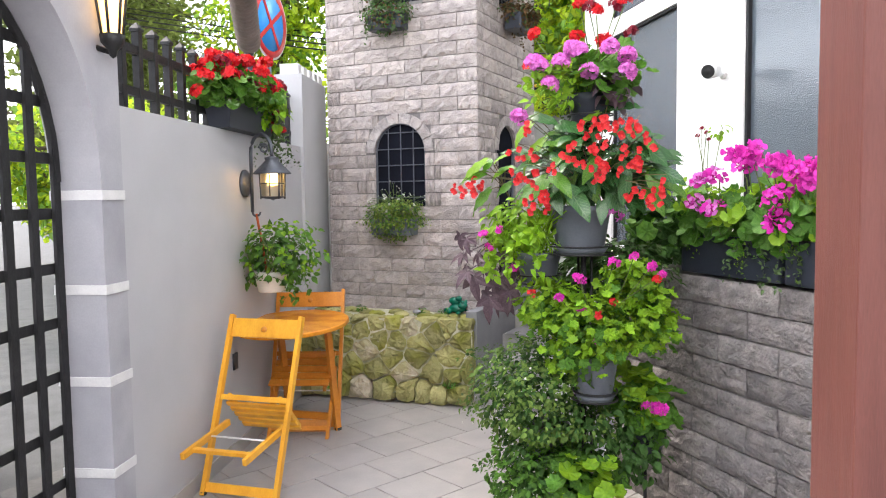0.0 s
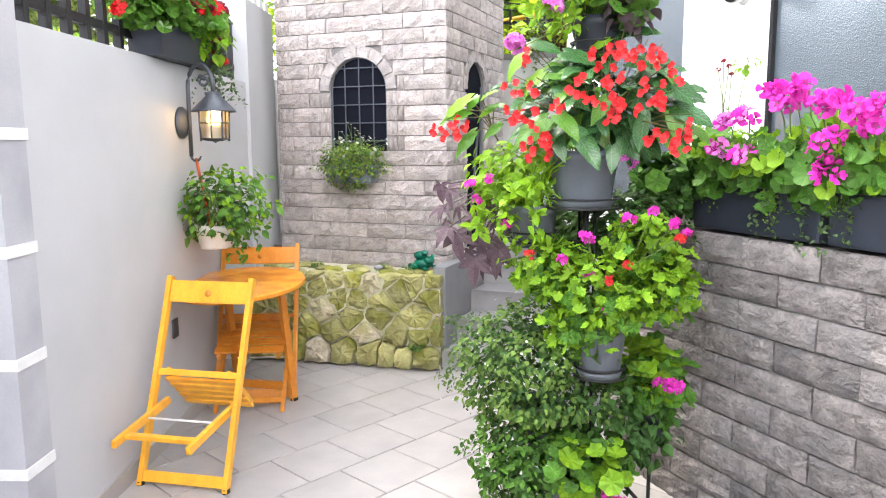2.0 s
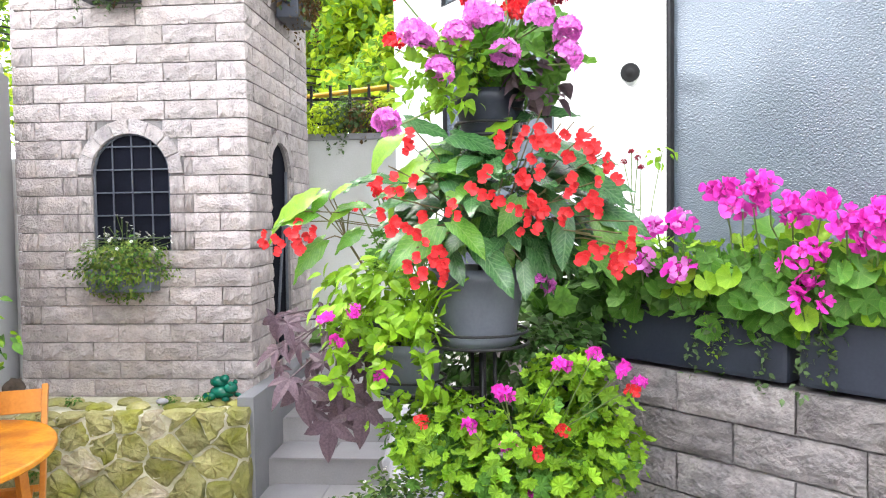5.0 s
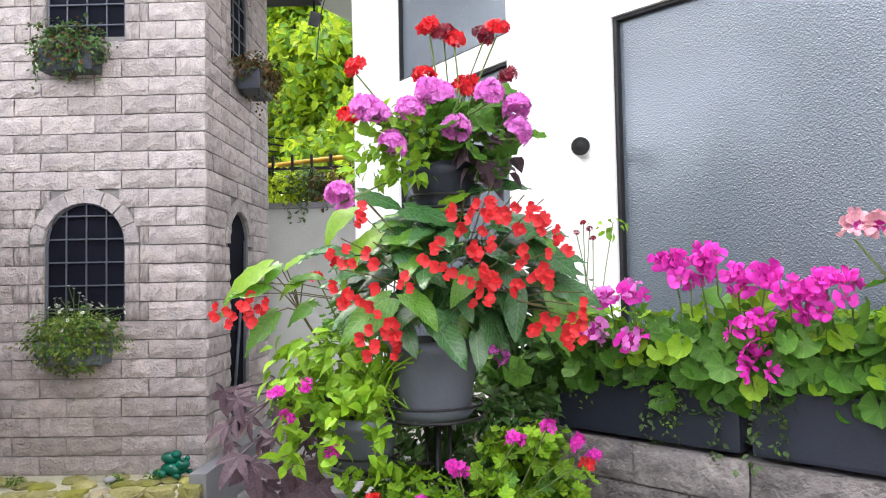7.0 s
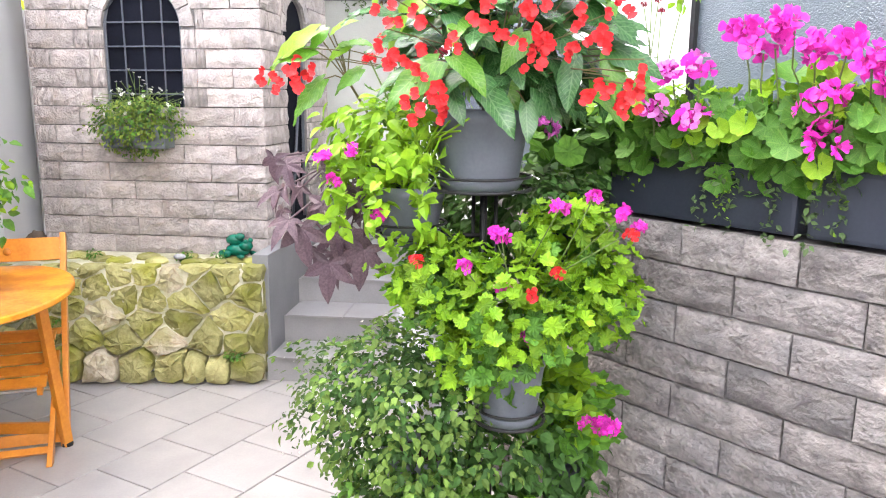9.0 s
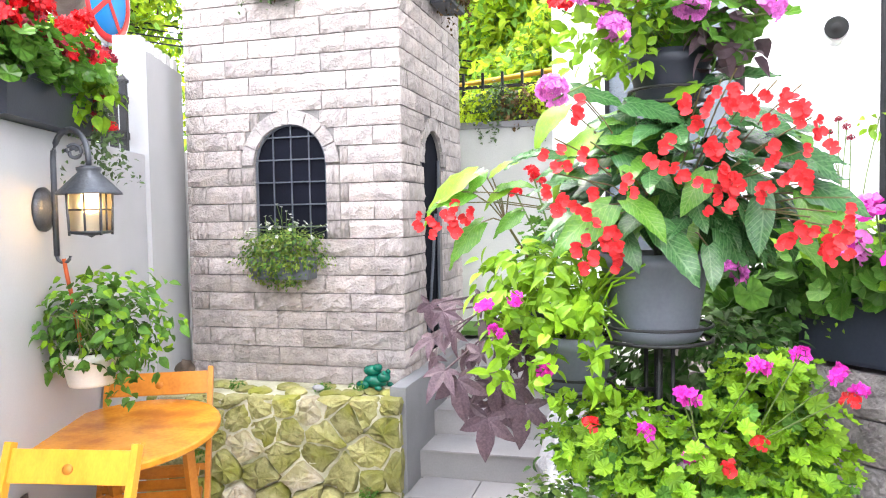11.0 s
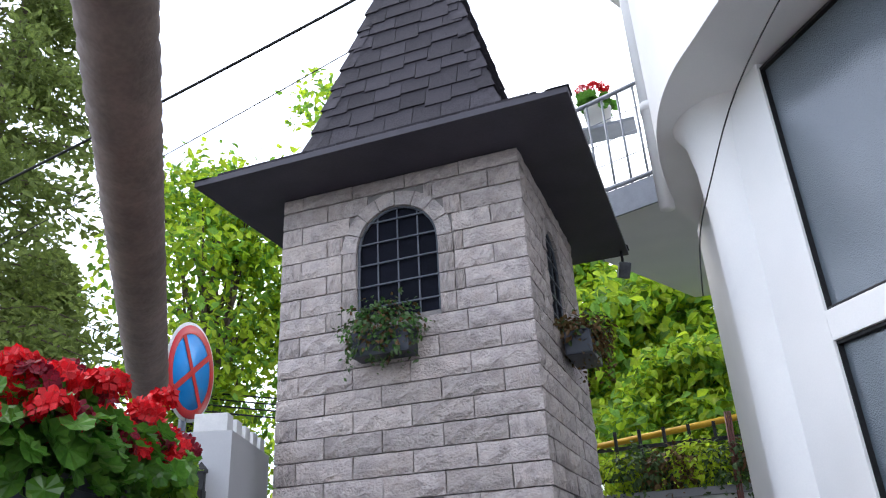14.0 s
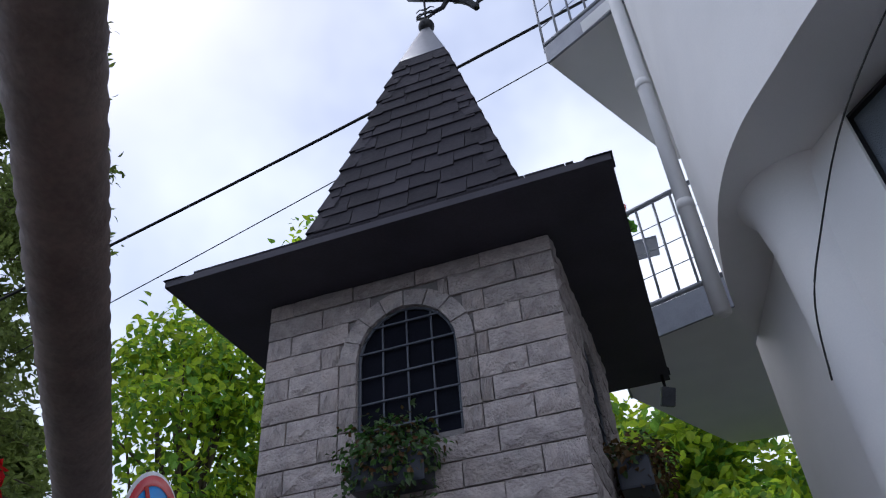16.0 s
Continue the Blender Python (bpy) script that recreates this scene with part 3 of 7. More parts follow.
setting(wall_north, "pale weathered plaster wall behind the tower", "wall")
cap_north = box("wall_cap", (4.02, 0.24, 0.05), pose(-0.2, 7.615, 2.29), M_PLINTH)
setting(cap_north, "grey coping on the rear wall", "trim")

# ---- the tower ----
TX0, TX1, TY0, TY1, TZ0, TZ1 = -2.50, -1.13, 5.69, 7.03, 0.6, 3.87
TCX, TCY = (TX0 + TX1) / 2, (TY0 + TY1) / 2
tower = thing("tower", "decorative grey stone tower with arched barred windows", "tower", (0, 0, 0))
COURSE, BLEN, JOINT = 0.1054, 0.307, 0.0055
# each face: origin, direction along it, its width, and its openings (centre, half width, sill, crown)
FRONT_OPEN = [(0.682, 0.228, 1.46, 2.13), (0.682, 0.228, 3.075, 3.69)]
SIDE_OPEN = [(0.64, 0.215, 0.72, 2.125), (0.66, 0.19, 3.09, 3.66)]
FACES = {"front": ((TX0, TY0), (1, 0), TX1 - TX0, FRONT_OPEN), "side": ((TX1, TY0), (0, 1), TY1 - TY0, SIDE_OPEN),
         "back": ((TX1, TY1), (-1, 0), TX1 - TX0, []), "left": ((TX0, TY1), (0, -1), TY1 - TY0, [])}


def face_frame(key):
    (p, d, w, _) = FACES[key]
    return wall_frame(p, d)


def arch_z(op, u):
    """Height of the opening's crown line at u."""
    c, h, sill, crown = op
    r = min(1.0, abs(u - c) / h)
    return crown - h + h * math.sqrt(1 - r * r)


def core_wall(key, depth=0.1):
    """The masonry core behind the stones, with arched openings through it."""
    m = face_frame(key)
    _, _, w, ops = FACES[key]
    inset = 0.016
    us = [inset, w - inset]
    if ops:
        c, h = ops[0][0], max(o[1] for o in ops)
        us = [inset] + [c + h * math.cos(a) for a in np.linspace(math.pi, 0, 19)] + [w - inset]
    verts, faces = [], []

    def quad(a, b, z00, z01, z10, z11):
        for v in (inset, inset + depth):
            verts.extend([m @ Vector((a, v, z00)), m @ Vector((b, v, z10)), m @ Vector((b, v, z11)), m @ Vector((a, v, z01))])
        k = len(verts) - 8
        faces.extend([(k, k + 1, k + 2, k + 3), (k + 7, k + 6, k + 5, k + 4), (k, k + 4, k + 5, k + 1), (k + 3, k + 2, k + 6, k + 7), (k, k + 3, k + 7, k + 4), (k + 1, k + 5, k + 6, k + 2)])

    for a, b in zip(us, us[1:]):
        mid = (a + b) / 2
        za, zb = TZ0, TZ0
        for op in ops:
            if abs(mid - op[0]) < op[1]:
                quad(a, b, za, op[2], zb, op[2])
                za, zb = arch_z(op, a), arch_z(op, b)
        quad(a, b, za, TZ1, zb, TZ1)
    bm = bmesh.new()
    made = [bm.verts.new(q) for q in verts]
    for q in faces:
        bm.faces.new([made[i] for i in q])
    bmesh.ops.remove_doubles(bm, verts=bm.verts[:], dist=0.0005)
    return part("wall_core", bm, M_MORTAR, tower)


for key in FACES:
    core_wall(key)
# added near-black box: its colour gives the shade of the hollow tower
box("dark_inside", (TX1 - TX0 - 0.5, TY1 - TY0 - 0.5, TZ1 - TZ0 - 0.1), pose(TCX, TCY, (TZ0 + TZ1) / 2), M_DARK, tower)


def arched_board(name, m, op, parent=None):
    """A dark board filling an arched opening, just behind its face."""
    c, h, sill, crown = op
    line = [(c + (h + 0.012) * s, z) for s, z in [(1, sill - 0.01)] + [(math.cos(a), crown - h + (h + 0.012) * math.sin(a)) for a in np.linspace(0, math.pi, 17)] + [(-1, sill - 0.01)]]
    k = len(line)
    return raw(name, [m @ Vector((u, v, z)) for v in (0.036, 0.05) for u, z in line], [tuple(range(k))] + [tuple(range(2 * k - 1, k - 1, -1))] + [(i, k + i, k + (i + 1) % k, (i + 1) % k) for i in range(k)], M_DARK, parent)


def window_bars(key, op, upright, cross):
    m = face_frame(key)
    c, h, sill, crown = op
    w = thing("tower_window", "arched tower window with a grey bar grille before a dark board", "window", group="tower windows")
    for k in range(upright):
        u = c - h + 2 * h * (k + 1) / (upright + 1)
        box("upright_bar", (0.008, 0.008, arch_z(op, u) - sill), m @ Matrix.Translation((u, 0.028, (arch_z(op, u) + sill) / 2)), M_GRILL, w, 0.002)
    for k in range(cross):
        z = sill + (crown - sill) * (k + 0.6) / (cross + 0.15)
        spring = crown - h
        half = h if z < spring else h * math.sqrt(max(0, 1 - ((z - spring) / h) ** 2))
        box("cross_bar", (2 * half, 0.008, 0.008), m @ Matrix.Translation((c, 0.02, z)), M_GRILL, w, 0.002)
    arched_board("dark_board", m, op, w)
    bm = bmesh.new()
    rim = [m @ Vector((c + (h - 0.006) * s, 0.026, z)) for s, z in [(1, sill)] + [(math.cos(a), crown - h + h * math.sin(a)) for a in np.linspace(0, math.pi, 17)] + [(-1, sill)]]
    add_tube(bm, rim, 0.008, 6)
    part("rim", bm, M_GRILL, w)
    return w


for op in FRONT_OPEN:
    window_bars("front", op, 3, 5)
window_bars("side", SIDE_OPEN[1], 2, 5)
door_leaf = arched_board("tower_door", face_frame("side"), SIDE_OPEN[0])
tagged(door_leaf, "dark narrow door leaf in the arched tower doorway", "door")
tube("door_bar", [(TX1 - 0.022, 6.2, 0.75), (TX1 - 0.022, 6.42, 1.6)], 0.01, M_GRILL, door_leaf)
tube("door_bar", [(TX1 - 0.022, 6.46, 0.75), (TX1 - 0.022, 6.5, 1.95)], 0.01, M_GRILL, door_leaf)

# roof: flat dark soffit, fascia, flared skirt and spire
RX, RY, RZ = -1.815, 6.36, 3.87
roof = thing("tower_roof", "steep dark shingled spire roof with wide dark eaves", "roof", (RX, RY, 0))
box("soffit", (2.02, 2.02, 0.03), pose(0, 0, RZ + 0.015), M_SOFFIT, roof, 0.003)
for k in range(4):
    box("fascia", (2.05, 0.02, 0.034), pose(0, 0, 0, 0, 0, 90 * k) @ Matrix.Translation((0, -1.016, RZ + 0.017)), M_SOFFIT, roof, 0.003)
PROFILE = [(1.015, RZ + 0.036), (0.74, 4.0), (0.61, 4.18), (0.56, 4.36), (0.15, 6.08)]
for k in range(4):
    verts, faces = [], []
    for i, (r, z) in enumerate(PROFILE):
        verts += [(-r, -r, z), (r, -r, z)]
        if i:
            faces.append((2 * i - 2, 2 * i - 1, 2 * i + 1, 2 * i))
    side = raw("roof_deck", verts, faces, M_SOFFIT, roof)
    side.matrix_basis = pose(0, 0, 0, 0, 0, 90 * k)
lathe("spire_cap", [(0.24, 6.05), (0.235, 6.06), (0.045, 6.52), (0.0, 6.52)], M_ZINC, roof, 4, pose(0, 0, 0, 0, 0, 45))
lathe("ball", [(0.0, 6.52)] + [(0.062 * math.sin(a), 6.58 - 0.062 * math.cos(a)) for a in np.linspace(0.2, math.pi - 0.1, 11)] + [(0, 6.642)], M_IRON, roof, 18)

# ---- plants: leaf and petal shapes, and ways to scatter them ----
def leaf_round(n=14, notch=0.3, cup=0.22):
    """A scalloped, cupped round leaf of radius 1, its stalk at the notch."""
    v = [(0.0, 0.0, 0.0)]
    for k in range(n):
        a = math.pi * 2 * (k + 0.5) / n
        r = (1.0 if k % 2 else 0.88) * (1 - notch * math.exp(-((a - math.pi) / 0.35) ** 2))
        v.append((r * math.cos(a), r * math.sin(a), cup * r * r + (0.06 if k % 2 else -0.05)))
    return np.array(v), [(0, 1 + k, 1 + (k + 1) % n) for k in range(n)]


def leaf_frilled(lobes=5):
    """A small lobed and toothed geranium leaf of radius 1."""
    v = [(0.0, 0.0, -0.08)]
    n = lobes * 4
    for k in range(n):
        a = -math.pi + 2 * math.pi * (k + 0.5) / n
        r = (0.84 + 0.15 * math.cos(a * lobes) * (1 if abs(a) < 2.6 else -0.8)) * (1.05 if k % 2 else 0.93)
        v.append((r * math.cos(a), r * math.sin(a), 0.22 * r * r + (0.07 if k % 2 else -0.05)))
    return np.array(v), [(0, 1 + k, 1 + (k + 1) % n) for k in range(n)]


def leaf_oval(width=0.32, bend=0.25, skew=0.0, sections=4):
    """A pointed leaf of length 1 along x, folded along its rib and bent down."""
    v, f = [(0, 0, 0)], []
    for k in range(1, sections):
        s = k / sections
        w = width * math.sin(math.pi * s ** 0.75)
        z = -bend * s * s
        v += [(s, w * (1 + skew), z + 0.3 * w), (s, skew * 0.15 * w, z), (s, -w * (1 - skew), z + 0.3 * w)]
    v.append((1.0, 0, -bend * 1.1))
    f += [(0, 2, 1), (0, 3, 2)]
    for k in range(sections - 2):
        a = 1 + 3 * k
        f += [(a, a + 1, a + 4, a + 3), (a + 1, a + 2, a + 5, a + 4)]
    a, t = 1 + 3 * (sections - 2), len(v) - 1
    f += [(a, a + 1, t), (a + 1, a + 2, t)]
    return np.array(v, float), f


def leaf_lobed():
    """A five-lobed dark leaf, the side lobes swept back."""
    vs, fs = [], []
    for ang, ln in ((0, 1.0), (55, 0.75), (-55, 0.75), (112, 0.5), (-112, 0.5)):
        v, f = leaf_oval(0.2, 0.35)
        c, s = math.cos(radians(ang)), math.sin(radians(ang))
        v = v * ln
        v = np.stack([v[:, 0] * c - v[:, 1] * s, v[:, 0] * s + v[:, 1] * c, v[:, 2]], 1)
        fs += [tuple(i + sum(len(x) for x in vs) for i in q) for q in f]
        vs.append(v)
    return np.concatenate(vs), fs


def floret(petals=5, width=0.5, cup=0.35):
    """A small flower: kite-shaped petals round a middle."""
    v, f = [], []
    for k in range(petals):
        a = 2 * math.pi * k / petals
        for r, t, z in ((0.05, 0, 0), (0.65, width * 0.5, cup * 0.6), (1.0, 0.0, cup), (0.65, -width * 0.5, cup * 0.6)):
            v.append((r * math.cos(a) - t * math.sin(a), r * math.sin(a) + t * math.cos(a), z))
        f.append((4 * k, 4 * k + 3, 4 * k + 2, 4 * k + 1))
    return np.array(v), f


def leaf_pleated(n=26, rings=3, cup=0.25, seed=0):
    """A round geranium leaf of radius 1 with scalloped rim and fan pleats; the stalk sits in its notch."""
    r0 = random.Random(seed)
    tip = r0.uniform(-0.25, 0.25)
    v, f = [(0.0, 0.0, 0.0)], []
    for j in range(1, rings + 1):
        q = j / rings
        for k in range(n + 1):
            a = -math.pi * 0.93 + 2 * math.pi * 0.93 * k / n
            edge = 1 + (0.07 * math.cos(a * 7.5) + (0.035 if k % 2 else -0.035)) * q ** 3
            pleat = 0.05 * math.cos(a * 7.5) * q + 0.02 * (1 if k % 2 else -1) * q
            r = q * edge * (1 - 0.12 * math.exp(-((abs(a) - 2.9) / 0.5) ** 2))
            v.append((r * math.cos(a), r * math.sin(a), cup * r * r + pleat + tip * r * r * math.cos(a) + 0.1 * r * r * math.sin(a * 2 + seed)))
    for k in range(n):
        f.append((0, 1 + k, 2 + k))
        for j in range(rings - 1):
            a = 1 + j * (n + 1) + k
            f.append((a, a + n + 1, a + n + 2, a + 1))
    return np.array(v), f


def leaf_winged(width=0.3, bend=0.3, skew=0.25, sections=9):
    """A large lop-sided begonia leaf of length 1, heart-shaped at the stalk, with sunken side veins."""
    v, f = [], []
    cols = (-1.0, -0.55, 0.0, 0.55, 1.0)
    for k in range(sections + 1):
        q = k / sections
        w = width * (math.sin(math.pi * min(1.0, 0.13 + 0.87 * q ** 0.8)) ** 0.85) * (1 - 0.25 * q)
        for c in cols:
            side = 1 + skew * (1 if c > 0 else -1)
            y = c * w * side
            x = q - 0.12 * abs(c) * (1 - q) ** 3 + 0.05 * abs(c) * math.sin(math.pi * q)
            z = -bend * q * q + 0.28 * abs(y) - 0.35 * y * y / width + (0.018 if k % 2 else -0.012) * abs(c) + 0.02 * math.sin(9 * q + 2 * c)
            v.append((x, y, z))
    m = len(cols)
    for k in range(sections):
        for j in range(m - 1):
            a = k * m + j
            f.append((a, a + m, a + m + 1, a + 1))
    return np.array(v), f


def bloom(petals=5, width=0.62, ruffle=0.12, cup=0.25, eye=0.38):
    """One broad-petalled flower of radius 1: rounded ruffled petals, each with its inner blotch."""
    v, f, mats = [], [], []
    for k in range(petals):
        a = 2 * math.pi * k / petals + 0.3 * math.sin(k * 2.1)
        size = 1.0 + 0.14 * math.cos(k * 1.7)
        rows = ((0.04, 0.06), (eye, 0.45), (0.72, 1.0), (0.93, 0.82), (1.0, 0.3))
        base = len(v)
        for i, (r, w) in enumerate(rows):
            for c in (-1, 0, 1):
                t = c * w * width * size
                z = cup * r + ruffle * math.sin(5 * r + 2.6 * c + k) * r - 0.1 * r * r * (c == 0)
                rr = r * size
                v.append((rr * math.cos(a) - t * math.sin(a), rr * math.sin(a) + t * math.cos(a), z + 0.015 * k))
        for i in range(4):
            for c in (0, 1):
                q = base + i * 3 + c
                f.append((q, q + 3, q + 4, q + 1))
                mats.append(1 if i == 0 else 0)
    return np.array(v), f, mats


def begonia_flower():
    """A hanging winged begonia flower of radius 1: two broad petals and two narrow ones round a yellow middle."""
    v, f = [], []
    for a, w, ln, lift in ((0, 0.75, 1.0, 0.35), (math.pi, 0.75, 0.95, 0.3), (math.pi / 2, 0.36, 0.8, 0.55), (-math.pi / 2, 0.36, 0.75, 0.5)):
        base = len(v)
        for r, q in ((0.03, 0.1), (0.35, 0.75), (0.65, 1.0), (0.9, 0.7), (1.0, 0.2)):
            for c in (-1, 0, 1):
                t, rr = c * q * w, r * ln
                v.append((rr * math.cos(a) - t * math.sin(a), rr * math.sin(a) + t * math.cos(a), lift * r * r + 0.22 * c * c * q - 0.1))
        for i in range(4):
            for c in (0, 1):
                k = base + i * 3 + c
                f.append((k, k + 3, k + 4, k + 1))
    return np.array(v), f


def shape_mesh(name, template, mats):
    """A template as shared mesh data, smooth shaded."""
    me = bpy.data.meshes.new(name)
    me.from_pydata([tuple(map(float, q)) for q in template[0]], [], template[1])
    for mt in mats:
        me.materials.append(mt)
    if len(template) > 2:
        me.polygons.foreach_set("material_index", template[2])
    me.polygons.foreach_set("use_smooth", [True] * len(me.polygons))
    return me


def scatter(template, places, dirs, normals, sizes):
    """Many copies of one small shape as arrays of corners and faces."""
    tv, tf = template
    x = dirs - normals * np.sum(dirs * normals, 1, keepdims=True)
    x /= np.linalg.norm(x, axis=1, keepdims=True) + 1e-9
    y = np.cross(normals, x)
    allv = (places[:, None, :] + sizes[:, None, None] * (tv[None, :, 0:1] * x[:, None, :] + tv[None, :, 1:2] * y[:, None, :] + tv[None, :, 2:3] * normals[:, None, :])).reshape(-1, 3)
    k = len(tv)
    faces = [tuple(i + j * k for i in q) for j in range(len(places)) for q in tf]
    return allv, faces


def unit(a):
    return a / (np.linalg.norm(a, axis=1, keepdims=True) + 1e-9)


rng = np.random.default_rng(7)


def cloud_points(n, centre, radii, shell=0.45, low=-1.0):
    """Points in the outer layer of a lumpy ellipsoid, with their outward directions."""
    d = unit(rng.normal(size=(n * 2, 3)))
    d = d[d[:, 2] > low][:n]
    lump = 1 + 0.22 * np.sin(d[:, 0] * 5 + centre[0] * 9) * np.sin(d[:, 1] * 6 + 1) + 0.12 * np.sin(d[:, 2] * 9 + centre[2] * 7)
    r = (shell + (1 - shell) * rng.random(len(d)) ** 0.6) * lump
    return np.array(centre) + d * r[:, None] * np.array(radii), d


def foliage(name, mat, parent, template, n, centre, radii, size, up=0.7, droop=0.3, shell=0.45, low=-1.0, spread=0.45, label=""):
    """Leaves over a lumpy mound, facing up and outwards; too many to pick apart, so one part."""
    p, d = cloud_points(n, centre, radii, shell, low)
    n = len(p)
    nor = unit(d * 0.6 + np.array([0, 0, up]) + rng.normal(size=(n, 3)) * spread)
    dr = unit(d + np.array([0, 0, -droop]) + rng.normal(size=(n, 3)) * 0.5)
    v, f = scatter(template, p, dr, nor, size * (0.6 + 0.7 * rng.random(n)))
    ob = raw(name, v, f, mat, parent)
    return tagged(ob, label, "", "", "stuff")


def trailing(name, mat, parent, template, starts, length, size, per=40, out=(0, 0, 0)):
    """Leaves along hanging strands."""
    P, D = [], []
    for s in starts:
        sway = rng.normal(size=2) * 0.25
        for k in range(per):
            q = k / per
            P.append(np.array(s) + np.array([sway[0] * q * length, sway[1] * q * length, -q * length * (0.7 + 0.3 * q)]) + np.array(out) * math.sqrt(q) + rng.normal(size=3) * 0.012)
            D.append(rng.normal(size=3) + np.array([0, 0, -0.4]))
    P, D = np.array(P), unit(np.array(D))
    nor = unit(rng.normal(size=P.shape) + np.array([0, -0.3, 0.8]))
    v, f = scatter(template, P, D, nor, size * (0.6 + 0.7 * rng.random(len(P))))
    return tagged(raw(name, v, f, mat, parent), "", "", "", "stuff")


L_ROUND, L_OVAL, L_WING, L_LOBED = leaf_round(), leaf_oval(), leaf_oval(0.36, 0.3, 0.3, 6), leaf_lobed()
L_SMALL = leaf_oval(0.3, 0.2, 0.0, 3)
L_FRILL = leaf_frilled()
FLORET, FRILL = floret(5, 0.75, 0.25), floret(6, 0.9, 0.5)


def head_mesh(name, mat, n, flat=0.75, template=FLORET, size=0.4):
    """A rounded umbel of florets, of radius 1."""
    d = unit(rng.normal(size=(n, 3)))
    d[:, 2] = np.abs(d[:, 2]) * 1.1 - 0.25
    d = unit(d)
    v, f = scatter(template, d * (0.62 + 0.25 * rng.random((n, 1))) * np.array([1, 1, flat]), unit(rng.normal(size=(n, 3))), unit(d + rng.normal(size=(n, 3)) * 0.25), size * (0.8 + 0.4 * rng.random(n)))
    me = bpy.data.meshes.new(name)
    me.from_pydata([tuple(map(float, q)) for q in v], [], f)
    me.materials.append(mat)
    return me


HEADS = {k: [head_mesh("flower_head", m, n, fl, t, s) for _ in range(3)] for k, m, n, fl, t, s in (
    ("red", M_REDFL, 30, 0.75, FLORET, 0.42), ("wine", M_DARKRED, 34, 0.8, FLORET, 0.34), ("pink", M_PINK, 110, 0.95, FRILL, 0.27),
    ("magenta", M_MAGENTA, 12, 0.6, FLORET, 0.7), ("coral", M_CORAL, 8, 1.1, floret(3, 1.3, 0.6), 0.95), ("pale", M_PALEFL, 10, 0.6, FLORET, 0.7), ("mauve", leaf_material("mauve_petal", (0.6, 0.2, 0.55), (0.45, 0.03, 0.3), 0.35), 12, 0.6, FLORET, 0.65))}


def flower(parent, kind, place, radius, label=""):
    ob = new("flower_head", HEADS[kind][rng.integers(3)])
    ob.parent = parent
    ob.location = place
    ob.rotation_euler = (rng.normal() * 0.35, rng.normal() * 0.35, rng.random() * 6.28)
    ob.scale = (radius, radius, radius)
    return tagged(ob, label)


def stems(parent, root, tips, radius=0.0025, mat=None):
    bm = bmesh.new()
    for t in tips:
        a, b = Vector(root) + Vector(rng.normal(size=3) * 0.03), Vector(t)
        mid = (a + b) / 2 + Vector((*(rng.normal(size=2) * 0.02), 0.04))
        add_tube(bm, [a, mid, b], radius, 5)
    ob = part("stem", bm, mat or M_STEM, parent)
    return tagged(ob, "", "", "", "stuff")


def adopt(piece, owner):
    """Hang a piece under a part, staying where it is."""
    piece.parent = owner
    piece.matrix_parent_inverse = owner.matrix_basis.inverted()
    return piece


def round_pot(parent, r, h, mat=None, place=(0, 0, 0), rim=0.012):
    m = Matrix.Translation(place)
    ob = lathe("pot", [(0.0, 0.0), (r * 0.76, 0.0), (r * 0.8, 0.01), (r * 0.97, h - 0.035), (r, h - 0.033), (r + rim * 0.3, h), (r - 0.006, h), (r - 0.01, h - 0.03), (0, h - 0.03)], mat or M_POT, parent, 28, m)
    adopt(lathe("soil", [(r - 0.009, h - 0.026), (r * 0.5, h - 0.018), (0.0, h - 0.015)], M_SOIL, parent, 16, m), ob)
    return ob


def saucer(parent, r, place):
    return lathe("saucer", [(0, 0), (r * 0.85, 0.0), (r, 0.028), (r - 0.005, 0.03), (r * 0.83, 0.006), (0, 0.006)], M_POT, parent, 28, Matrix.Translation(place))


# ---- things along the left wall ----
fence = thing("fence", "black iron picket fence on top of the garden wall", "fence")
for k in range(21):
    u = 0.03 + 0.153 * k
    if u > 3.4:
        break
    p = in_wall(u, 0.085, 0)
    bm = bmesh.new()
    add_box(bm, (0.036, 0.036, 0.4), None, 0.002)
    add_lathe(bm, [(0.0, 0.185), (0.034, 0.185), (0.034, 0.2), (0.0, 0.232)], 4, pose(0, 0, 0, 0, 0, 45))
    pk = part("picket", bm, M_IRON, fence)
    pk.matrix_basis = WL @ Matrix.Translation((u, 0.085, WALL_TOP + 0.2))
for z in (2.05, 2.245):
    wall_box("rail", -0.04, 3.4, 0.072, 0.098, z - 0.02, z + 0.02, M_IRON, fence, 0.002)

wall_box_thing = thing("flower_box", "long dark grey flower box of red geraniums on the wall", "flower box")
m = WL @ Matrix.Translation((1.42, 0.0, WALL_TOP + 0.004))
bm = bmesh.new()
lo, hi = [(-0.36, -0.07, 0), (0.36, -0.07, 0), (0.36, 0.05, 0), (-0.36, 0.05, 0)], [(-0.395, -0.095, 0.17), (0.395, -0.095, 0.17), (0.395, 0.075, 0.17), (-0.395, 0.075, 0.17)]
vs = [bm.verts.new(p) for p in lo + hi]
for a, b in ((0, 1), (1, 2), (2, 3), (3, 0)):
    bm.faces.new((vs[a], vs[b], vs[b + 4], vs[a + 4]))
bm.faces.new(vs[3::-1])
top = bm.faces.new(vs[4:])
inner = bmesh.ops.inset_individual(bm, faces=[top], thickness=0.012)
top.normal_update()
for v in top.verts:
    v.co.z -= 0.03
part("box", bm, M_POTDARK, wall_box_thing).matrix_basis = m
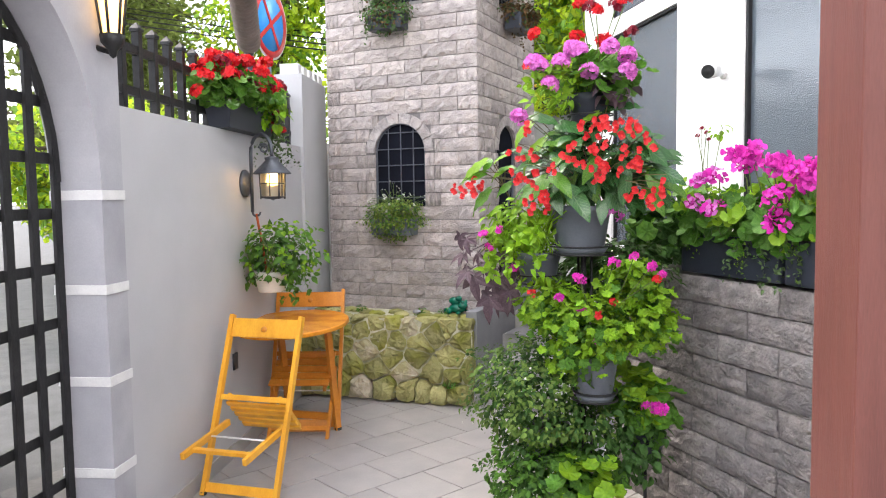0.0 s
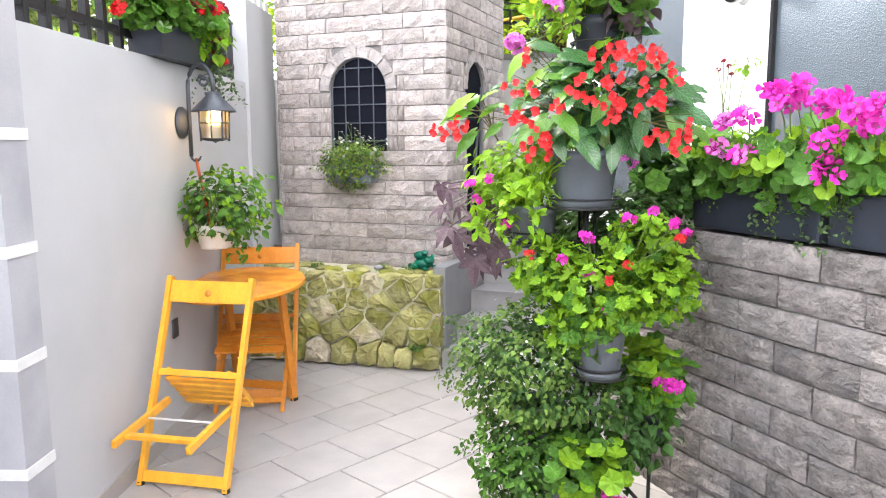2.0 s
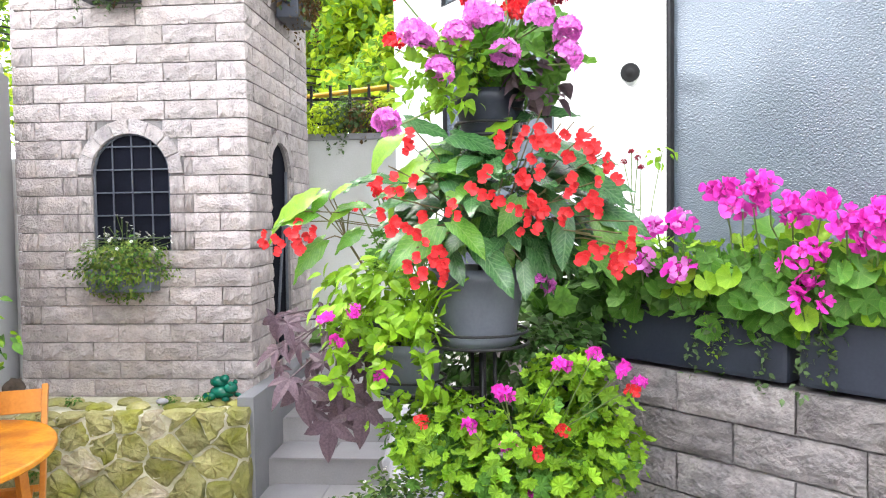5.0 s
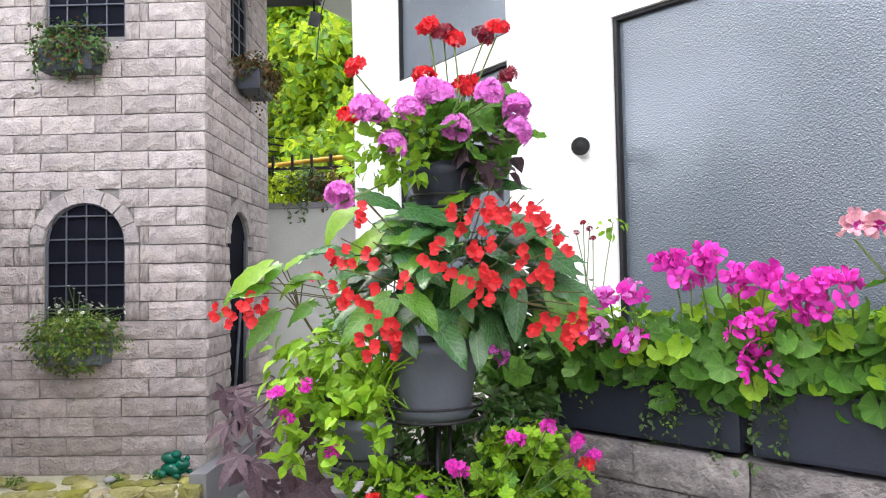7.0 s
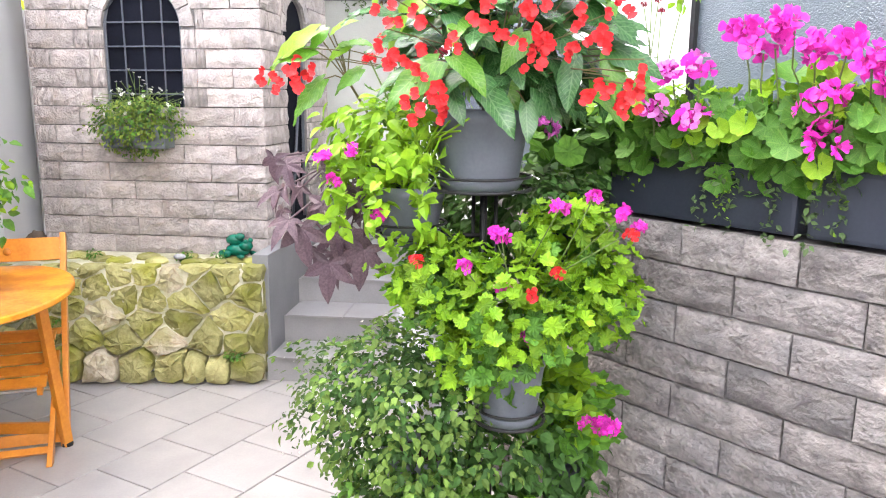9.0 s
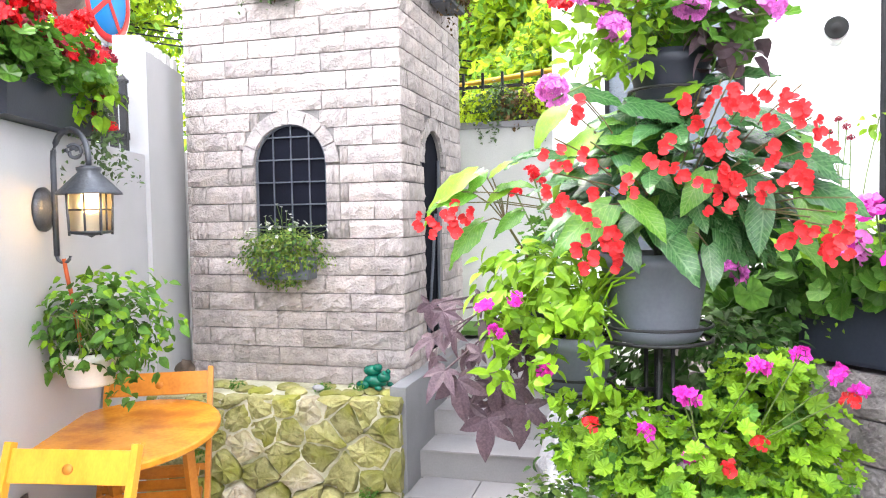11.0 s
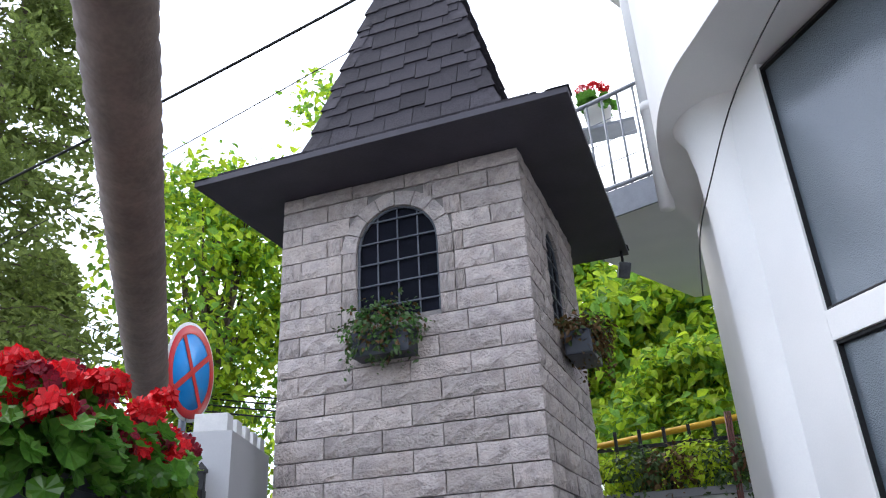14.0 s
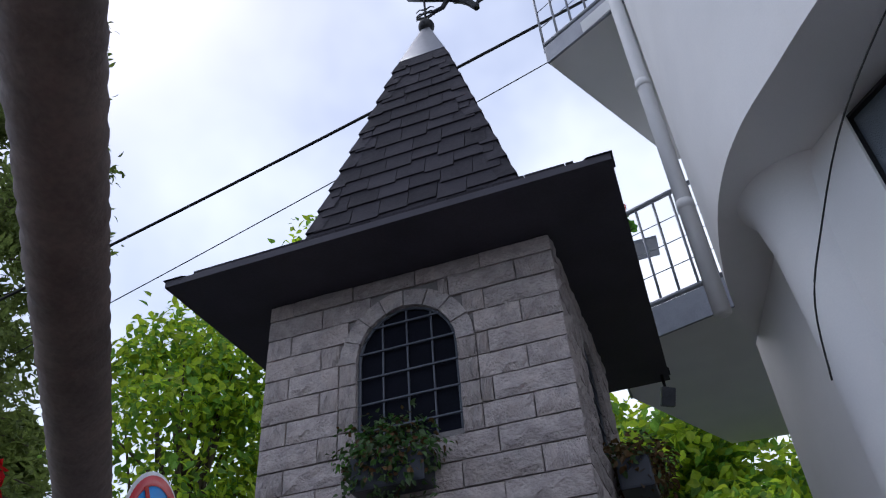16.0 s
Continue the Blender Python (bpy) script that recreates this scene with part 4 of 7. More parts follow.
for du in (-0.36, -0.2, -0.04, 0.12, 0.3, 0.42):
    c = in_wall(1.36 + du, -0.02, 2.19)
    foliage("leaves", M_LEAF if du < 0.2 else M_LEAFLIGHT, wall_box_thing, L_ROUND, 100, c, (0.17, 0.16, 0.11), 0.038, 0.7)
for du in (-0.3, -0.05, 0.2):
    foliage("leaves", M_BEGLIGHT, wall_box_thing, L_ROUND, 60, in_wall(1.36 + du, -0.06, 2.19), (0.16, 0.14, 0.12), 0.034, 0.6)
foliage("leaves", M_LEAFLIGHT, wall_box_thing, L_OVAL, 90, in_wall(1.7, -0.06, 2.13), (0.17, 0.15, 0.15), 0.06)
trailing("trailing_leaves", M_WIRY, wall_box_thing, L_SMALL, [in_wall(1.74 + 0.03 * k, -0.12 + 0.012 * k, 2.14) for k in range(12)], 0.4, 0.03, 44)
WALL_RED = [(-1.95, 2.35), (-2.01, 2.38), (-1.88, 2.24), (-1.91, 2.26), (-1.97, 2.26), (-2.06, 2.37), (-2.16, 2.43), (-2.17, 2.36), (-2.09, 2.33), (-2.24, 2.25), (-2.27, 2.2), (-2.29, 2.12), (-1.84, 2.21), (-1.84, 2.13), (-2.3, 2.3), (-2.26, 2.3)]
tips = []
for k, (x, z) in enumerate(WALL_RED):
    u = (-1.56 - x) / 0.342
    p = in_wall(u, -0.04 + 0.05 * (k % 3), z)
    tips.append(p)
    flower(wall_box_thing, "wine" if k in (0, 1, 5, 7, 8, 14) else "red", p, 0.066 if k < 9 else 0.045)
for k in range(44):
    p = in_wall(0.92 + 0.021 * k, 0.055 * (k % 4) - 0.14, 2.19 + 0.15 * rng.random())
    tips.append(p)
    flower(wall_box_thing, "wine" if k % 3 == 1 else "red", p, 0.056)
for k in range(9):
    p = in_wall(1.74 + 0.2 * rng.random(), -0.12 + 0.1 * rng.random(), 2.0 + 0.27 * rng.random())
    tips.append(p)
    flower(wall_box_thing, "red" if k % 3 else "wine", p, 0.032)
stems(wall_box_thing, in_wall(1.4, 0, 2.1), tips)

# lantern on its scroll bracket
lantern = thing("wall_lantern", "lit grey metal lantern hanging from a scroll wall bracket", "lamp")
LU, LV, LR = 1.36, -0.21, 1.435
rose = lathe("rose", [(0.0, 0.0), (0.085, 0.0), (0.085, 0.012), (0.065, 0.03), (0.025, 0.04), (0.0, 0.042)], M_GALV, lantern, 28)
rose.matrix_basis = WL @ Matrix.Translation((LR, -0.002, 1.64)) @ pose(0, 0, 0, 90, 0, 0)
arm = [(LR, -0.05, 1.46), (LR, -0.05, 1.78)] + [(LR + (LU - LR) * (1 - math.cos(a)) / 2, -0.13 + 0.08 * math.cos(a), 1.83 + 0.11 * math.sin(a)) for a in np.linspace(0, math.pi, 12)] + [(LU, LV, 1.8)]
tube("arm", [in_wall(*p) for p in arm], 0.011, M_GALV, lantern, 8)
scroll = [(LU, LV + 0.05 + 0.032 * math.cos(a) * (1 - a / 14), 1.85 + 0.032 * math.sin(a) * (1 - a / 14)) for a in np.linspace(0, 9, 26)]
tube("scroll", [in_wall(*p) for p in scroll], 0.007, M_GALV, lantern, 6)
hook = [(LR, -0.05, 1.47)] + [(LR, -0.05 - 0.025 + 0.025 * math.cos(a), 1.46 - 0.025 * math.sin(a)) for a in np.linspace(0, math.pi, 7)]
tube("hook", [in_wall(*p) for p in hook], 0.007, M_GALV, lantern, 6)
LM = WL @ Matrix.Translation((LU, LV, 1.55))
lathe("lantern_roof", [(0.018, 0.25), (0.045, 0.243), (0.045, 0.235), (0.04, 0.225), (0.115, 0.15), (0.118, 0.142), (0.1, 0.148), (0.0, 0.16)], M_GALV, lantern, 12, LM)
for k in range(4):
    a = math.pi / 4 + k * math.pi / 2
    tube("post", [LM @ Vector((0.085 * math.cos(a), 0.085 * math.sin(a), 0.15)), LM @ Vector((0.08 * math.cos(a), 0.08 * math.sin(a), -0.01))], 0.005, M_GALV, lantern, 6)
    b = a + math.pi / 2
    for z in (0.003, 0.085):
        tube("crossbar", [LM @ Vector((0.082 * math.cos(a), 0.082 * math.sin(a), z)), LM @ Vector((0.082 * math.cos(b), 0.082 * math.sin(b), z))], 0.004, M_GALV, lantern, 6)
    c = a + math.pi / 4
    tube("mullion", [LM @ Vector((0.058 * math.cos(c), 0.058 * math.sin(c), 0.15)), LM @ Vector((0.057 * math.cos(c), 0.057 * math.sin(c), 0.0))], 0.004, M_GALV, lantern, 6)
glass_m = bpy.data.materials.new("lantern_glass")
glass_m.use_nodes = True
gb = glass_m.node_tree.nodes["Principled BSDF"]
gb.inputs["Base Color"].default_value, gb.inputs["Transmission Weight"].default_value, gb.inputs["Roughness"].default_value = (1.0, 0.86, 0.62, 1), 1.0, 0.3
pane = lathe("lantern_glass", [(0.076, 0.005), (0.08, 0.145)], glass_m, lantern, 4, LM @ pose(0, 0, 0, 0, 0, 45))
pane.visible_shadow = False
lathe("bulb", [(0.0, 0.07), (0.016, 0.078), (0.026, 0.1), (0.02, 0.125), (0.0, 0.14)], M_BULB, lantern, 12, LM)
lathe("lantern_base", [(0.0, -0.02), (0.015, -0.012), (0.075, -0.004), (0.075, 0.004), (0, 0.004)], M_GALV, lantern, 4, LM @ pose(0, 0, 0, 0, 0, 45))
lamp_light = bpy.data.lights.new("lantern_light", "POINT")
lamp_light.energy, lamp_light.color, lamp_light.shadow_soft_size = 0.22, (1.0, 0.68, 0.35), 0.02
new("lantern_light", lamp_light).matrix_world = LM @ Matrix.Translation((0, 0, 0.135))

# hanging basket under the lantern
basket = thing("hanging_basket", "white hanging pot of trailing green leaves on an orange hook", "hanging plant")
BP = in_wall(LR, -0.16, 0.96)
round_pot(basket, 0.105, 0.13, M_POTWHITE, BP)
tube("hanger", [in_wall(LR, -0.075, 1.45), in_wall(LR, -0.085, 1.38), in_wall(LR, -0.1, 1.3), in_wall(LR, -0.13, 1.08)], 0.008, material("orange_plastic", (0.5, 0.09, 0.02), None, 0.5, 10, 60, 0.1), basket, 6)
foliage("leaves", M_LEAF, basket, L_OVAL, 420, in_wall(LR + 0.02, -0.2, 1.2), (0.27, 0.22, 0.2), 0.048, 0.5, 0.5)
foliage("leaves", M_LEAFLIGHT, basket, L_OVAL, 160, in_wall(LR + 0.02, -0.22, 1.22), (0.29, 0.24, 0.2), 0.042, 0.5, 0.5, 0.8)
foliage("leaves", M_BUSH, basket, L_OVAL, 200, in_wall(LR, -0.17, 1.17), (0.17, 0.15, 0.15), 0.05)
trailing("trailing_leaves", M_LEAF, basket, L_OVAL, [in_wall(LR + 0.08 * k - 0.1, -0.2 - 0.03 * abs(k - 2), 1.15) for k in range(6)], 0.26, 0.045, 16, (0.06, 0.0, 0.0))
stems(basket, in_wall(LR, -0.16, 1.08), [in_wall(LR + 0.25 * rng.normal(), -0.2 - 0.15 * rng.random(), 1.1 + 0.25 * rng.random()) for _ in range(24)])
socket = wall_box("wall_socket", 1.15, 1.215, -0.012, -0.001, 0.52, 0.62, M_GALV)
tagged(socket, "small grey weatherproof socket on the plastered wall", "socket")


# ---- folding chairs and table ----
def folding_chair(name, base, seat_turn, open_seat, leg_len, mat, label, W=0.445, hinge_at=0.515, pitch=0.054):
    """A slatted folding chair. Local x runs across it, y towards its back."""
    c = thing(name, label, "chair", group="folding wooden chairs")
    c.matrix_basis = base
    H, LEAN = 0.90, 0.345
    for s in (-1, 1):
        bm = bmesh.new()
        add_box(bm, (0.024, 0.036, math.hypot(H, LEAN)), pose(s * (W / 2 - 0.012), LEAN / 2, H / 2, -math.degrees(math.atan2(LEAN, H))), 0.004)
        leg = part("back_leg", bm, mat, c)
        tip = lathe("rubber_foot", [(0.0, -0.002), (0.018, -0.002), (0.018, 0.02), (0, 0.02)], M_RUBBER, c, 10, Matrix.Translation((s * (W / 2 - 0.012), 0.004, 0)))
        adopt(tip, leg)

    def on_back(s):
        return Vector((0, LEAN * s, H * s))

    tilt = -math.degrees(math.atan2(LEAN, H))
    bm = bmesh.new()
    add_box(bm, (W - 0.05, 0.018, 0.105), Matrix.Translation(on_back(0.925)) @ pose(0, 0, 0, tilt), 0.004)
    top = part("top_rail", bm, mat, c)
    ring = lathe("finger_hole", [(0.0, 0.0), (0.017, 0.0), (0.017, 0.003), (0.0, 0.003)], M_WOODDARK, c, 16)
    ring.matrix_basis = Matrix.Translation(on_back(0.925) + Vector((0, -0.0115, -0.004))) @ pose(0, 0, 0, 90 + tilt)
    adopt(ring, top)
    for s, h in ((0.045, 0.05), (0.53, 0.03)):
        bm = bmesh.new()
        add_box(bm, (W - 0.05, 0.02, h), Matrix.Translation(on_back(s)) @ pose(0, 0, 0, tilt), 0.004)
        part("stretcher", bm, mat, c)
    # the seat frame and its slats
    hinge = Matrix.Translation(on_back(hinge_at)) @ pose(0, 0, 0, seat_turn)
    for k in range(5):
        bm = bmesh.new()
        add_box(bm, (W - 0.09, pitch - 0.019, 0.014), hinge @ Matrix.Translation((0, -0.04 - pitch * k, 0)), 0.003)
        part("seat_slat", bm, mat, c)
    for s in (-1, 1):
        bm = bmesh.new()
        add_box(bm, (0.02, pitch * 5 + 0.03, 0.028), hinge @ Matrix.Translation((s * (W / 2 - 0.07), -pitch * 2.5, -0.02)), 0.003)
        part("seat_bearer", bm, mat, c)
    # the front legs
    front = Matrix.Translation(on_back(0.36)) @ pose(0, 0, 0, open_seat)
    for s in (-1, 1):
        bm = bmesh.new()
        add_box(bm, (0.022, leg_len, 0.034), front @ Matrix.Translation((s * (W / 2 - 0.05), 0.08 - leg_len / 2, 0)), 0.004)
        part("front_leg", bm, mat, c)
    bm = bmesh.new()
    add_box(bm, (W - 0.1, 0.03, 0.02), front @ Matrix.Translation((0, 0.16 - leg_len, 0)), 0.003)
    part("front_stretcher", bm, mat, c)
    tube("steel_rod", [front @ Vector((-W / 2 + 0.04, -0.1, 0)), front @ Vector((W / 2 - 0.04, -0.1, 0))], 0.005, M_SIGNWHITE, c, 8)
    return c


folding_chair("folding_chair", pose(-1.492, 3.335, 0.0, 0, 0, 9.5), 134, 7, 0.42, M_WOOD, "half-folded yellow varnished slatted folding chair against the wall")
folding_chair("folding_chair", pose(-1.87, 4.41, 0.0, 0, 0, 24), 25, 46, 0.54, M_WOODDARK, "open orange varnished slatted folding chair behind the table", 0.48, 0.54, 0.072)
table = thing("folding_table", "small oval varnished wooden table with burn marks", "table")
TM = WL @ Matrix.Translation((1.48, -0.275, 0.735))
bm = bmesh.new()
add_lathe(bm, [(0.0, 0.0), (0.985, 0.0), (1.0, 0.006), (1.0, 0.022), (0.985, 0.028), (0.0, 0.028)], 48, Matrix.Diagonal((0.5, 0.345, 1.0, 1.0)))
M_TOP = material("varnished_tabletop", (0.82, 0.34, 0.03), (0.62, 0.21, 0.015), 0.22, 7, 60, 0.1, stain=(0.3, 0.09, 0.02), stain_scale=6, stain_amount=0.55, depth=0.002)
part("tabletop", bm, M_TOP, table).matrix_basis = TM
FOOT = [Vector((-1.66, 4.5, 0.0)), Vector((-2.0, 4.44, 0.0))]
for q in FOOT:
    bm = bmesh.new()
    b = q + Vector((-0.02, -0.07, 0.735))
    d = b - q
    add_box(bm, (0.03, 0.042, d.length), Matrix.Translation((q + b) / 2) @ d.to_track_quat("Z", "Y").to_matrix().to_4x4(), 0.004)
    leg = part("leg", bm, M_WOODDARK, table)
    adopt(lathe("rubber_foot", [(0.0, 0.001), (0.024, 0.001), (0.024, 0.018), (0.0, 0.018)], M_RUBBER, table, 10, Matrix.Translation(q)), leg)
bm = bmesh.new()
d = FOOT[1] - FOOT[0]
add_box(bm, (d.length, 0.02, 0.05), Matrix.Translation((FOOT[0] + FOOT[1]) / 2 + Vector((0, -0.006, 0.09))) @ pose(0, 0, 0, 0, 0, math.degrees(math.atan2(d.y, d.x))), 0.004)
part("stretcher", bm, M_WOODDARK, table)

# ---- window boxes on the tower ----
def window_box(place, size, mats, n, radii, label, pot=M_POT, along_x=True):
    w = thing("window_box", label, "flower box", group="tower window boxes")
    sx, sy = size if along_x else size[::-1]
    box("trough", (sx, sy, 0.13), pose(place[0], place[1], place[2] - 0.065), pot, w, 0.01)
    for mt, k, t, s in mats:
        foliage("leaves", mt, w, t, int(n * k), (place[0], place[1], place[2] + 0.01), radii, s, 0.5, 0.4, 0.35)
    return w


w1 = window_box((-1.83, 5.615, 1.37), (0.36, 0.12), ((M_BUSH, 0.4, L_SMALL, 0.03), (M_LEAF, 0.5, L_SMALL, 0.024), (M_OLIVE, 2.2, L_SMALL, 0.022), (M_BUSHTIP, 1.2, L_SMALL, 0.022)), 800, (0.255, 0.16, 0.17), "small trough of bushy green plants below the lower tower window")
p, d = cloud_points(60, (-1.83, 5.6, 1.43), (0.27, 0.15, 0.2), 0.9, 0.0)
v, f = scatter(FLORET, p, unit(rng.normal(size=p.shape)), d, 0.009 + 0.004 * rng.random(len(p)))
tagged(raw("flower_spray", v, f, M_WHITEFL, w1), "", "", "", "stuff")
stems(w1, (-1.83, 5.6, 1.38), p[:40], 0.0015)
w2 = window_box((-1.86, 5.62, 2.98), (0.3, 0.12), ((M_WIRY, 1.0, L_SMALL, 0.03), (M_RUST, 0.5, L_SMALL, 0.028), (M_BUSH, 0.4, L_SMALL, 0.03), (M_LEAF, 0.3, L_SMALL, 0.028)), 700, (0.21, 0.15, 0.15), "trough of half-dry trailing plants below the upper tower window", M_POTDARK)
trailing("trailing_leaves", M_WIRY, w2, L_SMALL, [(-2.02 + 0.05 * k, 5.56, 2.97) for k in range(7)], 0.2, 0.024, 24)
w3 = window_box((-1.03, 6.36, 3.02), (0.34, 0.14), ((M_RUST, 1.4, L_SMALL, 0.034), (M_WIRY, 0.4, L_SMALL, 0.03)), 600, (0.16, 0.25, 0.12), "dark trough of withered brown plants below the tower side window", M_POTDARK, False)
trailing("trailing_leaves", M_RUST, w3, L_SMALL, [(-0.93, 6.25 + 0.06 * k, 3.03) for k in range(6)], 0.25, 0.024, 24)

# ---- the flower stand ----
SX, SY = 0.21, 3.73
stand = thing("plant_stand", "tall black wrought-iron plant stand with pot rings", "plant stand")
tube("pole", [(SX, SY, 0.06), (SX, SY, 1.86)], 0.011, M_IRON, stand, 10)
for dx, dy in ((-0.03, 0.02), (0.035, 0.0), (0.0, -0.03)):
    tube("upright", [(SX + dx, SY + dy, 0.3), (SX + dx, SY + dy, 1.3)], 0.006, M_IRON, stand, 6)
for k in range(3):
    a = 2.1 * k + 0.4
    tube("leg", [(SX, SY, 0.22), (SX + 0.12 * math.cos(a), SY + 0.12 * math.sin(a), 0.2), (SX + 0.24 * math.cos(a), SY + 0.24 * math.sin(a), 0.06), (SX + 0.29 * math.cos(a), SY + 0.29 * math.sin(a), 0.004), (SX + 0.33 * math.cos(a), SY + 0.33 * math.sin(a), 0.012)], 0.008, M_IRON, stand, 8)
RINGS = [(0.2, 3.60, 0.08, 0.12), (0.3, 3.58, 0.66, 0.095), (0.0, 3.72, 1.14, 0.105), (0.2, 3.71, 1.277, 0.14), (0.24, 3.73, 1.855, 0.1), (0.45, 3.78, 1.05, 0.08)]
for x, y, z, r in RINGS:
    pts = [(x + r * math.cos(a), y + r * math.sin(a), z) for a in np.linspace(0, 2 * math.pi, 28)]
    tube("ring", pts, 0.005, M_IRON, stand, 6)
    tube("ring", [(q[0], q[1], z + 0.035) for q in pts], 0.004, M_IRON, stand, 6)
    tube("ring_arm", [(SX, SY, z + 0.0), (x, y, z - 0.004), (x - r * 0.9, y, z)], 0.006, M_IRON, stand, 6)

# potted plants on it
ground_pot = thing("potted_geranium", "grey pot of geranium with red and magenta blooms near the floor", "potted plant")
round_pot(ground_pot, 0.115, 0.16, M_POT, (0.2, 3.60, 0.075))
saucer(ground_pot, 0.12, (0.2, 3.60, 0.055))
foliage("leaves", M_LEAF, ground_pot, L_ROUND, 90, (0.22, 3.56, 0.3), (0.19, 0.13, 0.12), 0.04)
foliage("leaves", M_LEAFLIGHT, ground_pot, L_ROUND, 40, (0.27, 3.5, 0.31), (0.15, 0.1, 0.12), 0.042)
flower(ground_pot, "red", (0.2, 3.42, 0.185), 0.035)
flower(ground_pot, "magenta", (0.37, 3.47, 0.22), 0.035)
flower(ground_pot, "magenta", (0.41, 3.46, 0.22), 0.03)

bush = thing("potted_bush", "bushy dark green potted plant with tiny white flowers", "potted plant")
round_pot(bush, 0.11, 0.16, M_POT, (0.02, 3.76, 0.3))
foliage("leaves", M_BUSH, bush, L_OVAL, 2200, (0.0, 3.72, 0.62), (0.31, 0.27, 0.27), 0.03, 0.6, 0.3, 0.35)
foliage("leaves", M_BUSHTIP, bush, L_OVAL, 1900, (0.0, 3.71, 0.62), (0.34, 0.3, 0.27), 0.026, 0.7, 0.3, 0.8)
foliage("leaves", M_BUSH, bush, L_OVAL, 1100, (0.02, 3.66, 0.24), (0.24, 0.2, 0.2), 0.034, 0.6, 0.4, 0.4)
foliage("leaves", M_LEAF, bush, L_OVAL, 900, (0.02, 3.65, 0.25), (0.25, 0.21, 0.2), 0.033, 0.7, 0.3, 0.8)
foliage("leaves", M_BUSH, bush, L_OVAL, 600, (0.32, 3.72, 0.45), (0.2, 0.2, 0.25), 0.042)
p, d = cloud_points(110, (0.02, 3.7, 0.55), (0.35, 0.3, 0.4), 0.92)
v, f = scatter(FLORET, p, unit(rng.normal(size=p.shape)), d, 0.0035 + 0.0025 * rng.random(len(p)))
tagged(raw("flower_spray", v, f, M_WHITEFL, bush), "tiny white flowers", "", "", "stuff")
trailing("wispy_sprays", M_WIRY, bush, L_SMALL, [(-0.26 + 0.035 * k, 3.62 + 0.02 * k, 0.84) for k in range(9)], 0.36, 0.015, 50, (-0.03, -0.03, 0))

side_ger = thing("potted_geranium", "leafy geranium with a magenta bloom beside the block wall", "potted plant")
round_pot(side_ger, 0.085, 0.13, M_POTDARK, (0.47, 3.82, 0.34))
foliage("leaves", M_LEAF, side_ger, L_ROUND, 110, (0.47, 3.77, 0.6), (0.14, 0.13, 0.17), 0.04)
foliage("leaves", M_LEAFLIGHT, side_ger, L_ROUND, 50, (0.46, 3.72, 0.66), (0.13, 0.11, 0.12), 0.04)
foliage("leaves", M_BUSH, side_ger, L_OVAL, 160, (0.45, 3.75, 0.42), (0.13, 0.12, 0.15), 0.05)
for x, z in ((0.52, 0.64), (0.555, 0.64), (0.58, 0.635)):
    flower(side_ger, "magenta", (x, 3.6, z), 0.026)
tube("support", [(0.47, 3.82, 0.0), (0.47, 3.82, 0.34)], 0.008, M_IRON, side_ger, 8)

mid_ger = thing("potted_geranium", "grey pot of bright lime-green geranium with magenta blooms", "potted plant")
round_pot(mid_ger, 0.095, 0.17, M_POT, (0.3, 3.58, 0.68))
saucer(mid_ger, 0.088, (0.3, 3.58, 0.655))
for cx, cy, cz, rx, ry, rz, n in ((0.3, 3.52, 0.98, 0.22, 0.16, 0.14, 170), (0.1, 3.58, 1.06, 0.16, 0.14, 0.11, 110), (0.52, 3.62, 1.0, 0.14, 0.12, 0.14, 90), (0.44, 3.6, 1.17, 0.14, 0.11, 0.1, 70), (0.24, 3.52, 0.86, 0.14, 0.12, 0.1, 60)):
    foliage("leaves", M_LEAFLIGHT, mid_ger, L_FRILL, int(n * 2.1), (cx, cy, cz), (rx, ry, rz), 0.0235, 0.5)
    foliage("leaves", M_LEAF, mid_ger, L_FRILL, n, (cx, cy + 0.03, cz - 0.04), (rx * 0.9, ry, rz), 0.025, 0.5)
tips = []
for x, z in ((0.34, 0.93), (0.49, 1.29), (0.41, 1.26), (0.27, 1.19), (0.6, 1.22), (0.56, 1.25), (0.28, 1.06), (0.25, 1.2), (0.18, 1.11)):
    tips.append((x, 3.45, z))
    flower(mid_ger, "magenta", (x, 3.45, z), 0.018 + 0.007 * rng.random())
for x, z in ((0.41, 1.1), (0.35, 1.04), (0.58, 1.2), (0.06, 1.12)):
    flower(mid_ger, "coral", (x, 3.44, z), 0.014)
stems(mid_ger, (0.3, 3.58, 0.85), tips + [(0.55, 3.65, 1.0), (0.45, 3.62, 1.15), (0.1, 3.6, 1.05)], 0.0017)
back_pot = thing("potted_petunia", "small grey pot of fading flowers between the stand's tiers", "potted plant")
round_pot(back_pot, 0.075, 0.15, M_POTDARK, (0.45, 3.78, 1.07))
foliage("leaves", M_WIRY, back_pot, L_SMALL, 420, (0.3, 3.88, 1.2), (0.24, 0.1, 0.15), 0.04)
foliage("leaves", M_BUSH, back_pot, L_OVAL, 420, (0.28, 3.92, 1.15), (0.26, 0.1, 0.2), 0.055)
foliage("leaves", M_BUSH, back_pot, L_SMALL, 180, (0.42, 3.75, 1.25), (0.14, 0.1, 0.08), 0.035)
flower(back_pot, "mauve", (0.37, 3.62, 1.45), 0.035)

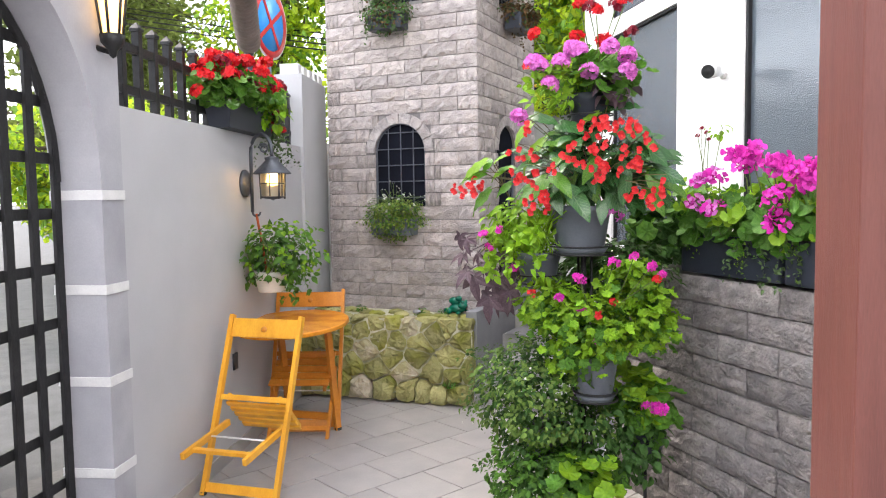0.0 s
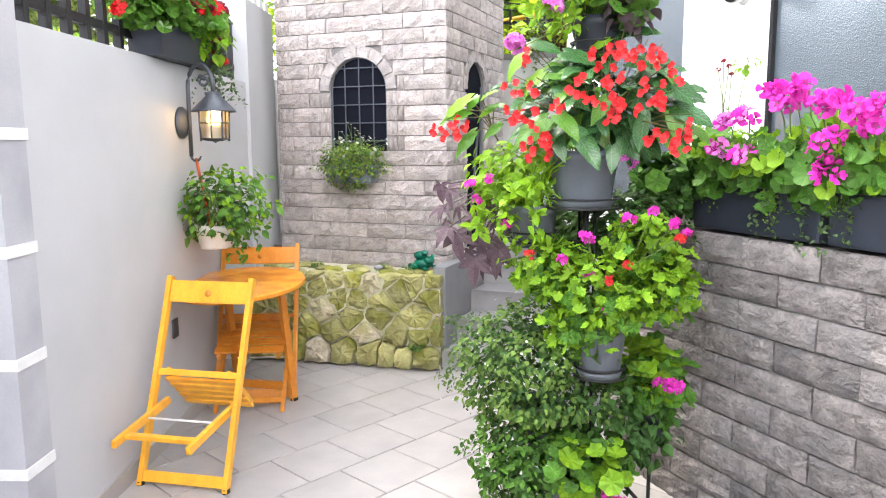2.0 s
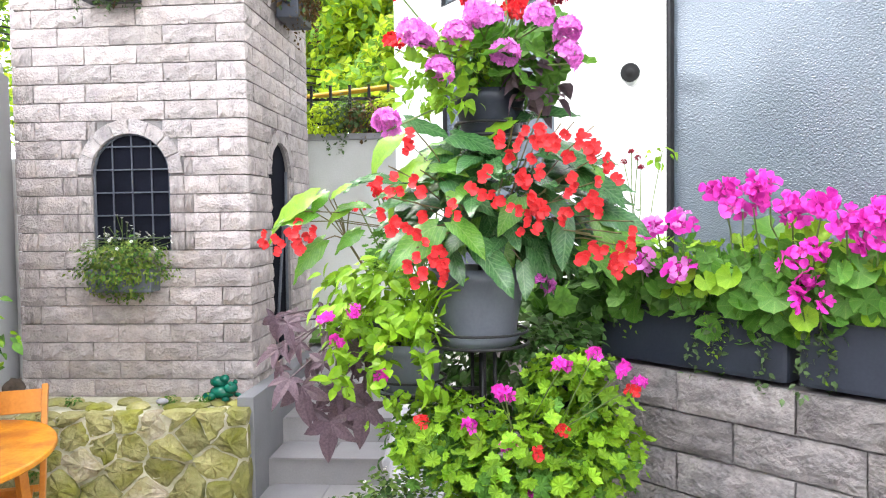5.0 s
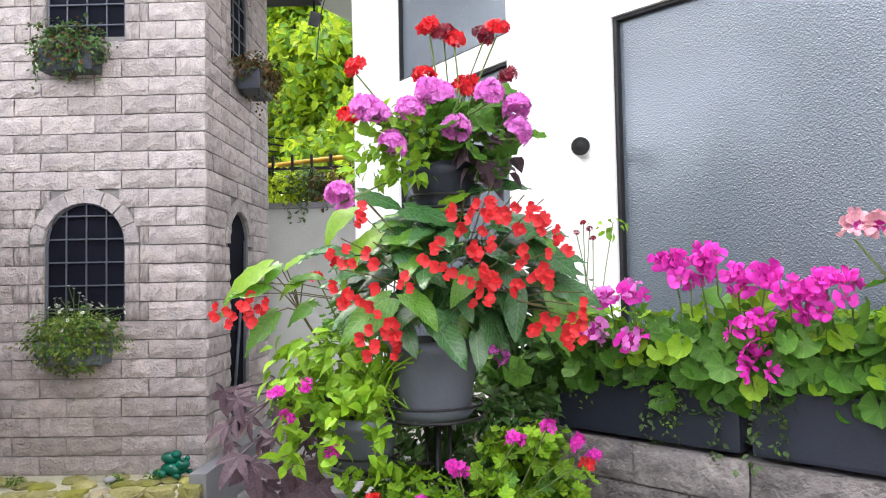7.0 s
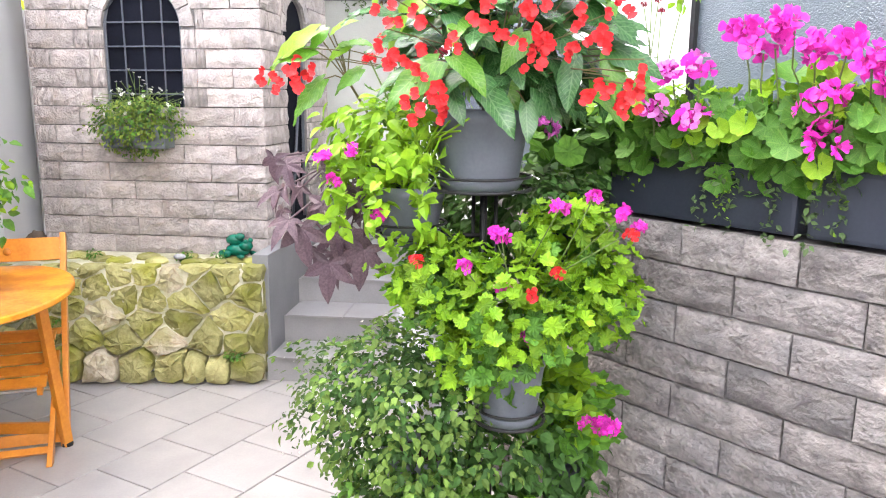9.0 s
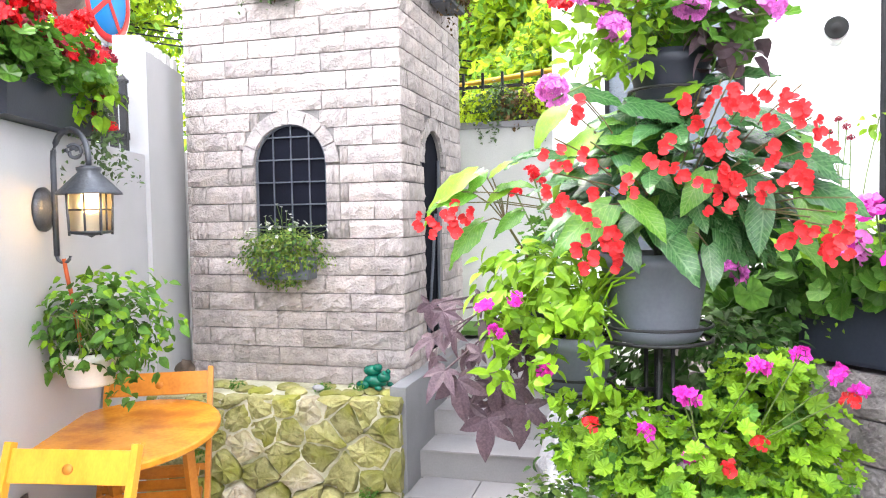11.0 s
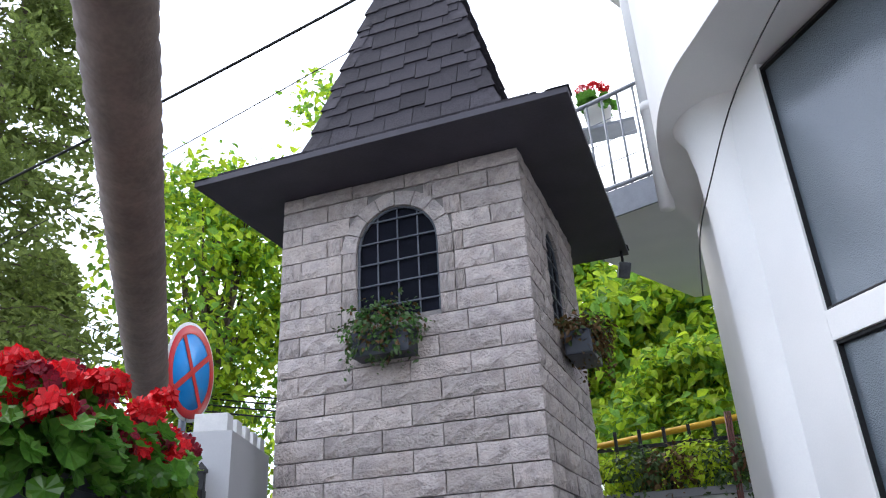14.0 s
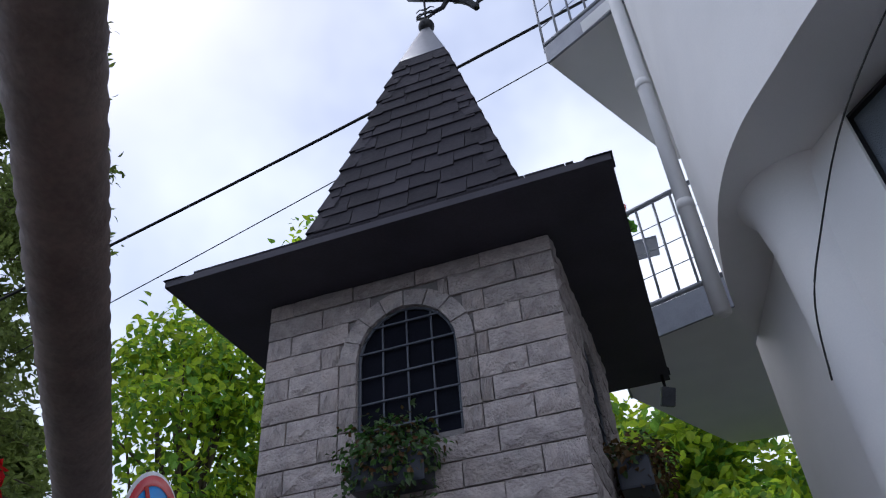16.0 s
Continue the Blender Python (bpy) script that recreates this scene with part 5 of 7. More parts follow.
petunia = thing("potted_petunia", "grey pot of trailing lime-green petunia with magenta trumpets", "potted plant")
round_pot(petunia, 0.1, 0.14, M_POT, (0.0, 3.72, 1.14))
saucer(petunia, 0.092, (0.0, 3.72, 1.115))
foliage("leaves", M_LEAFLIGHT, petunia, leaf_oval(0.24, 0.35, 0.0, 5), 430, (-0.07, 3.69, 1.4), (0.19, 0.14, 0.14), 0.052, 0.6, 0.5)
trailing("trailing_leaves", M_LEAFLIGHT, petunia, L_OVAL, [(-0.19 + 0.032 * k, 3.58 - 0.01 * k, 1.38) for k in range(9)], 0.22, 0.042, 20)
stems(petunia, (0.0, 3.7, 1.3), [(-0.2 + 0.4 * rng.random(), 3.55 + 0.1 * rng.random(), 1.25 + 0.25 * rng.random()) for _ in range(30)], 0.003, M_LEAFLIGHT)
for x, z in ((-0.2, 1.37), (-0.12, 1.39), (-0.17, 1.31), (-0.05, 1.22)):
    flower(petunia, "magenta", (x, 3.53, z), 0.02)

purple = thing("potted_sweet_potato_vine", "trailing dark purple lobed sweet potato vine", "potted plant")
round_pot(purple, 0.085, 0.13, M_POTDARK, (-0.1, 3.84, 1.2))
P, D = cloud_points(26, (-0.27, 3.78, 1.24), (0.17, 0.15, 0.22), 0.6)
meL = bpy.data.meshes.new("vine_leaf")
meL.from_pydata([tuple(map(float, q)) for q in L_LOBED[0]], [], L_LOBED[1])
meL.materials.append(M_PURPLE)


def place_leaf(me, parent, place, direction, normal, size, name="leaf"):
    """One large leaf as a part of its own."""
    x = Vector(direction).normalized()
    z = Vector(normal)
    z = (z - x * z.dot(x)).normalized()
    y = z.cross(x)
    ob = new(name, me)
    ob.parent = parent
    ob.matrix_basis = Matrix(((x.x, y.x, z.x, place[0]), (x.y, y.y, z.y, place[1]), (x.z, y.z, z.z, place[2]), (0, 0, 0, 1))) @ Matrix.Diagonal((size, size, size, 1))
    return ob


for q, dd in zip(P, D):
    place_leaf(meL, purple, q, (dd[0] * 0.8 + rng.normal() * 0.3, -0.25 + rng.normal() * 0.3, -0.8 + rng.normal() * 0.35), (dd[0] + rng.normal() * 0.3, -0.9, 0.45), 0.06 + 0.05 * rng.random())
for x, z in ((-0.12, 1.02), (-0.3, 1.08), (-0.22, 0.98)):
    place_leaf(meL, purple, (x, 3.66, z + 0.08), (0.1 * rng.normal(), -0.1, -1), (0, -1, 0.2), 0.13)
stems(purple, (-0.1, 3.84, 1.32), [tuple(q) for q in P[:20]], 0.003, M_PURPLE)

begonia = thing("potted_begonia", "grey pot of large-leaved begonia with hanging coral-red flowers", "potted plant")
round_pot(begonia, 0.134, 0.19, M_POT, (0.2, 3.71, 1.3))
saucer(begonia, 0.122, (0.2, 3.71, 1.275))
BEG_LEAVES = [shape_mesh("begonia_leaf", leaf_winged(0.25 + 0.025 * k, 0.15 + 0.1 * k, 0.22 if k % 2 else -0.22), [M_BEGLIGHT if k == 3 else (M_BEGYOUNG if k == 4 else M_BEGLEAF)]) for k in range(5)]
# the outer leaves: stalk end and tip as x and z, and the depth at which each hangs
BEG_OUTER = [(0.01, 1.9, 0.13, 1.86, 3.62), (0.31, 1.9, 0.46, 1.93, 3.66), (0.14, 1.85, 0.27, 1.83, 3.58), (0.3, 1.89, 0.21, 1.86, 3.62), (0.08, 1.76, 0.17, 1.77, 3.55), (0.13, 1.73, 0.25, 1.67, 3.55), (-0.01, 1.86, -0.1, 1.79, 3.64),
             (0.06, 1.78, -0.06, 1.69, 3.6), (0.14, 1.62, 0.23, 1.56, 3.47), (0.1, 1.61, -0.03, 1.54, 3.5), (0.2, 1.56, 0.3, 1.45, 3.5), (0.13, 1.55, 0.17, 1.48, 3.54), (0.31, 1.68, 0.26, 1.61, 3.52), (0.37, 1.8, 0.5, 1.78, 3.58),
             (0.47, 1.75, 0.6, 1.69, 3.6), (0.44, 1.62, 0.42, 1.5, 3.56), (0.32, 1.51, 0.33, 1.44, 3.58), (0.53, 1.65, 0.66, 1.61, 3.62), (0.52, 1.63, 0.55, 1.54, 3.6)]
tips = []
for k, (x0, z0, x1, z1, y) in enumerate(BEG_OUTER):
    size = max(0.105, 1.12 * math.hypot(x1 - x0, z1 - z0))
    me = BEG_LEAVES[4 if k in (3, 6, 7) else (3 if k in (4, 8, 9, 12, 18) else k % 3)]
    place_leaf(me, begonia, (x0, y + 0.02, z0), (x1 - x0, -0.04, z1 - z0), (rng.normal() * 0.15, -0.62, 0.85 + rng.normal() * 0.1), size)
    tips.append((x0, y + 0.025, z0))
P, D = cloud_points(230, (0.26, 3.72, 1.68), (0.29, 0.17, 0.21), 0.2, -0.9)
for k, (q, dd) in enumerate(zip(P, D)):
    droop = -0.6 if dd[2] < -0.2 else -0.12
    place_leaf(BEG_LEAVES[3 if k % 5 == 0 else k % 3], begonia, q, (dd[0] + rng.normal() * 0.3, dd[1] * 0.7 - 0.1 + rng.normal() * 0.2, droop + rng.normal() * 0.2), (dd[0] * 0.4 + rng.normal() * 0.2, -0.65, 1.0), 0.09 + 0.055 * rng.random())
shoot_tips = []
# a young side shoot reaching out over the vine
for k, (x0, z0, x1, z1) in enumerate(((-0.27, 1.7, -0.43, 1.64), (-0.24, 1.71, -0.28, 1.67), (-0.27, 1.65, -0.39, 1.65), (-0.17, 1.66, -0.23, 1.64), (-0.25, 1.57, -0.36, 1.49), (-0.14, 1.6, -0.22, 1.56), (-0.22, 1.7, -0.19, 1.73), (-0.2, 1.66, -0.12, 1.69))):
    place_leaf(BEG_LEAVES[4 if k % 3 == 0 else 3], begonia, (x0, 3.74, z0), (x1 - x0, -0.02, z1 - z0), (0.1 * rng.normal(), -0.5, 0.85), max(0.08, 1.1 * math.hypot(x1 - x0, z1 - z0)))
    shoot_tips.append((x0, 3.745, z0))
BEG_FLOWERS = [(0.04, 1.84), (0.06, 1.73), (-0.02, 1.74), (-0.02, 1.66), (0.06, 1.64), (0.13, 1.66), (0.11, 1.56), (0.05, 1.53), (0.1, 1.52), (0.22, 1.74), (0.27, 1.7), (0.33, 1.74), (0.34, 1.67), (0.3, 1.84), (0.34, 1.85), (0.37, 1.87), (0.42, 1.84),
               (0.45, 1.84), (0.5, 1.83), (0.35, 1.78), (0.45, 1.72), (0.5, 1.69), (0.52, 1.76), (0.43, 1.65), (0.38, 1.67), (0.34, 1.62), (-0.37, 1.6), (-0.32, 1.6), (-0.3, 1.63), (0.49, 1.56), (0.52, 1.55), (0.57, 1.56), (0.6, 1.59), (0.56, 1.53)]
BEG_BLOOM = shape_mesh("begonia_flower", begonia_flower(), [M_CORAL])
for x, z in BEG_FLOWERS:
    y = 3.46 + 0.04 * rng.random() if x > -0.1 else 3.7
    tips.append((x, y + 0.03, z + 0.025))
    for j in range(rng.integers(3, 6)):
        q = (x + rng.normal() * 0.017, y + rng.normal() * 0.014, z - 0.006 - 0.014 * j + rng.normal() * 0.006)
        place_leaf(BEG_BLOOM, begonia, q, (rng.normal() * 0.6, rng.normal() * 0.3, -1.0), (rng.normal() * 0.5, -1.0, 0.1 + rng.normal() * 0.35), 0.0135 + 0.006 * rng.random(), "flower")
M_BEGSTEM = material("begonia_stem", (0.14, 0.09, 0.035), (0.09, 0.1, 0.03), 0.5, 20, 60, 0.1)
bm = bmesh.new()
for k, t in enumerate(tips):
    b = Vector(t)
    heart = Vector((0.24, 3.7, 1.62))
    a = heart + (b - heart) * 0.5 + Vector((0, 0.04, -0.02))
    add_tube(bm, [a, (a + b) / 2 + Vector((0, 0.0, 0.012)), b], 0.0018, 5)
joint = Vector((-0.19, 3.79, 1.57))
add_tube(bm, [Vector((-0.1, 3.82, 1.36)), Vector((-0.13, 3.8, 1.47)), joint], 0.004, 6)
for t in shoot_tips:
    b = Vector(t)
    add_tube(bm, [joint, joint + (b - joint) * 0.5 + Vector((0.0, 0.0, 0.012)), b], 0.0022, 5)
tagged(part("stem", bm, M_BEGSTEM, begonia), "", "", "", "stuff")

crown = thing("potted_geranium", "dark pot of frilly mauve-pink and red geraniums on top", "potted plant")
round_pot(crown, 0.1, 0.12, M_POTDARK, (0.24, 3.73, 1.86))
foliage("leaves", M_LEAFLIGHT, crown, L_OVAL, 240, (0.12, 3.66, 2.03), (0.15, 0.12, 0.12), 0.042, 0.6, 0.2)
foliage("leaves", M_LEAF, crown, L_ROUND, 110, (0.3, 3.7, 2.07), (0.17, 0.14, 0.12), 0.038, 0.7)
foliage("leaves", M_PURPLE, crown, L_OVAL, 40, (0.36, 3.66, 2.0), (0.08, 0.08, 0.08), 0.055)
PINK_HEADS = [(0.04, 2.11), (0.07, 2.09), (0.16, 2.10), (0.21, 2.15), (0.28, 2.05), (0.37, 2.14), (0.44, 2.10), (0.44, 2.04), (0.11, 2.01), (-0.03, 1.88), (0.24, 2.14)]
RED_HEADS = [(0.25, 2.35), (0.21, 2.37), (0.28, 2.33), (0.36, 2.34), (0.19, 2.23), (0.0, 2.26), (0.43, 2.22), (0.31, 2.20), (-0.02, 2.12), (0.40, 2.36)]
tips = []
for x, z in PINK_HEADS:
    tips.append((x, 3.56, z - 0.02))
    flower(crown, "pink", (x, 3.55, z), 0.042)
for k, (x, z) in enumerate(RED_HEADS):
    tips.append((x, 3.68, z - 0.02))
    flower(crown, "wine" if k in (0, 3, 6) else "red", (x, 3.68, z), 0.036)
stems(crown, (0.24, 3.72, 1.95), tips, 0.0028)

# geraniums by the steps, behind the stand
rear_ger = thing("potted_geranium", "tall red geranium in a pot by the steps", "potted plant")
round_pot(rear_ger, 0.13, 0.24, M_POTWHITE, (-0.05, 4.95, 0.0))
foliage("leaves", M_BUSH, rear_ger, L_ROUND, 130, (-0.1, 4.9, 1.05), (0.18, 0.18, 0.25), 0.035)
foliage("leaves", M_BUSH, rear_ger, L_OVAL, 260, (-0.05, 4.93, 0.6), (0.22, 0.2, 0.35), 0.05)
foliage("leaves", M_LEAF, rear_ger, L_FRILL, 110, (-0.18, 4.88, 1.5), (0.2, 0.14, 0.14), 0.03)
tips = [(-0.27, 4.8, 1.76), (-0.25, 4.84, 1.73), (-0.15, 4.9, 1.71), (-0.12, 4.92, 1.7), (-0.34, 4.8, 1.68), (0.0, 4.85, 1.76), (-0.05, 4.88, 1.71), (-0.05, 4.82, 1.82), (-0.1, 4.8, 1.56)]
for q in tips:
    flower(rear_ger, "wine" if -0.07 < q[0] < -0.04 else "red", q, 0.034)
stems(rear_ger, (-0.05, 4.93, 0.9), tips, 0.004)

# ---- plants on the ledge ----
def ledge_at(u, v, z):
    """u runs along the ledge from its far end, v out from the house wall line."""
    x, y = 0.55 + 0.7071 * u, 4.17 - 0.7071 * u
    return (x - 0.7071 * v, y - 0.7071 * v, z)


PLEAT_DARK = [shape_mesh("geranium_leaf", leaf_pleated(22, 3, 0.2 + 0.08 * k, k), [M_PLEATDARK]) for k in range(3)]
PLEAT_LIGHT = [shape_mesh("geranium_leaf", leaf_pleated(18, 3, 0.35 + 0.12 * k, 5 + k), [M_PLEATLIGHT]) for k in range(3)]
REGAL = [shape_mesh("geranium_flower", bloom(5, 0.44, 0.16 + 0.05 * k, 0.3 + 0.2 * k), [M_MAGENTA, M_BLOTCH]) for k in range(3)]
REGAL_PALE = [shape_mesh("geranium_flower", bloom(5, 0.44, 0.2, 0.45), [mt, M_BLOTCH]) for mt in (M_PINK, M_PALEFL)]


def bloom_head(parent, meshes, place, count, size, spread):
    """A loose head of broad-petalled flowers, turned up and outwards."""
    for j in range(count):
        d = unit(rng.normal(size=(1, 3)) + np.array([[-0.2, -0.55, 0.45]]))[0]
        q = (place[0] + d[0] * spread, place[1] + d[1] * spread * 0.8, place[2] + d[2] * spread * 0.7)
        place_leaf(meshes[rng.integers(len(meshes))], parent, q, (rng.normal(), 0.2 * rng.normal(), rng.normal()), (d[0] - 0.1, d[1] - 0.15, d[2] + 0.35), size * (0.85 + 0.3 * rng.random()), "flower")


for k, (u0, u1) in enumerate(((0.12, 0.72), (0.75, 1.35))):
    fb = thing("flower_box", "anthracite flower box of magenta geraniums on the ledge", "flower box", group="flower boxes on the ledge")
    c = ledge_at((u0 + u1) / 2, -0.02, LOW_TOP + 0.09)
    box("trough", (u1 - u0, 0.17, 0.175), pose(*c, 0, 0, -45), M_POTDARK, fb, 0.012)
    # large leaves kept apart from one another, the lower ones hanging over the trough
    spots, tries = [], 0
    while len(spots) < 85 and tries < 5000:
        tries += 1
        u, z = rng.uniform(u0 - 0.04, u1 + 0.04), rng.uniform(1.24, 1.6)
        dip = 0.1 * math.exp(-((u - 0.62) / 0.09) ** 2)
        top = 1.56 + 0.05 * math.sin(u * 11)
        if z < 1.34 - dip + 0.03 * math.sin(u * 23) or z > top or any(math.hypot(u - a, z - b) < 0.03 for a, b in spots):
            continue
        spots.append((u, z))
    for u, z in spots:
        belly = 0.115 - 0.9 * (z - 1.44) ** 2 * 4 + rng.normal() * 0.018
        # paler, smaller leaves get likelier towards the top, putting its highlights into leaf colour
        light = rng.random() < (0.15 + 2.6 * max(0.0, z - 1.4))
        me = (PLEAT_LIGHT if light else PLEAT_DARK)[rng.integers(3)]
        lift = 0.25 + 2.2 * (z - 1.36)
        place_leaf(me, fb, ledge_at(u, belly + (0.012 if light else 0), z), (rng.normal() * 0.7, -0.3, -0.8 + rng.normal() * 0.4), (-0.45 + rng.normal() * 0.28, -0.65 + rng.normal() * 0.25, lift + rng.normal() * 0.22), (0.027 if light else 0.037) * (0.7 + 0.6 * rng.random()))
    for j in range(5):
        uu = u0 + (u1 - u0) * (j + 0.5) / 5
        foliage("leaves", M_LEDGELEAF, fb, L_ROUND, 46, ledge_at(uu, 0.01, 1.43), (0.12, 0.12, 0.13), 0.036, 0.5)
        foliage("leaves", M_LEAFLIGHT, fb, L_FRILL, 16, ledge_at(uu, 0.07, 1.52), (0.1, 0.1, 0.06), 0.02, 0.6)
    trailing("trailing_leaves", M_WIRY, fb, L_SMALL, [ledge_at(u0 + (u1 - u0) * q, 0.085, 1.33) for q in (0.08, 0.14, 0.6, 0.66, 0.72, 0.9)], 0.17, 0.02, 34)
    trailing("trailing_leaves", M_LEAFLIGHT, fb, L_SMALL, [ledge_at(u0 + (u1 - u0) * q, 0.09, 1.33) for q in (0.1, 0.63, 0.7)], 0.15, 0.014, 20)
    heads = [(0.85, 1.69, 4), (0.94, 1.70, 5), (0.91, 1.66, 3), (0.89, 1.65, 3), (0.98, 1.64, 6), (1.03, 1.64, 5), (1.01, 1.53, 3), (0.99, 1.5, 2), (1.02, 1.43, 5), (0.76, 1.48, 3), (0.77, 1.61, 5), (0.71, 1.59, 5), (0.67, 1.49, 4)] if k == 0 else [(1.07, 1.62, 4), (1.1, 1.62, 4), (1.13, 1.63, 5), (1.17, 1.61, 3), (1.12, 1.56, 4), (1.26, 1.62, 5), (1.34, 1.64, 5), (1.42, 1.6, 4), (1.48, 1.64, 5)]
    tips = []
    for x, z, count in heads:
        q = (x, 4.5 - x, z)
        tips.append((q[0] + 0.01, q[1] + 0.01, z - 0.015))
        bloom_head(fb, [REGAL_PALE[0], REGAL[0]] if x < 0.8 else REGAL, q, count + 1, 0.027, 0.03)
    bm = bmesh.new()
    for q in tips:
        b = Vector(q)
        a = b + Vector((0.03 + 0.02 * rng.normal(), 0.04, -min(0.17, b.z - 1.34)))
        add_tube(bm, [a, (a + b) / 2 + Vector((0.01 * rng.normal(), 0.01, 0.0)), b], 0.0024, 5)
    tagged(part("stem", bm, M_STEM, fb), "", "", "", "stuff")
shade_pot = thing("potted_plant", "white pot of round dark green leaves on the ledge", "potted plant")
round_pot(shade_pot, 0.085, 0.13, M_POTWHITE, ledge_at(0.0, 0.0, LOW_TOP))
foliage("leaves", M_BUSH, shade_pot, L_ROUND, 120, ledge_at(0.02, 0.08, 1.36), (0.17, 0.17, 0.14), 0.045)
foliage("leaves", M_LEAF, shade_pot, L_ROUND, 40, ledge_at(0.02, 0.12, 1.38), (0.15, 0.15, 0.12), 0.045)
trailing("trailing_leaves", M_BUSH, shade_pot, L_SMALL, [ledge_at(-0.12 + 0.06 * k, 0.12, 1.3) for k in range(5)], 0.16, 0.026, 20)
thin = thing("wild_seedling", "spindly plant with tiny dark red buds", "plant")
tips = [(0.66, 4.02, 1.8), (0.68, 4.0, 1.83), (0.7, 4.0, 1.81), (0.71, 4.0, 1.78), (0.77, 3.97, 1.83)]
stems(thin, (0.7, 4.02, 1.42), tips, 0.0018)
for q in tips[:4]:
    flower(thin, "wine", q, 0.012)
foliage("leaves", M_LEAFLIGHT, thin, L_SMALL, 14, (0.76, 3.97, 1.82), (0.05, 0.03, 0.03), 0.03)
foliage("leaves", M_WIRY, thin, L_SMALL, 12, (0.69, 4.01, 1.6), (0.04, 0.03, 0.06), 0.035)
pale = thing("potted_pelargonium", "white pot of pale pink and wine pelargoniums", "potted plant")
round_pot(pale, 0.09, 0.16, M_POTWHITE, ledge_at(1.19, 0.08, 1.3))
box("pot_bracket", (0.2, 0.2, 0.012), pose(*ledge_at(1.19, 0.05, 1.292), 0, 0, -45), M_IRON, pale, 0.003)
box("pot_bracket", (0.012, 0.18, 0.14), pose(*ledge_at(1.19, 0.04, 1.222), 0, 0, -45), M_IRON, pale, 0.003)
foliage("leaves", M_LEAF, pale, L_ROUND, 40, ledge_at(1.19, 0.06, 1.6), (0.16, 0.14, 0.12), 0.045)
for q in ((1.21, 3.37, 1.75), (1.26, 3.34, 1.76), (1.31, 3.31, 1.73), (1.31, 3.29, 1.56), (1.36, 3.27, 1.6)):
    bloom_head(pale, [REGAL_PALE[1]], q, 3, 0.03, 0.025)
stems(pale, ledge_at(1.19, 0.08, 1.44), [(1.2, 3.36, 1.73), (1.25, 3.33, 1.74), (1.29, 3.27, 1.55)], 0.003)

# security camera on the pier
cctv = thing("security_camera", "white bullet security camera with a black lens ring", "camera")
cm = look((0.70, 4.12, 2.10), (0.25, 2.2, 1.75)) @ pose(0, 0, 0, 0, 0, 0)
housing = lathe("housing", [(0.0, 0.075), (0.028, 0.072), (0.034, 0.06), (0.036, -0.02), (0.033, -0.025), (0.0, -0.025)], M_SIGNWHITE, cctv, 24, cm)
adopt(lathe("lens_ring", [(0.0, -0.026), (0.03, -0.026), (0.031, -0.032), (0.027, -0.033), (0.016, -0.029), (0.013, -0.032), (0.0, -0.034)], M_RUBBER, cctv, 24, cm), housing)
tube("bracket", [cm @ Vector((0, 0, 0.06)), (0.725, 4.23, 2.105), (0.74, 4.32, 2.115)], 0.011, M_SIGNWHITE, cctv, 10)
lathe("mount", [(0.0, -0.006), (0.026, -0.006), (0.026, 0.006), (0, 0.008)], M_SIGNWHITE, cctv, 18, look((0.738, 4.318, 2.115), (1.2, 4.78, 2.115)))

# ---- rubble stone wall under the tower ----
def clip_poly(poly, p, n):
    """The part of a convex polygon on the near side of a line."""
    out = []
    for i, a in enumerate(poly):
        b = poly[(i + 1) % len(poly)]
        da, db = (a[0] - p[0]) * n[0] + (a[1] - p[1]) * n[1], (b[0] - p[0]) * n[0] + (b[1] - p[1]) * n[1]
        if da <= 0:
            out.append(a)
        if da * db < 0:
            s = da / (da - db)
            out.append((a[0] + (b[0] - a[0]) * s, a[1] + (b[1] - a[1]) * s))
    return out


rubble = thing("stone_wall", "rough mossy fieldstone base wall with pale mortar", "stone wall", kind="structure")
RUB_A, RUB_B, RUB_H = (-2.5, 5.14), (-1.05, 5.335), 0.645
RM = wall_frame(RUB_A, (RUB_B[0] - RUB_A[0], RUB_B[1] - RUB_A[1]))
RL = math.dist(RUB_A, RUB_B)
prism("mortar_core", [(RUB_A[0], RUB_A[1] + 0.036), (RUB_B[0] - 0.01, RUB_B[1] + 0.031), (-1.135, 5.7), (-2.6, 5.7)], 0, RUB_H - 0.02, M_PALEMORTAR, rubble)
local = random.Random(5)
seeds = [(0.06, 0.57), (0.2, 0.61), (0.33, 0.58), (0.12, 0.4), (0.27, 0.44), (0.08, 0.22), (0.22, 0.27), (0.34, 0.3), (0.1, 0.06), (0.25, 0.09), (0.4, 0.12), (0.44, 0.61), (0.54, 0.63), (0.43, 0.55), (0.58, 0.55), (0.7, 0.59), (0.84, 0.61), (0.97, 0.57), (1.09, 0.62), (1.16, 0.54),
         (1.29, 0.6), (1.4, 0.61), (1.4, 0.5), (0.74, 0.47), (0.85, 0.46), (1.04, 0.45), (0.4, 0.42), (0.62, 0.37), (1.02, 0.34), (0.83, 0.33), (1.31, 0.33), (0.5, 0.26), (0.7, 0.24), (0.93, 0.23), (1.17, 0.23), (1.31, 0.22), (1.44, 0.25), (0.58, 0.09), (0.77, 0.1), (0.97, 0.1), (1.1, 0.08), (1.2, 0.06), (1.36, 0.08)]
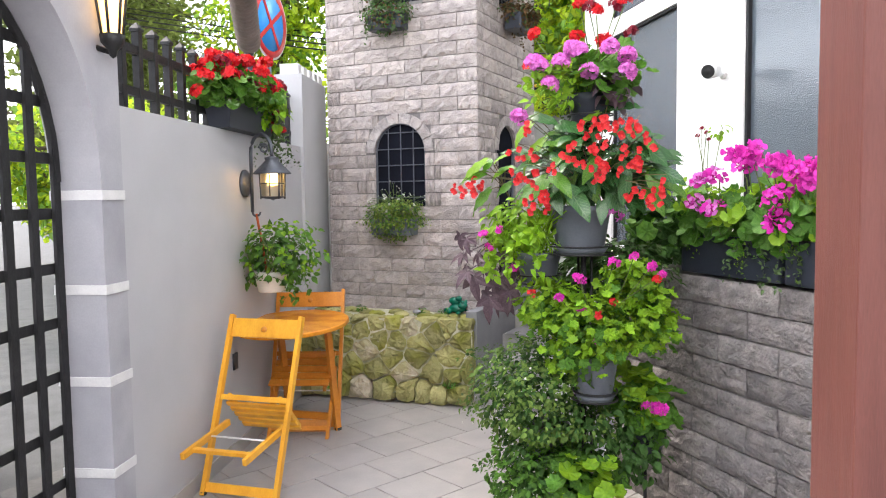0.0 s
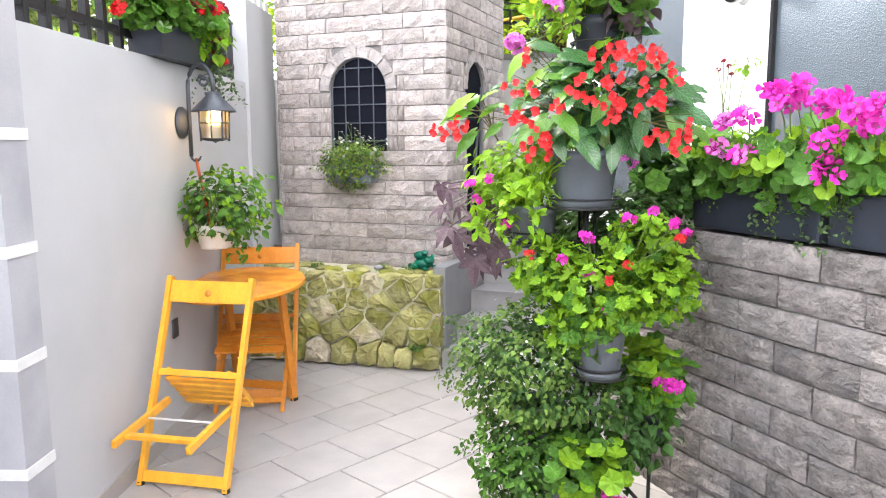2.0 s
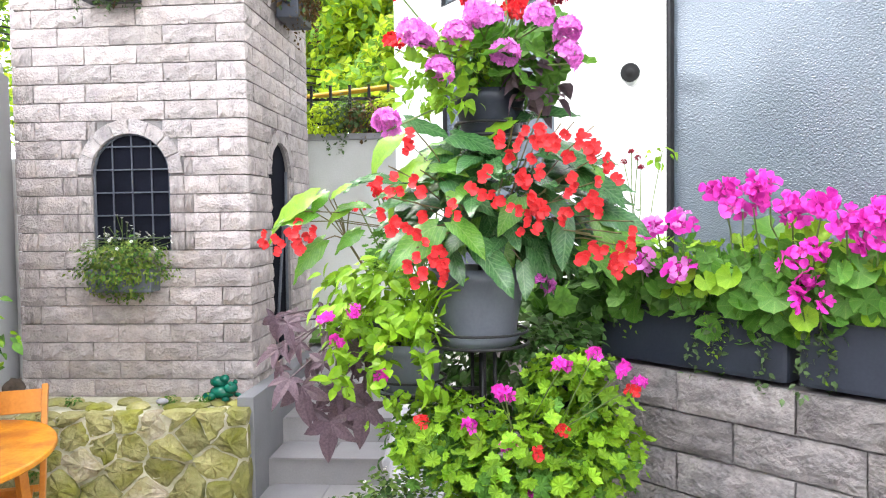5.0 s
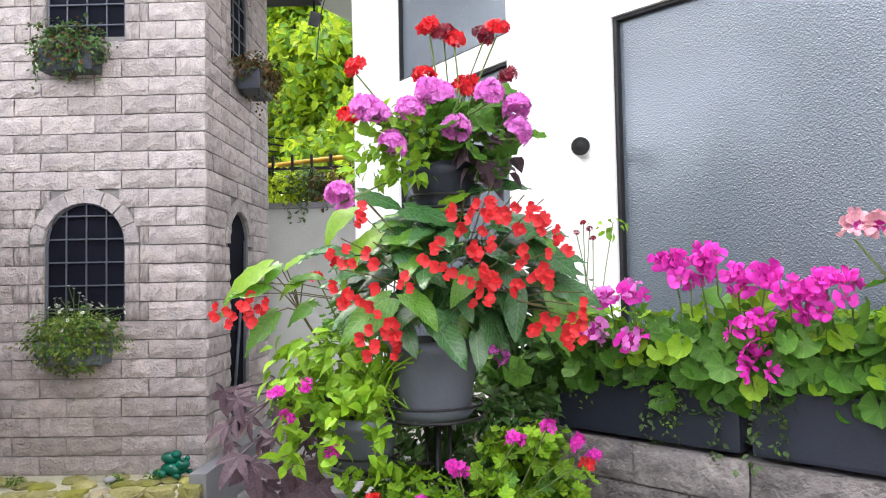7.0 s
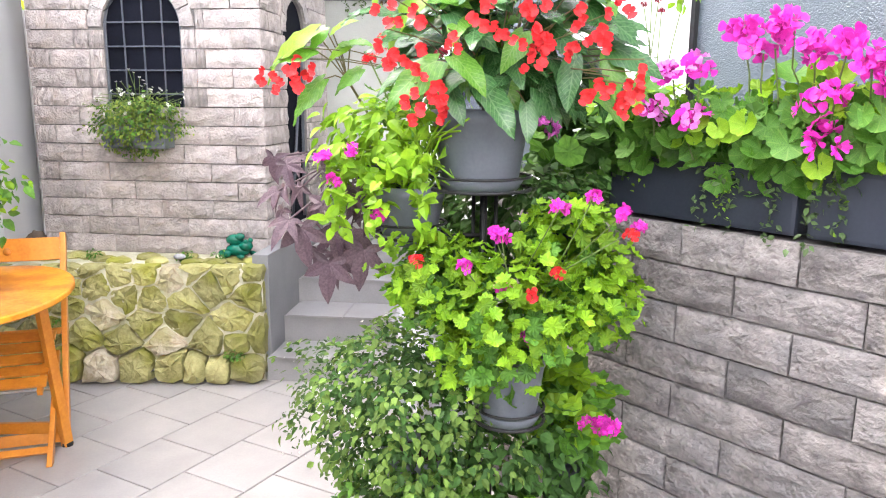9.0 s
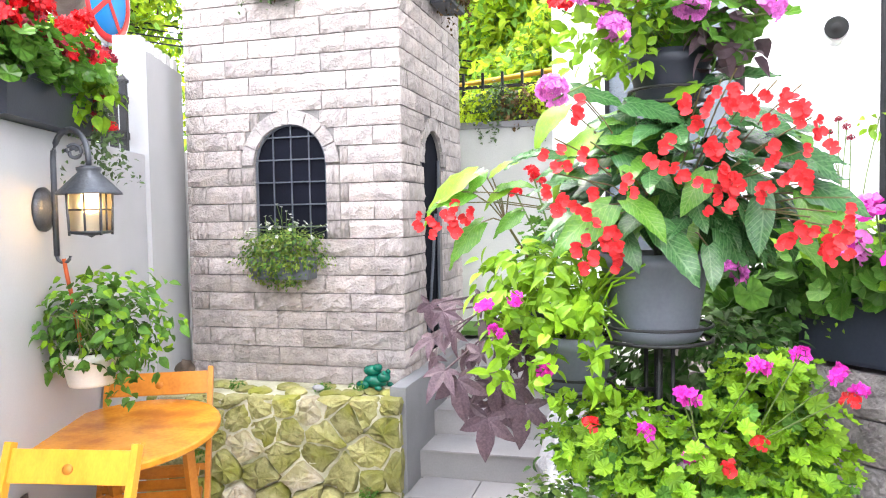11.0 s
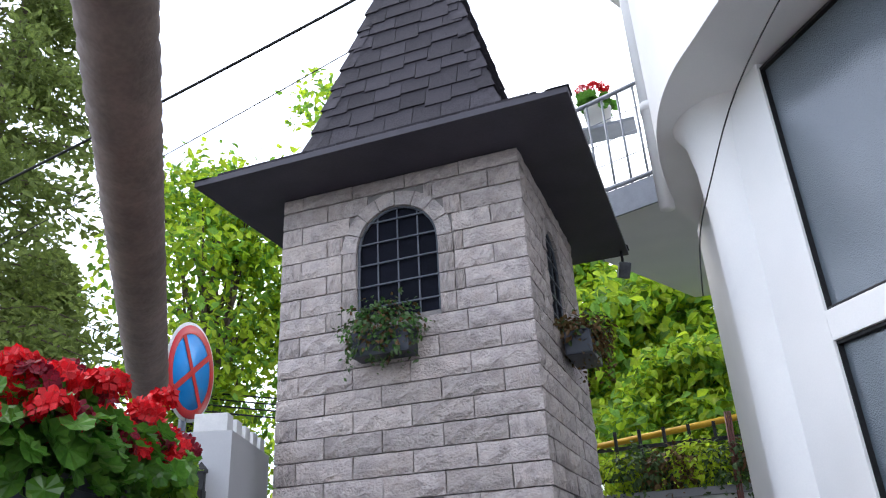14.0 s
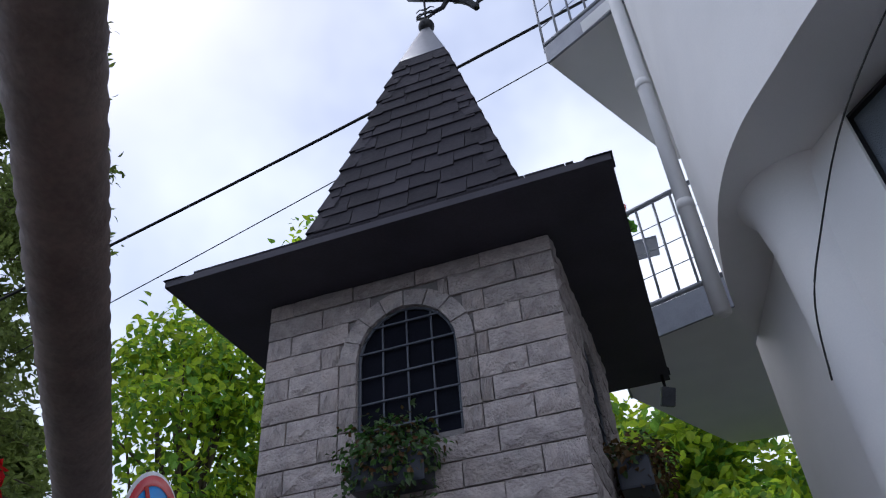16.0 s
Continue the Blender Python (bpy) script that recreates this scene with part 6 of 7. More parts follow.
for s in seeds:
    if abs(s[0] - 0.88) < 0.07 and s[1] < 0.1:
        continue
    poly = [(0, 0.0), (RL, 0.0), (RL, RUB_H), (0, RUB_H)]
    for o in seeds:
        if o is not s and math.hypot(o[0] - s[0], o[1] - s[1]) < 0.45:
            n = (o[0] - s[0], o[1] - s[1])
            poly = clip_poly(poly, ((s[0] + o[0]) / 2, (s[1] + o[1]) / 2), n)
    if len(poly) < 3:
        continue
    cx, cz = sum(q[0] for q in poly) / len(poly), sum(q[1] for q in poly) / len(poly)
    rim = []
    for i, a in enumerate(poly):
        b = poly[(i + 1) % len(poly)]
        for w in (0.0, 0.33, 0.67):
            rim.append((a[0] + (b[0] - a[0]) * w, a[1] + (b[1] - a[1]) * w))
    rim = [((rim[i - 1][0] + 5 * rim[i][0] + rim[(i + 1) % len(rim)][0]) / 7 + local.gauss(0, 0.004), (rim[i - 1][1] + 5 * rim[i][1] + rim[(i + 1) % len(rim)][1]) / 7 + local.gauss(0, 0.004)) for i in range(len(rim))]
    k = len(rim)
    out = 0.09 * max(0.0, 1 - s[1] / 0.34) + local.uniform(0.0, 0.014)
    pale_stone = s in ((0.62, 0.37), (0.93, 0.23), (0.58, 0.09), (0.2, 0.61), (0.97, 0.57))
    verts, faces = [], []
    for shrink, d in ((0.97, 0.05), (0.94, -0.004 - out * 0.5), (0.87, -0.018 - out * 0.9), (0.5, -0.024 - out)):
        for x, z in rim:
            jit = local.gauss(0, 0.0085) if d < 0 else 0
            verts.append(RM @ Vector((cx + (x - cx) * shrink + jit * 0.5, 0.045 + d + jit, cz + (z - cz) * shrink)))
    verts.append(RM @ Vector((cx, 0.012 - out + local.gauss(0, 0.006), cz)))
    for r in range(3):
        for i in range(k):
            faces.append((r * k + i, r * k + (i + 1) % k, (r + 1) * k + (i + 1) % k, (r + 1) * k + i))
    faces += [(3 * k + i, 3 * k + (i + 1) % k, 4 * k) for i in range(k)]
    raw("stone", verts, faces, M_FIELD if pale_stone else M_MOSS, rubble)
for k in range(13):
    x = -2.42 + k * 0.105
    bm = bmesh.new()
    bmesh.ops.create_icosphere(bm, subdivisions=2, radius=1.0)
    for q in bm.verts:
        q.co = Vector((q.co.x * (0.055 + 0.02 * local.random()), q.co.y * 0.07, q.co.z * 0.022)) + Vector((0, 0, local.gauss(0, 0.003)))
    st = part("cap_stone", bm, M_MOSS, rubble)
    st.matrix_basis = pose(x, 5.42 + 0.12 * x / 3 + 0.17 + local.uniform(-0.1, 0.06), RUB_H - 0.012, 0, 0, local.uniform(0, 180))
lathe("drain_pipe", [(0.034, -0.02), (0.038, -0.02), (0.038, 0.12), (0.03, 0.12)], M_ZINC, rubble, 20, RM @ Matrix.Translation((0.88, 0.0, 0.045)) @ pose(0, 0, 0, -90))
# black disc set back in the pipe, painting the shade of its bore
lathe("drain_dark", [(0.034, 0.06), (0.0, 0.06)], M_RUBBER, rubble, 20, RM @ Matrix.Translation((0.88, 0.0, 0.045)) @ pose(0, 0, 0, -90))
moss = thing("moss_clumps", "green moss and weeds in the joints of the stone wall", "moss", kind="stuff")
for x, y, z in ((-2.15, 5.2, 0.33), (-2.2, 5.16, 0.1), (-1.2, 5.29, 0.17), (-2.05, 5.45, 0.66), (-1.55, 5.5, 0.655), (-1.35, 5.52, 0.66)):
    foliage("moss_leaves", M_LEAF, moss, L_SMALL, 70, (x, y, z), (0.05, 0.03, 0.03), 0.02)
pebble = thing("pebble", "pale smooth pebble lying on the stone wall", "stone")
bm = bmesh.new()
bmesh.ops.create_icosphere(bm, subdivisions=2, radius=1.0, matrix=Matrix.Translation((-1.56, 5.46, 0.66)) @ Matrix.Diagonal((0.035, 0.025, 0.017, 1)))
part("stone", bm, M_ROCK, pebble, smooth=True)
ornament = thing("garden_stone", "knobbly brown stone standing on the wall's end", "stone")
bm = bmesh.new()
bmesh.ops.create_icosphere(bm, subdivisions=3, radius=1.0)
for q in bm.verts:
    q.co = Vector((q.co.x * 0.06, q.co.y * 0.05, q.co.z * 0.075)) * (1 + 0.3 * noise.noise(q.co * 1.7))
part("stone", bm, M_TRUNK, ornament, smooth=True).matrix_basis = pose(-2.42, 5.5, 0.7)

# frog ornament: one plain mesh
bm = bmesh.new()
for c, r in (((0, 0, 0.035), (0.07, 0.055, 0.036)), ((0.055, -0.01, 0.06), (0.036, 0.036, 0.028)), ((0.065, -0.025, 0.085), (0.013, 0.012, 0.013)), ((0.065, 0.015, 0.085), (0.013, 0.012, 0.013)), ((-0.045, -0.05, 0.02), (0.04, 0.02, 0.022)), ((-0.045, 0.05, 0.02), (0.04, 0.02, 0.022)), ((0.05, -0.05, 0.012), (0.022, 0.014, 0.012)), ((0.05, 0.05, 0.012), (0.022, 0.014, 0.012)), ((-0.02, 0.0, 0.085), (0.05, 0.04, 0.03)), ((0.02, -0.01, 0.105), (0.026, 0.024, 0.02))):
    bmesh.ops.create_icosphere(bm, subdivisions=2, radius=1.0, matrix=Matrix.Translation(c) @ Matrix.Diagonal((*r, 1)))
frog = part("frog_figurine", bm, M_FROG, None, smooth=True)
frog.matrix_basis = pose(-1.265, 5.57, 0.648, 0, 0, -15) @ Matrix.Diagonal((1.1, 1.1, 1.1, 1))
tagged(frog, "green glazed ceramic frogs stacked on the stone wall", "figurine")

# rough white rock beside the steps
rock = thing("white_rock", "rough whitish rock wall beside the steps", "rock")
bm = bmesh.new()
bmesh.ops.create_icosphere(bm, subdivisions=4, radius=1.0)
for q in bm.verts:
    w = q.co.copy()
    q.co = Vector((w.x * 0.3, w.y * 0.6, w.z * 0.5)) * (1 + 0.35 * noise.noise(w * 2.2) + 0.12 * noise.noise(w * 7))
part("rock", bm, M_ROCK, rock).matrix_basis = pose(0.0, 5.25, 0.3)

# ---- above the wall: awning roller, road sign, cables ----
awning = thing("rolled_awning", "rolled grey-brown cloth awning tube overhead", "awning")
A0, A1 = Vector((-3.25, 5.62, 2.9)), Vector((-0.94, 2.68, 3.3))
bm = bmesh.new()
N = 150
ax = (A1 - A0).normalized()
ay = ax.cross(Vector((0, 0, 1))).normalized()
az = ax.cross(ay)
prev = None
for k in range(N + 1):
    c = A0 + (A1 - A0) * k / N
    r = 0.1 + 0.003 * math.sin(k * 1.9) + 0.0025 * noise.noise(Vector((k * 0.3, 0, 0)))
    cur = [bm.verts.new(c + (ay * math.cos(q) + az * math.sin(q)) * (r + 0.004 * noise.noise(Vector((k * 0.25, math.cos(q) * 2, math.sin(q) * 2))))) for q in np.linspace(0, 2 * math.pi, 24, endpoint=False)]
    if prev:
        for j in range(24):
            bm.faces.new((prev[j], prev[(j + 1) % 24], cur[(j + 1) % 24], cur[j]))
    else:
        bm.faces.new(cur[::-1])
    prev = cur
bm.faces.new(prev)
part("cloth_roll", bm, M_TUBE, awning, smooth=True)
tube("support_post", [A0 + Vector((0, 0, -2.9)), A0], 0.04, M_GALV, awning, 12)
tube("wall_arm", [A1, A1 + Vector((2.2, -1.2, 0.5))], 0.03, M_GALV, awning, 10)

sign = thing("road_sign", "round blue no-stopping sign with a red ring and cross", "road sign")
SGN = look((-4.29, 7.23, 3.5), (-1.2, 7.83, 3.4), 0) @ Matrix.Diagonal((1.06, 1.06, 1, 1))
for nm, r0, r1, z, mt in (("disc", 0.0, 0.375, 0.0, M_SIGNWHITE), ("blue_field", 0.0, 0.285, -0.006, M_BLUE), ("red_ring", 0.285, 0.35, -0.009, M_RED)):
    lathe(nm, [(r0, z), (r1, z), (r1, z + 0.004)], mt, sign, 48, SGN)
for a in (45, -45):
    box("red_bar", (0.6, 0.045, 0.003), SGN @ pose(0, 0, -0.0125 if a > 0 else -0.016, 0, 0, a + 8), M_RED, sign, 0.001)
tube("sign_post", [(-4.33, 7.23, 0), (-4.33, 7.23, 3.9)], 0.03, M_GALV, sign, 12)


def cable(name, a, b, sag, radius, label):
    t = thing(name, label, "cable")
    a, b = Vector(a), Vector(b)
    tube("wire", [a + (b - a) * s - Vector((0, 0, sag * 4 * s * (1 - s))) for s in np.linspace(0, 1, 17)], radius, M_RUBBER, t, 6)


cable("overhead_cable", (-7.5, 7.0, 5.5), (0.0, 7.0, 7.3), 0.08, 0.014, "thick black overhead cable running to the house")
cable("overhead_cable", (-7.5, 7.2, 4.9), (0.0, 7.2, 7.1), 0.06, 0.005, "thin black overhead cable running to the house")
for k in range(4):
    cable("street_cable", (-14, 9.0 + k * 0.5, 5.6 + 0.14 * k), (-2.0, 12.0, 3.4 + 0.1 * k), 0.15, 0.012, "grey street cable beyond the garden wall")
hc = thing("house_cable", "thin black cable dangling down the house", "cable")
tube("wire", smooth_line([(0.3, 4.5, 3.74), (0.1, 4.65, 3.64), (-0.15, 4.87, 3.38), (-0.3, 5.06, 3.12), (-0.37, 5.13, 2.95), (-0.4, 5.16, 2.74)], 5), 0.003, M_RUBBER, hc, 6)
downpipe = thing("downpipe", "white rain downpipe on the upper storey", "downpipe")
tube("pipe", [(-0.47, 6.5, 3.74), (-0.47, 6.5, 5.3), (-0.46, 6.52, 8.5)], 0.045, M_WHITE, downpipe, 14)
for z in (4.4, 5.4):
    tube("collar", [(-0.47, 6.5, z), (-0.47, 6.5, z + 0.06)], 0.05, M_WHITE, downpipe, 14)
spot = thing("small_floodlight", "small grey floodlight under the tower eave", "lamp")
tube("stem", [(-0.83, 7.3, 3.87), (-0.83, 7.3, 3.78)], 0.01, M_IRON, spot, 6)
box("lamp_body", (0.08, 0.06, 0.11), pose(-0.83, 7.3, 3.73, 20, 10, 20), M_GALV, spot, 0.01)

vane = thing("weather_vane", "black iron dragon-shaped weather vane on the spire", "weather vane")
tube("rod", [(RX, RY, 6.58), (RX, RY, 7.2)], 0.009, M_IRON, vane, 8)
for s in (-1, 1):
    tube("scroll", [(RX + s * (0.02 + 0.05 * math.sin(q)), RY, 6.68 + 0.02 * q) for q in np.linspace(0, 4, 12)], 0.008, M_IRON, vane, 6)
tube("tail", [(RX + 0.24 + 0.36 * q + 0.05 * math.sin(7 * q), RY, 6.74 - 0.12 * math.sin(2.6 * q) + 0.05 * math.cos(9 * q)) for q in np.linspace(0, 1, 30)], 0.034, M_IRON, vane, 8, 0.15)
tube("tail_barb", [(RX + 0.36, RY, 6.78), (RX + 0.5, RY, 6.70), (RX + 0.64, RY, 6.62)], 0.022, M_IRON, vane, 6, 0.1)
tube("body", [(RX - 0.12, RY, 7.05), (RX + 0.02, RY, 6.95), (RX + 0.16, RY, 6.86), (RX + 0.27, RY, 6.78)], 0.05, M_IRON, vane, 8, 0.5)
for s in (-1, 1):
    for z in (0.0, 0.05, 0.1):
        tube("claw", [(RX, RY, 6.69 + z), (RX + s * 0.045, RY, 6.71 + z), (RX + s * 0.075, RY, 6.685 + z)], 0.008, M_IRON, vane, 6, 0.4)
tube("leg", [(RX + 0.05, RY, 6.72), (RX + 0.14, RY, 6.74), (RX + 0.19, RY, 6.83)], 0.018, M_IRON, vane, 6, 1.2)

# ---- rear: fence, ivy, pipe ----
rear_fence = thing("fence", "black picket fence behind the rear wall", "fence")
for k in range(16):
    x = -1.9 + 0.16 * k
    box("picket", (0.022, 0.022, 0.42), pose(x, 7.68, 2.52), M_IRON, rear_fence, 0.002)
for z in (2.42, 2.62):
    box("rail", (2.6, 0.02, 0.024), pose(-0.75, 7.7, z), M_IRON, rear_fence, 0.002)
ivy = thing("ivy", "overgrown ivy and dry vines on the rear wall", "ivy")
for k in range(7):
    foliage("leaves", M_TREELIGHT if k % 3 == 0 else (M_WIRY if k % 3 == 1 else M_RUST), ivy, L_SMALL, 420, (-1.15 + 0.19 * k, 7.56, 2.44 + 0.03 * (k % 2)), (0.2, 0.16, 0.16), 0.045)
trailing("trailing_leaves", M_WIRY, ivy, L_SMALL, [(-1.1 + 0.1 * k, 7.46, 2.36) for k in range(10)], 0.22, 0.03, 22)
pipe = thing("gas_pipe", "yellow gas pipe above the rear fence", "pipe")
tube("pipe", [(-1.6, 7.74, 2.62), (0.6, 7.74, 2.84)], 0.022, M_YELLOW, pipe, 10)
brown_cable = thing("cable_bundle", "brown cable bundle running down the rear wall", "cable")
for k in range(3):
    tube("cable", [(-0.38 + 0.015 * k, 7.5, 2.75), (-0.4 + 0.012 * k, 7.5, 2.2), (-0.41 + 0.014 * k, 7.5, 1.0)], 0.008, M_BROWN, brown_cable, 6)

# balcony flowers
bal_pot = thing("potted_geranium", "white pot of red geraniums on the rear balcony", "potted plant")
round_pot(bal_pot, 0.12, 0.22, M_POTWHITE, (-0.9, 8.1, 5.35))
box("shelf", (0.5, 0.24, 0.03), pose(-0.85, 8.1, 5.335), M_BALC, bal_pot, 0.004)
foliage("leaves", M_LEAF, bal_pot, L_ROUND, 60, (-0.9, 8.1, 5.62), (0.16, 0.16, 0.1), 0.05)
for x in (-1.05, -0.95, -0.86):
    flower(bal_pot, "red", (x + 0.05, 8.05, 5.74 + 0.05 * rng.random()), 0.06)


# ---- trees beyond the walls ----
def tree(place, height, crown, lobes, mats, n, leaf, label, seed):
    global rng
    rng = np.random.default_rng(seed)
    t = thing("tree", label, "tree", place)
    base = crown[2] - crown[5] * 0.8
    tr = [(0, 0, 0), (0.1, 0.05, height * 0.3), (-0.05, 0.1, height * 0.55), (0.05, 0.0, height * 0.8)]
    tube("trunk", tr, 0.16, M_TRUNK, t, 10, 0.35)
    bm = bmesh.new()
    P, N = [], []
    for k in range(lobes):
        d = unit(rng.normal(size=(1, 3)))[0]
        c = np.array(crown[:3]) + d * np.array(crown[3:]) * (0.35 + 0.6 * rng.random())
        start = Vector((0, 0, height * (0.25 + 0.4 * rng.random())))
        add_tube(bm, [start, (start + Vector(c)) / 2 + Vector((0, 0, 0.2)), Vector(c)], 0.05, 6, 0.2)
        r = (0.2 + 0.2 * rng.random()) * float(np.mean(crown[3:]))
        q, dd = cloud_points(n // lobes, tuple(c), (r * 1.25, r * 1.25, r * 0.8), 0.25)
        P.append(q)
        N.append(dd)
    tagged(part("branchwork", bm, M_TRUNK, t), "", "", "", "stuff")
    P, N = np.concatenate(P), np.concatenate(N)
    nor = unit(N * 0.5 + rng.normal(size=N.shape) * 0.6 + np.array([0, 0, 0.5]))
    half = rng.random(len(P)) < 0.6
    for mt, sel in ((mats[0], half), (mats[1], ~half)):
        v, f = scatter(L_SMALL, P[sel], unit(rng.normal(size=P[sel].shape) + np.array([0, 0, -0.4])), nor[sel], leaf * (0.6 + 0.7 * rng.random(sel.sum())))
        tagged(raw("crown", v, f, mt, t), "", "", "", "stuff")
    return t


def conifer(place, height, radius, label, seed):
    global rng
    rng = np.random.default_rng(seed)
    t = thing("conifer", label, "tree", place)
    tube("trunk", [(0, 0, 0), (0, 0, height)], 0.22, M_TRUNK, t, 10, 0.15)
    P, D = [], []
    bm = bmesh.new()
    for k in range(200):
        z = height * (0.12 + 0.86 * rng.random())
        a = rng.random() * 6.28
        ln = radius * (1 - z / height) ** 0.75 * (0.6 + 0.5 * rng.random()) + 0.25
        d = np.array([math.cos(a), math.sin(a), 0.05])
        end = np.array([0, 0, z]) + d * ln - np.array([0, 0, 0.25 * ln])
        add_tube(bm, [(0, 0, z), tuple(np.array([0, 0, z]) + d * ln * 0.5), tuple(end)], 0.025, 5, 0.3)
        for j in range(180):
            s = 0.25 + 0.75 * rng.random()
            P.append(np.array([0, 0, z]) + d * ln * s - np.array([0, 0, 0.25 * ln * s * s]) + rng.normal(size=3) * np.array([0.16, 0.16, 0.09]) * (0.5 + ln * 0.35))
            D.append(d + rng.normal(size=3) * 0.6)
    tagged(part("branchwork", bm, M_TRUNK, t), "", "", "", "stuff")
    P, D = np.array(P), unit(np.array(D))
    v, f = scatter(leaf_oval(0.22, 0.2, 0, 3), P, D, unit(rng.normal(size=P.shape) + np.array([0, 0, 0.7])), 0.12 + 0.11 * rng.random(len(P)))
    tagged(raw("crown", v, f, M_CONIFER, t), "", "", "", "stuff")
    return t


tree((-7.6, 11.6, 0), 9.2, (0, 0, 5.7, 1.6, 1.6, 3.6), 40, (M_TREELIGHT, M_TREE), 9500, 0.15, "broad green deciduous tree across the lane", 21)
tree((-6.0, 13.5, 0), 11.0, (0, 0, 7.0, 2.2, 2.0, 4.0), 34, (M_TREELIGHT, M_TREE), 13000, 0.16, "green deciduous tree behind the tower", 22)
tree((-1.6, 13.0, 0), 6.4, (0, 0, 4.3, 2.3, 1.4, 2.4), 30, (M_TREELIGHT, M_TREE), 18000, 0.17, "bright yellow-green tree behind the rear wall", 23)
tree((0.9, 13.5, 0), 6.3, (0, 0, 4.4, 2.2, 1.5, 2.3), 22, (M_TREELIGHT, M_TREE), 12000, 0.17, "bright green tree behind the house", 24)
tree((-3.6, 15.5, 0), 8.0, (0, 0, 5.2, 2.4, 1.6, 2.4), 22, (M_TREE, M_TREELIGHT), 10000, 0.2, "tall green tree far behind the tower", 25)
tree((-0.5, 11.0, 0), 4.4, (0, 0, 3.1, 1.5, 1.0, 1.5), 26, (M_TREELIGHT, M_TREE), 14000, 0.13, "bright yellow-green tree just behind the rear wall", 27)
conifer((-11.7, 10.4, 0), 18.0, 3.4, "tall dark green conifer beyond the garden wall", 31)
conifer((-13.5, 13.5, 0), 9.0, 2.4, "dark green conifer across the street", 32)
tree((-6.6, 6.6, 0), 3.0, (0, 0, 2.0, 1.4, 1.4, 0.9), 16, (M_TREELIGHT, M_TREE), 6000, 0.1, "yellow-green shrub beyond the picket fence", 26)

# ---- pieces: tower stones, blocks, shingles, floor tiles ----
def rock_face(name, mat, seed, cols=7, rows=3):
    """A unit stone whose outer face is roughly split: x 0..1, z 0..1, face at y 0, body behind."""
    r = random.Random(seed)
    verts, faces = [], []
    for j in range(rows + 1):
        for i in range(cols + 1):
            edge = i in (0, cols) or j in (0, rows)
            x, z = i / cols, j / rows
            if not edge:
                x += r.uniform(-0.05, 0.05)
                z += r.uniform(-0.11, 0.11)
            verts.append((x, r.uniform(0.0, 0.006) if edge else -r.uniform(-0.001, 0.011), z))
    for j in range(rows):
        for i in range(cols):
            a = j * (cols + 1) + i
            faces.append((a, a + 1, a + cols + 2, a + cols + 1))
    k = len(verts)
    verts += [(0, 0.02, 0), (1, 0.02, 0), (1, 0.02, 1), (0, 0.02, 1)]
    c0, c1, c2, c3 = 0, cols, (rows + 1) * (cols + 1) - 1, rows * (cols + 1)
    faces += [(k, k + 1, c1, c0), (k + 1, k + 2, c2, c1), (k + 2, k + 3, c3, c2), (k + 3, k, c0, c3)]
    me = bpy.data.meshes.new(name)
    me.from_pydata(verts, [], faces)
    me.materials.append(mat)
    return me


STONES = [rock_face("stone", M_BRICK, 40 + k) for k in range(10)]
BLOCKS = [rock_face("block", M_BLOCK, 60 + k, 7, 4) for k in range(10)]
pick = random.Random(11)


def lay(meshes, name, frame_m, u0, u1, z0, z1, parent, out=0.0, joint=JOINT):
    ob = new(name, pick.choice(meshes))
    ob.parent = parent
    ob.matrix_basis = frame_m @ Matrix.Translation((u0 + joint / 2, -out, z0 + joint / 2)) @ Matrix.Diagonal((u1 - u0 - joint, 1.0, z1 - z0 - joint, 1))
    return ob


RING = 0.088
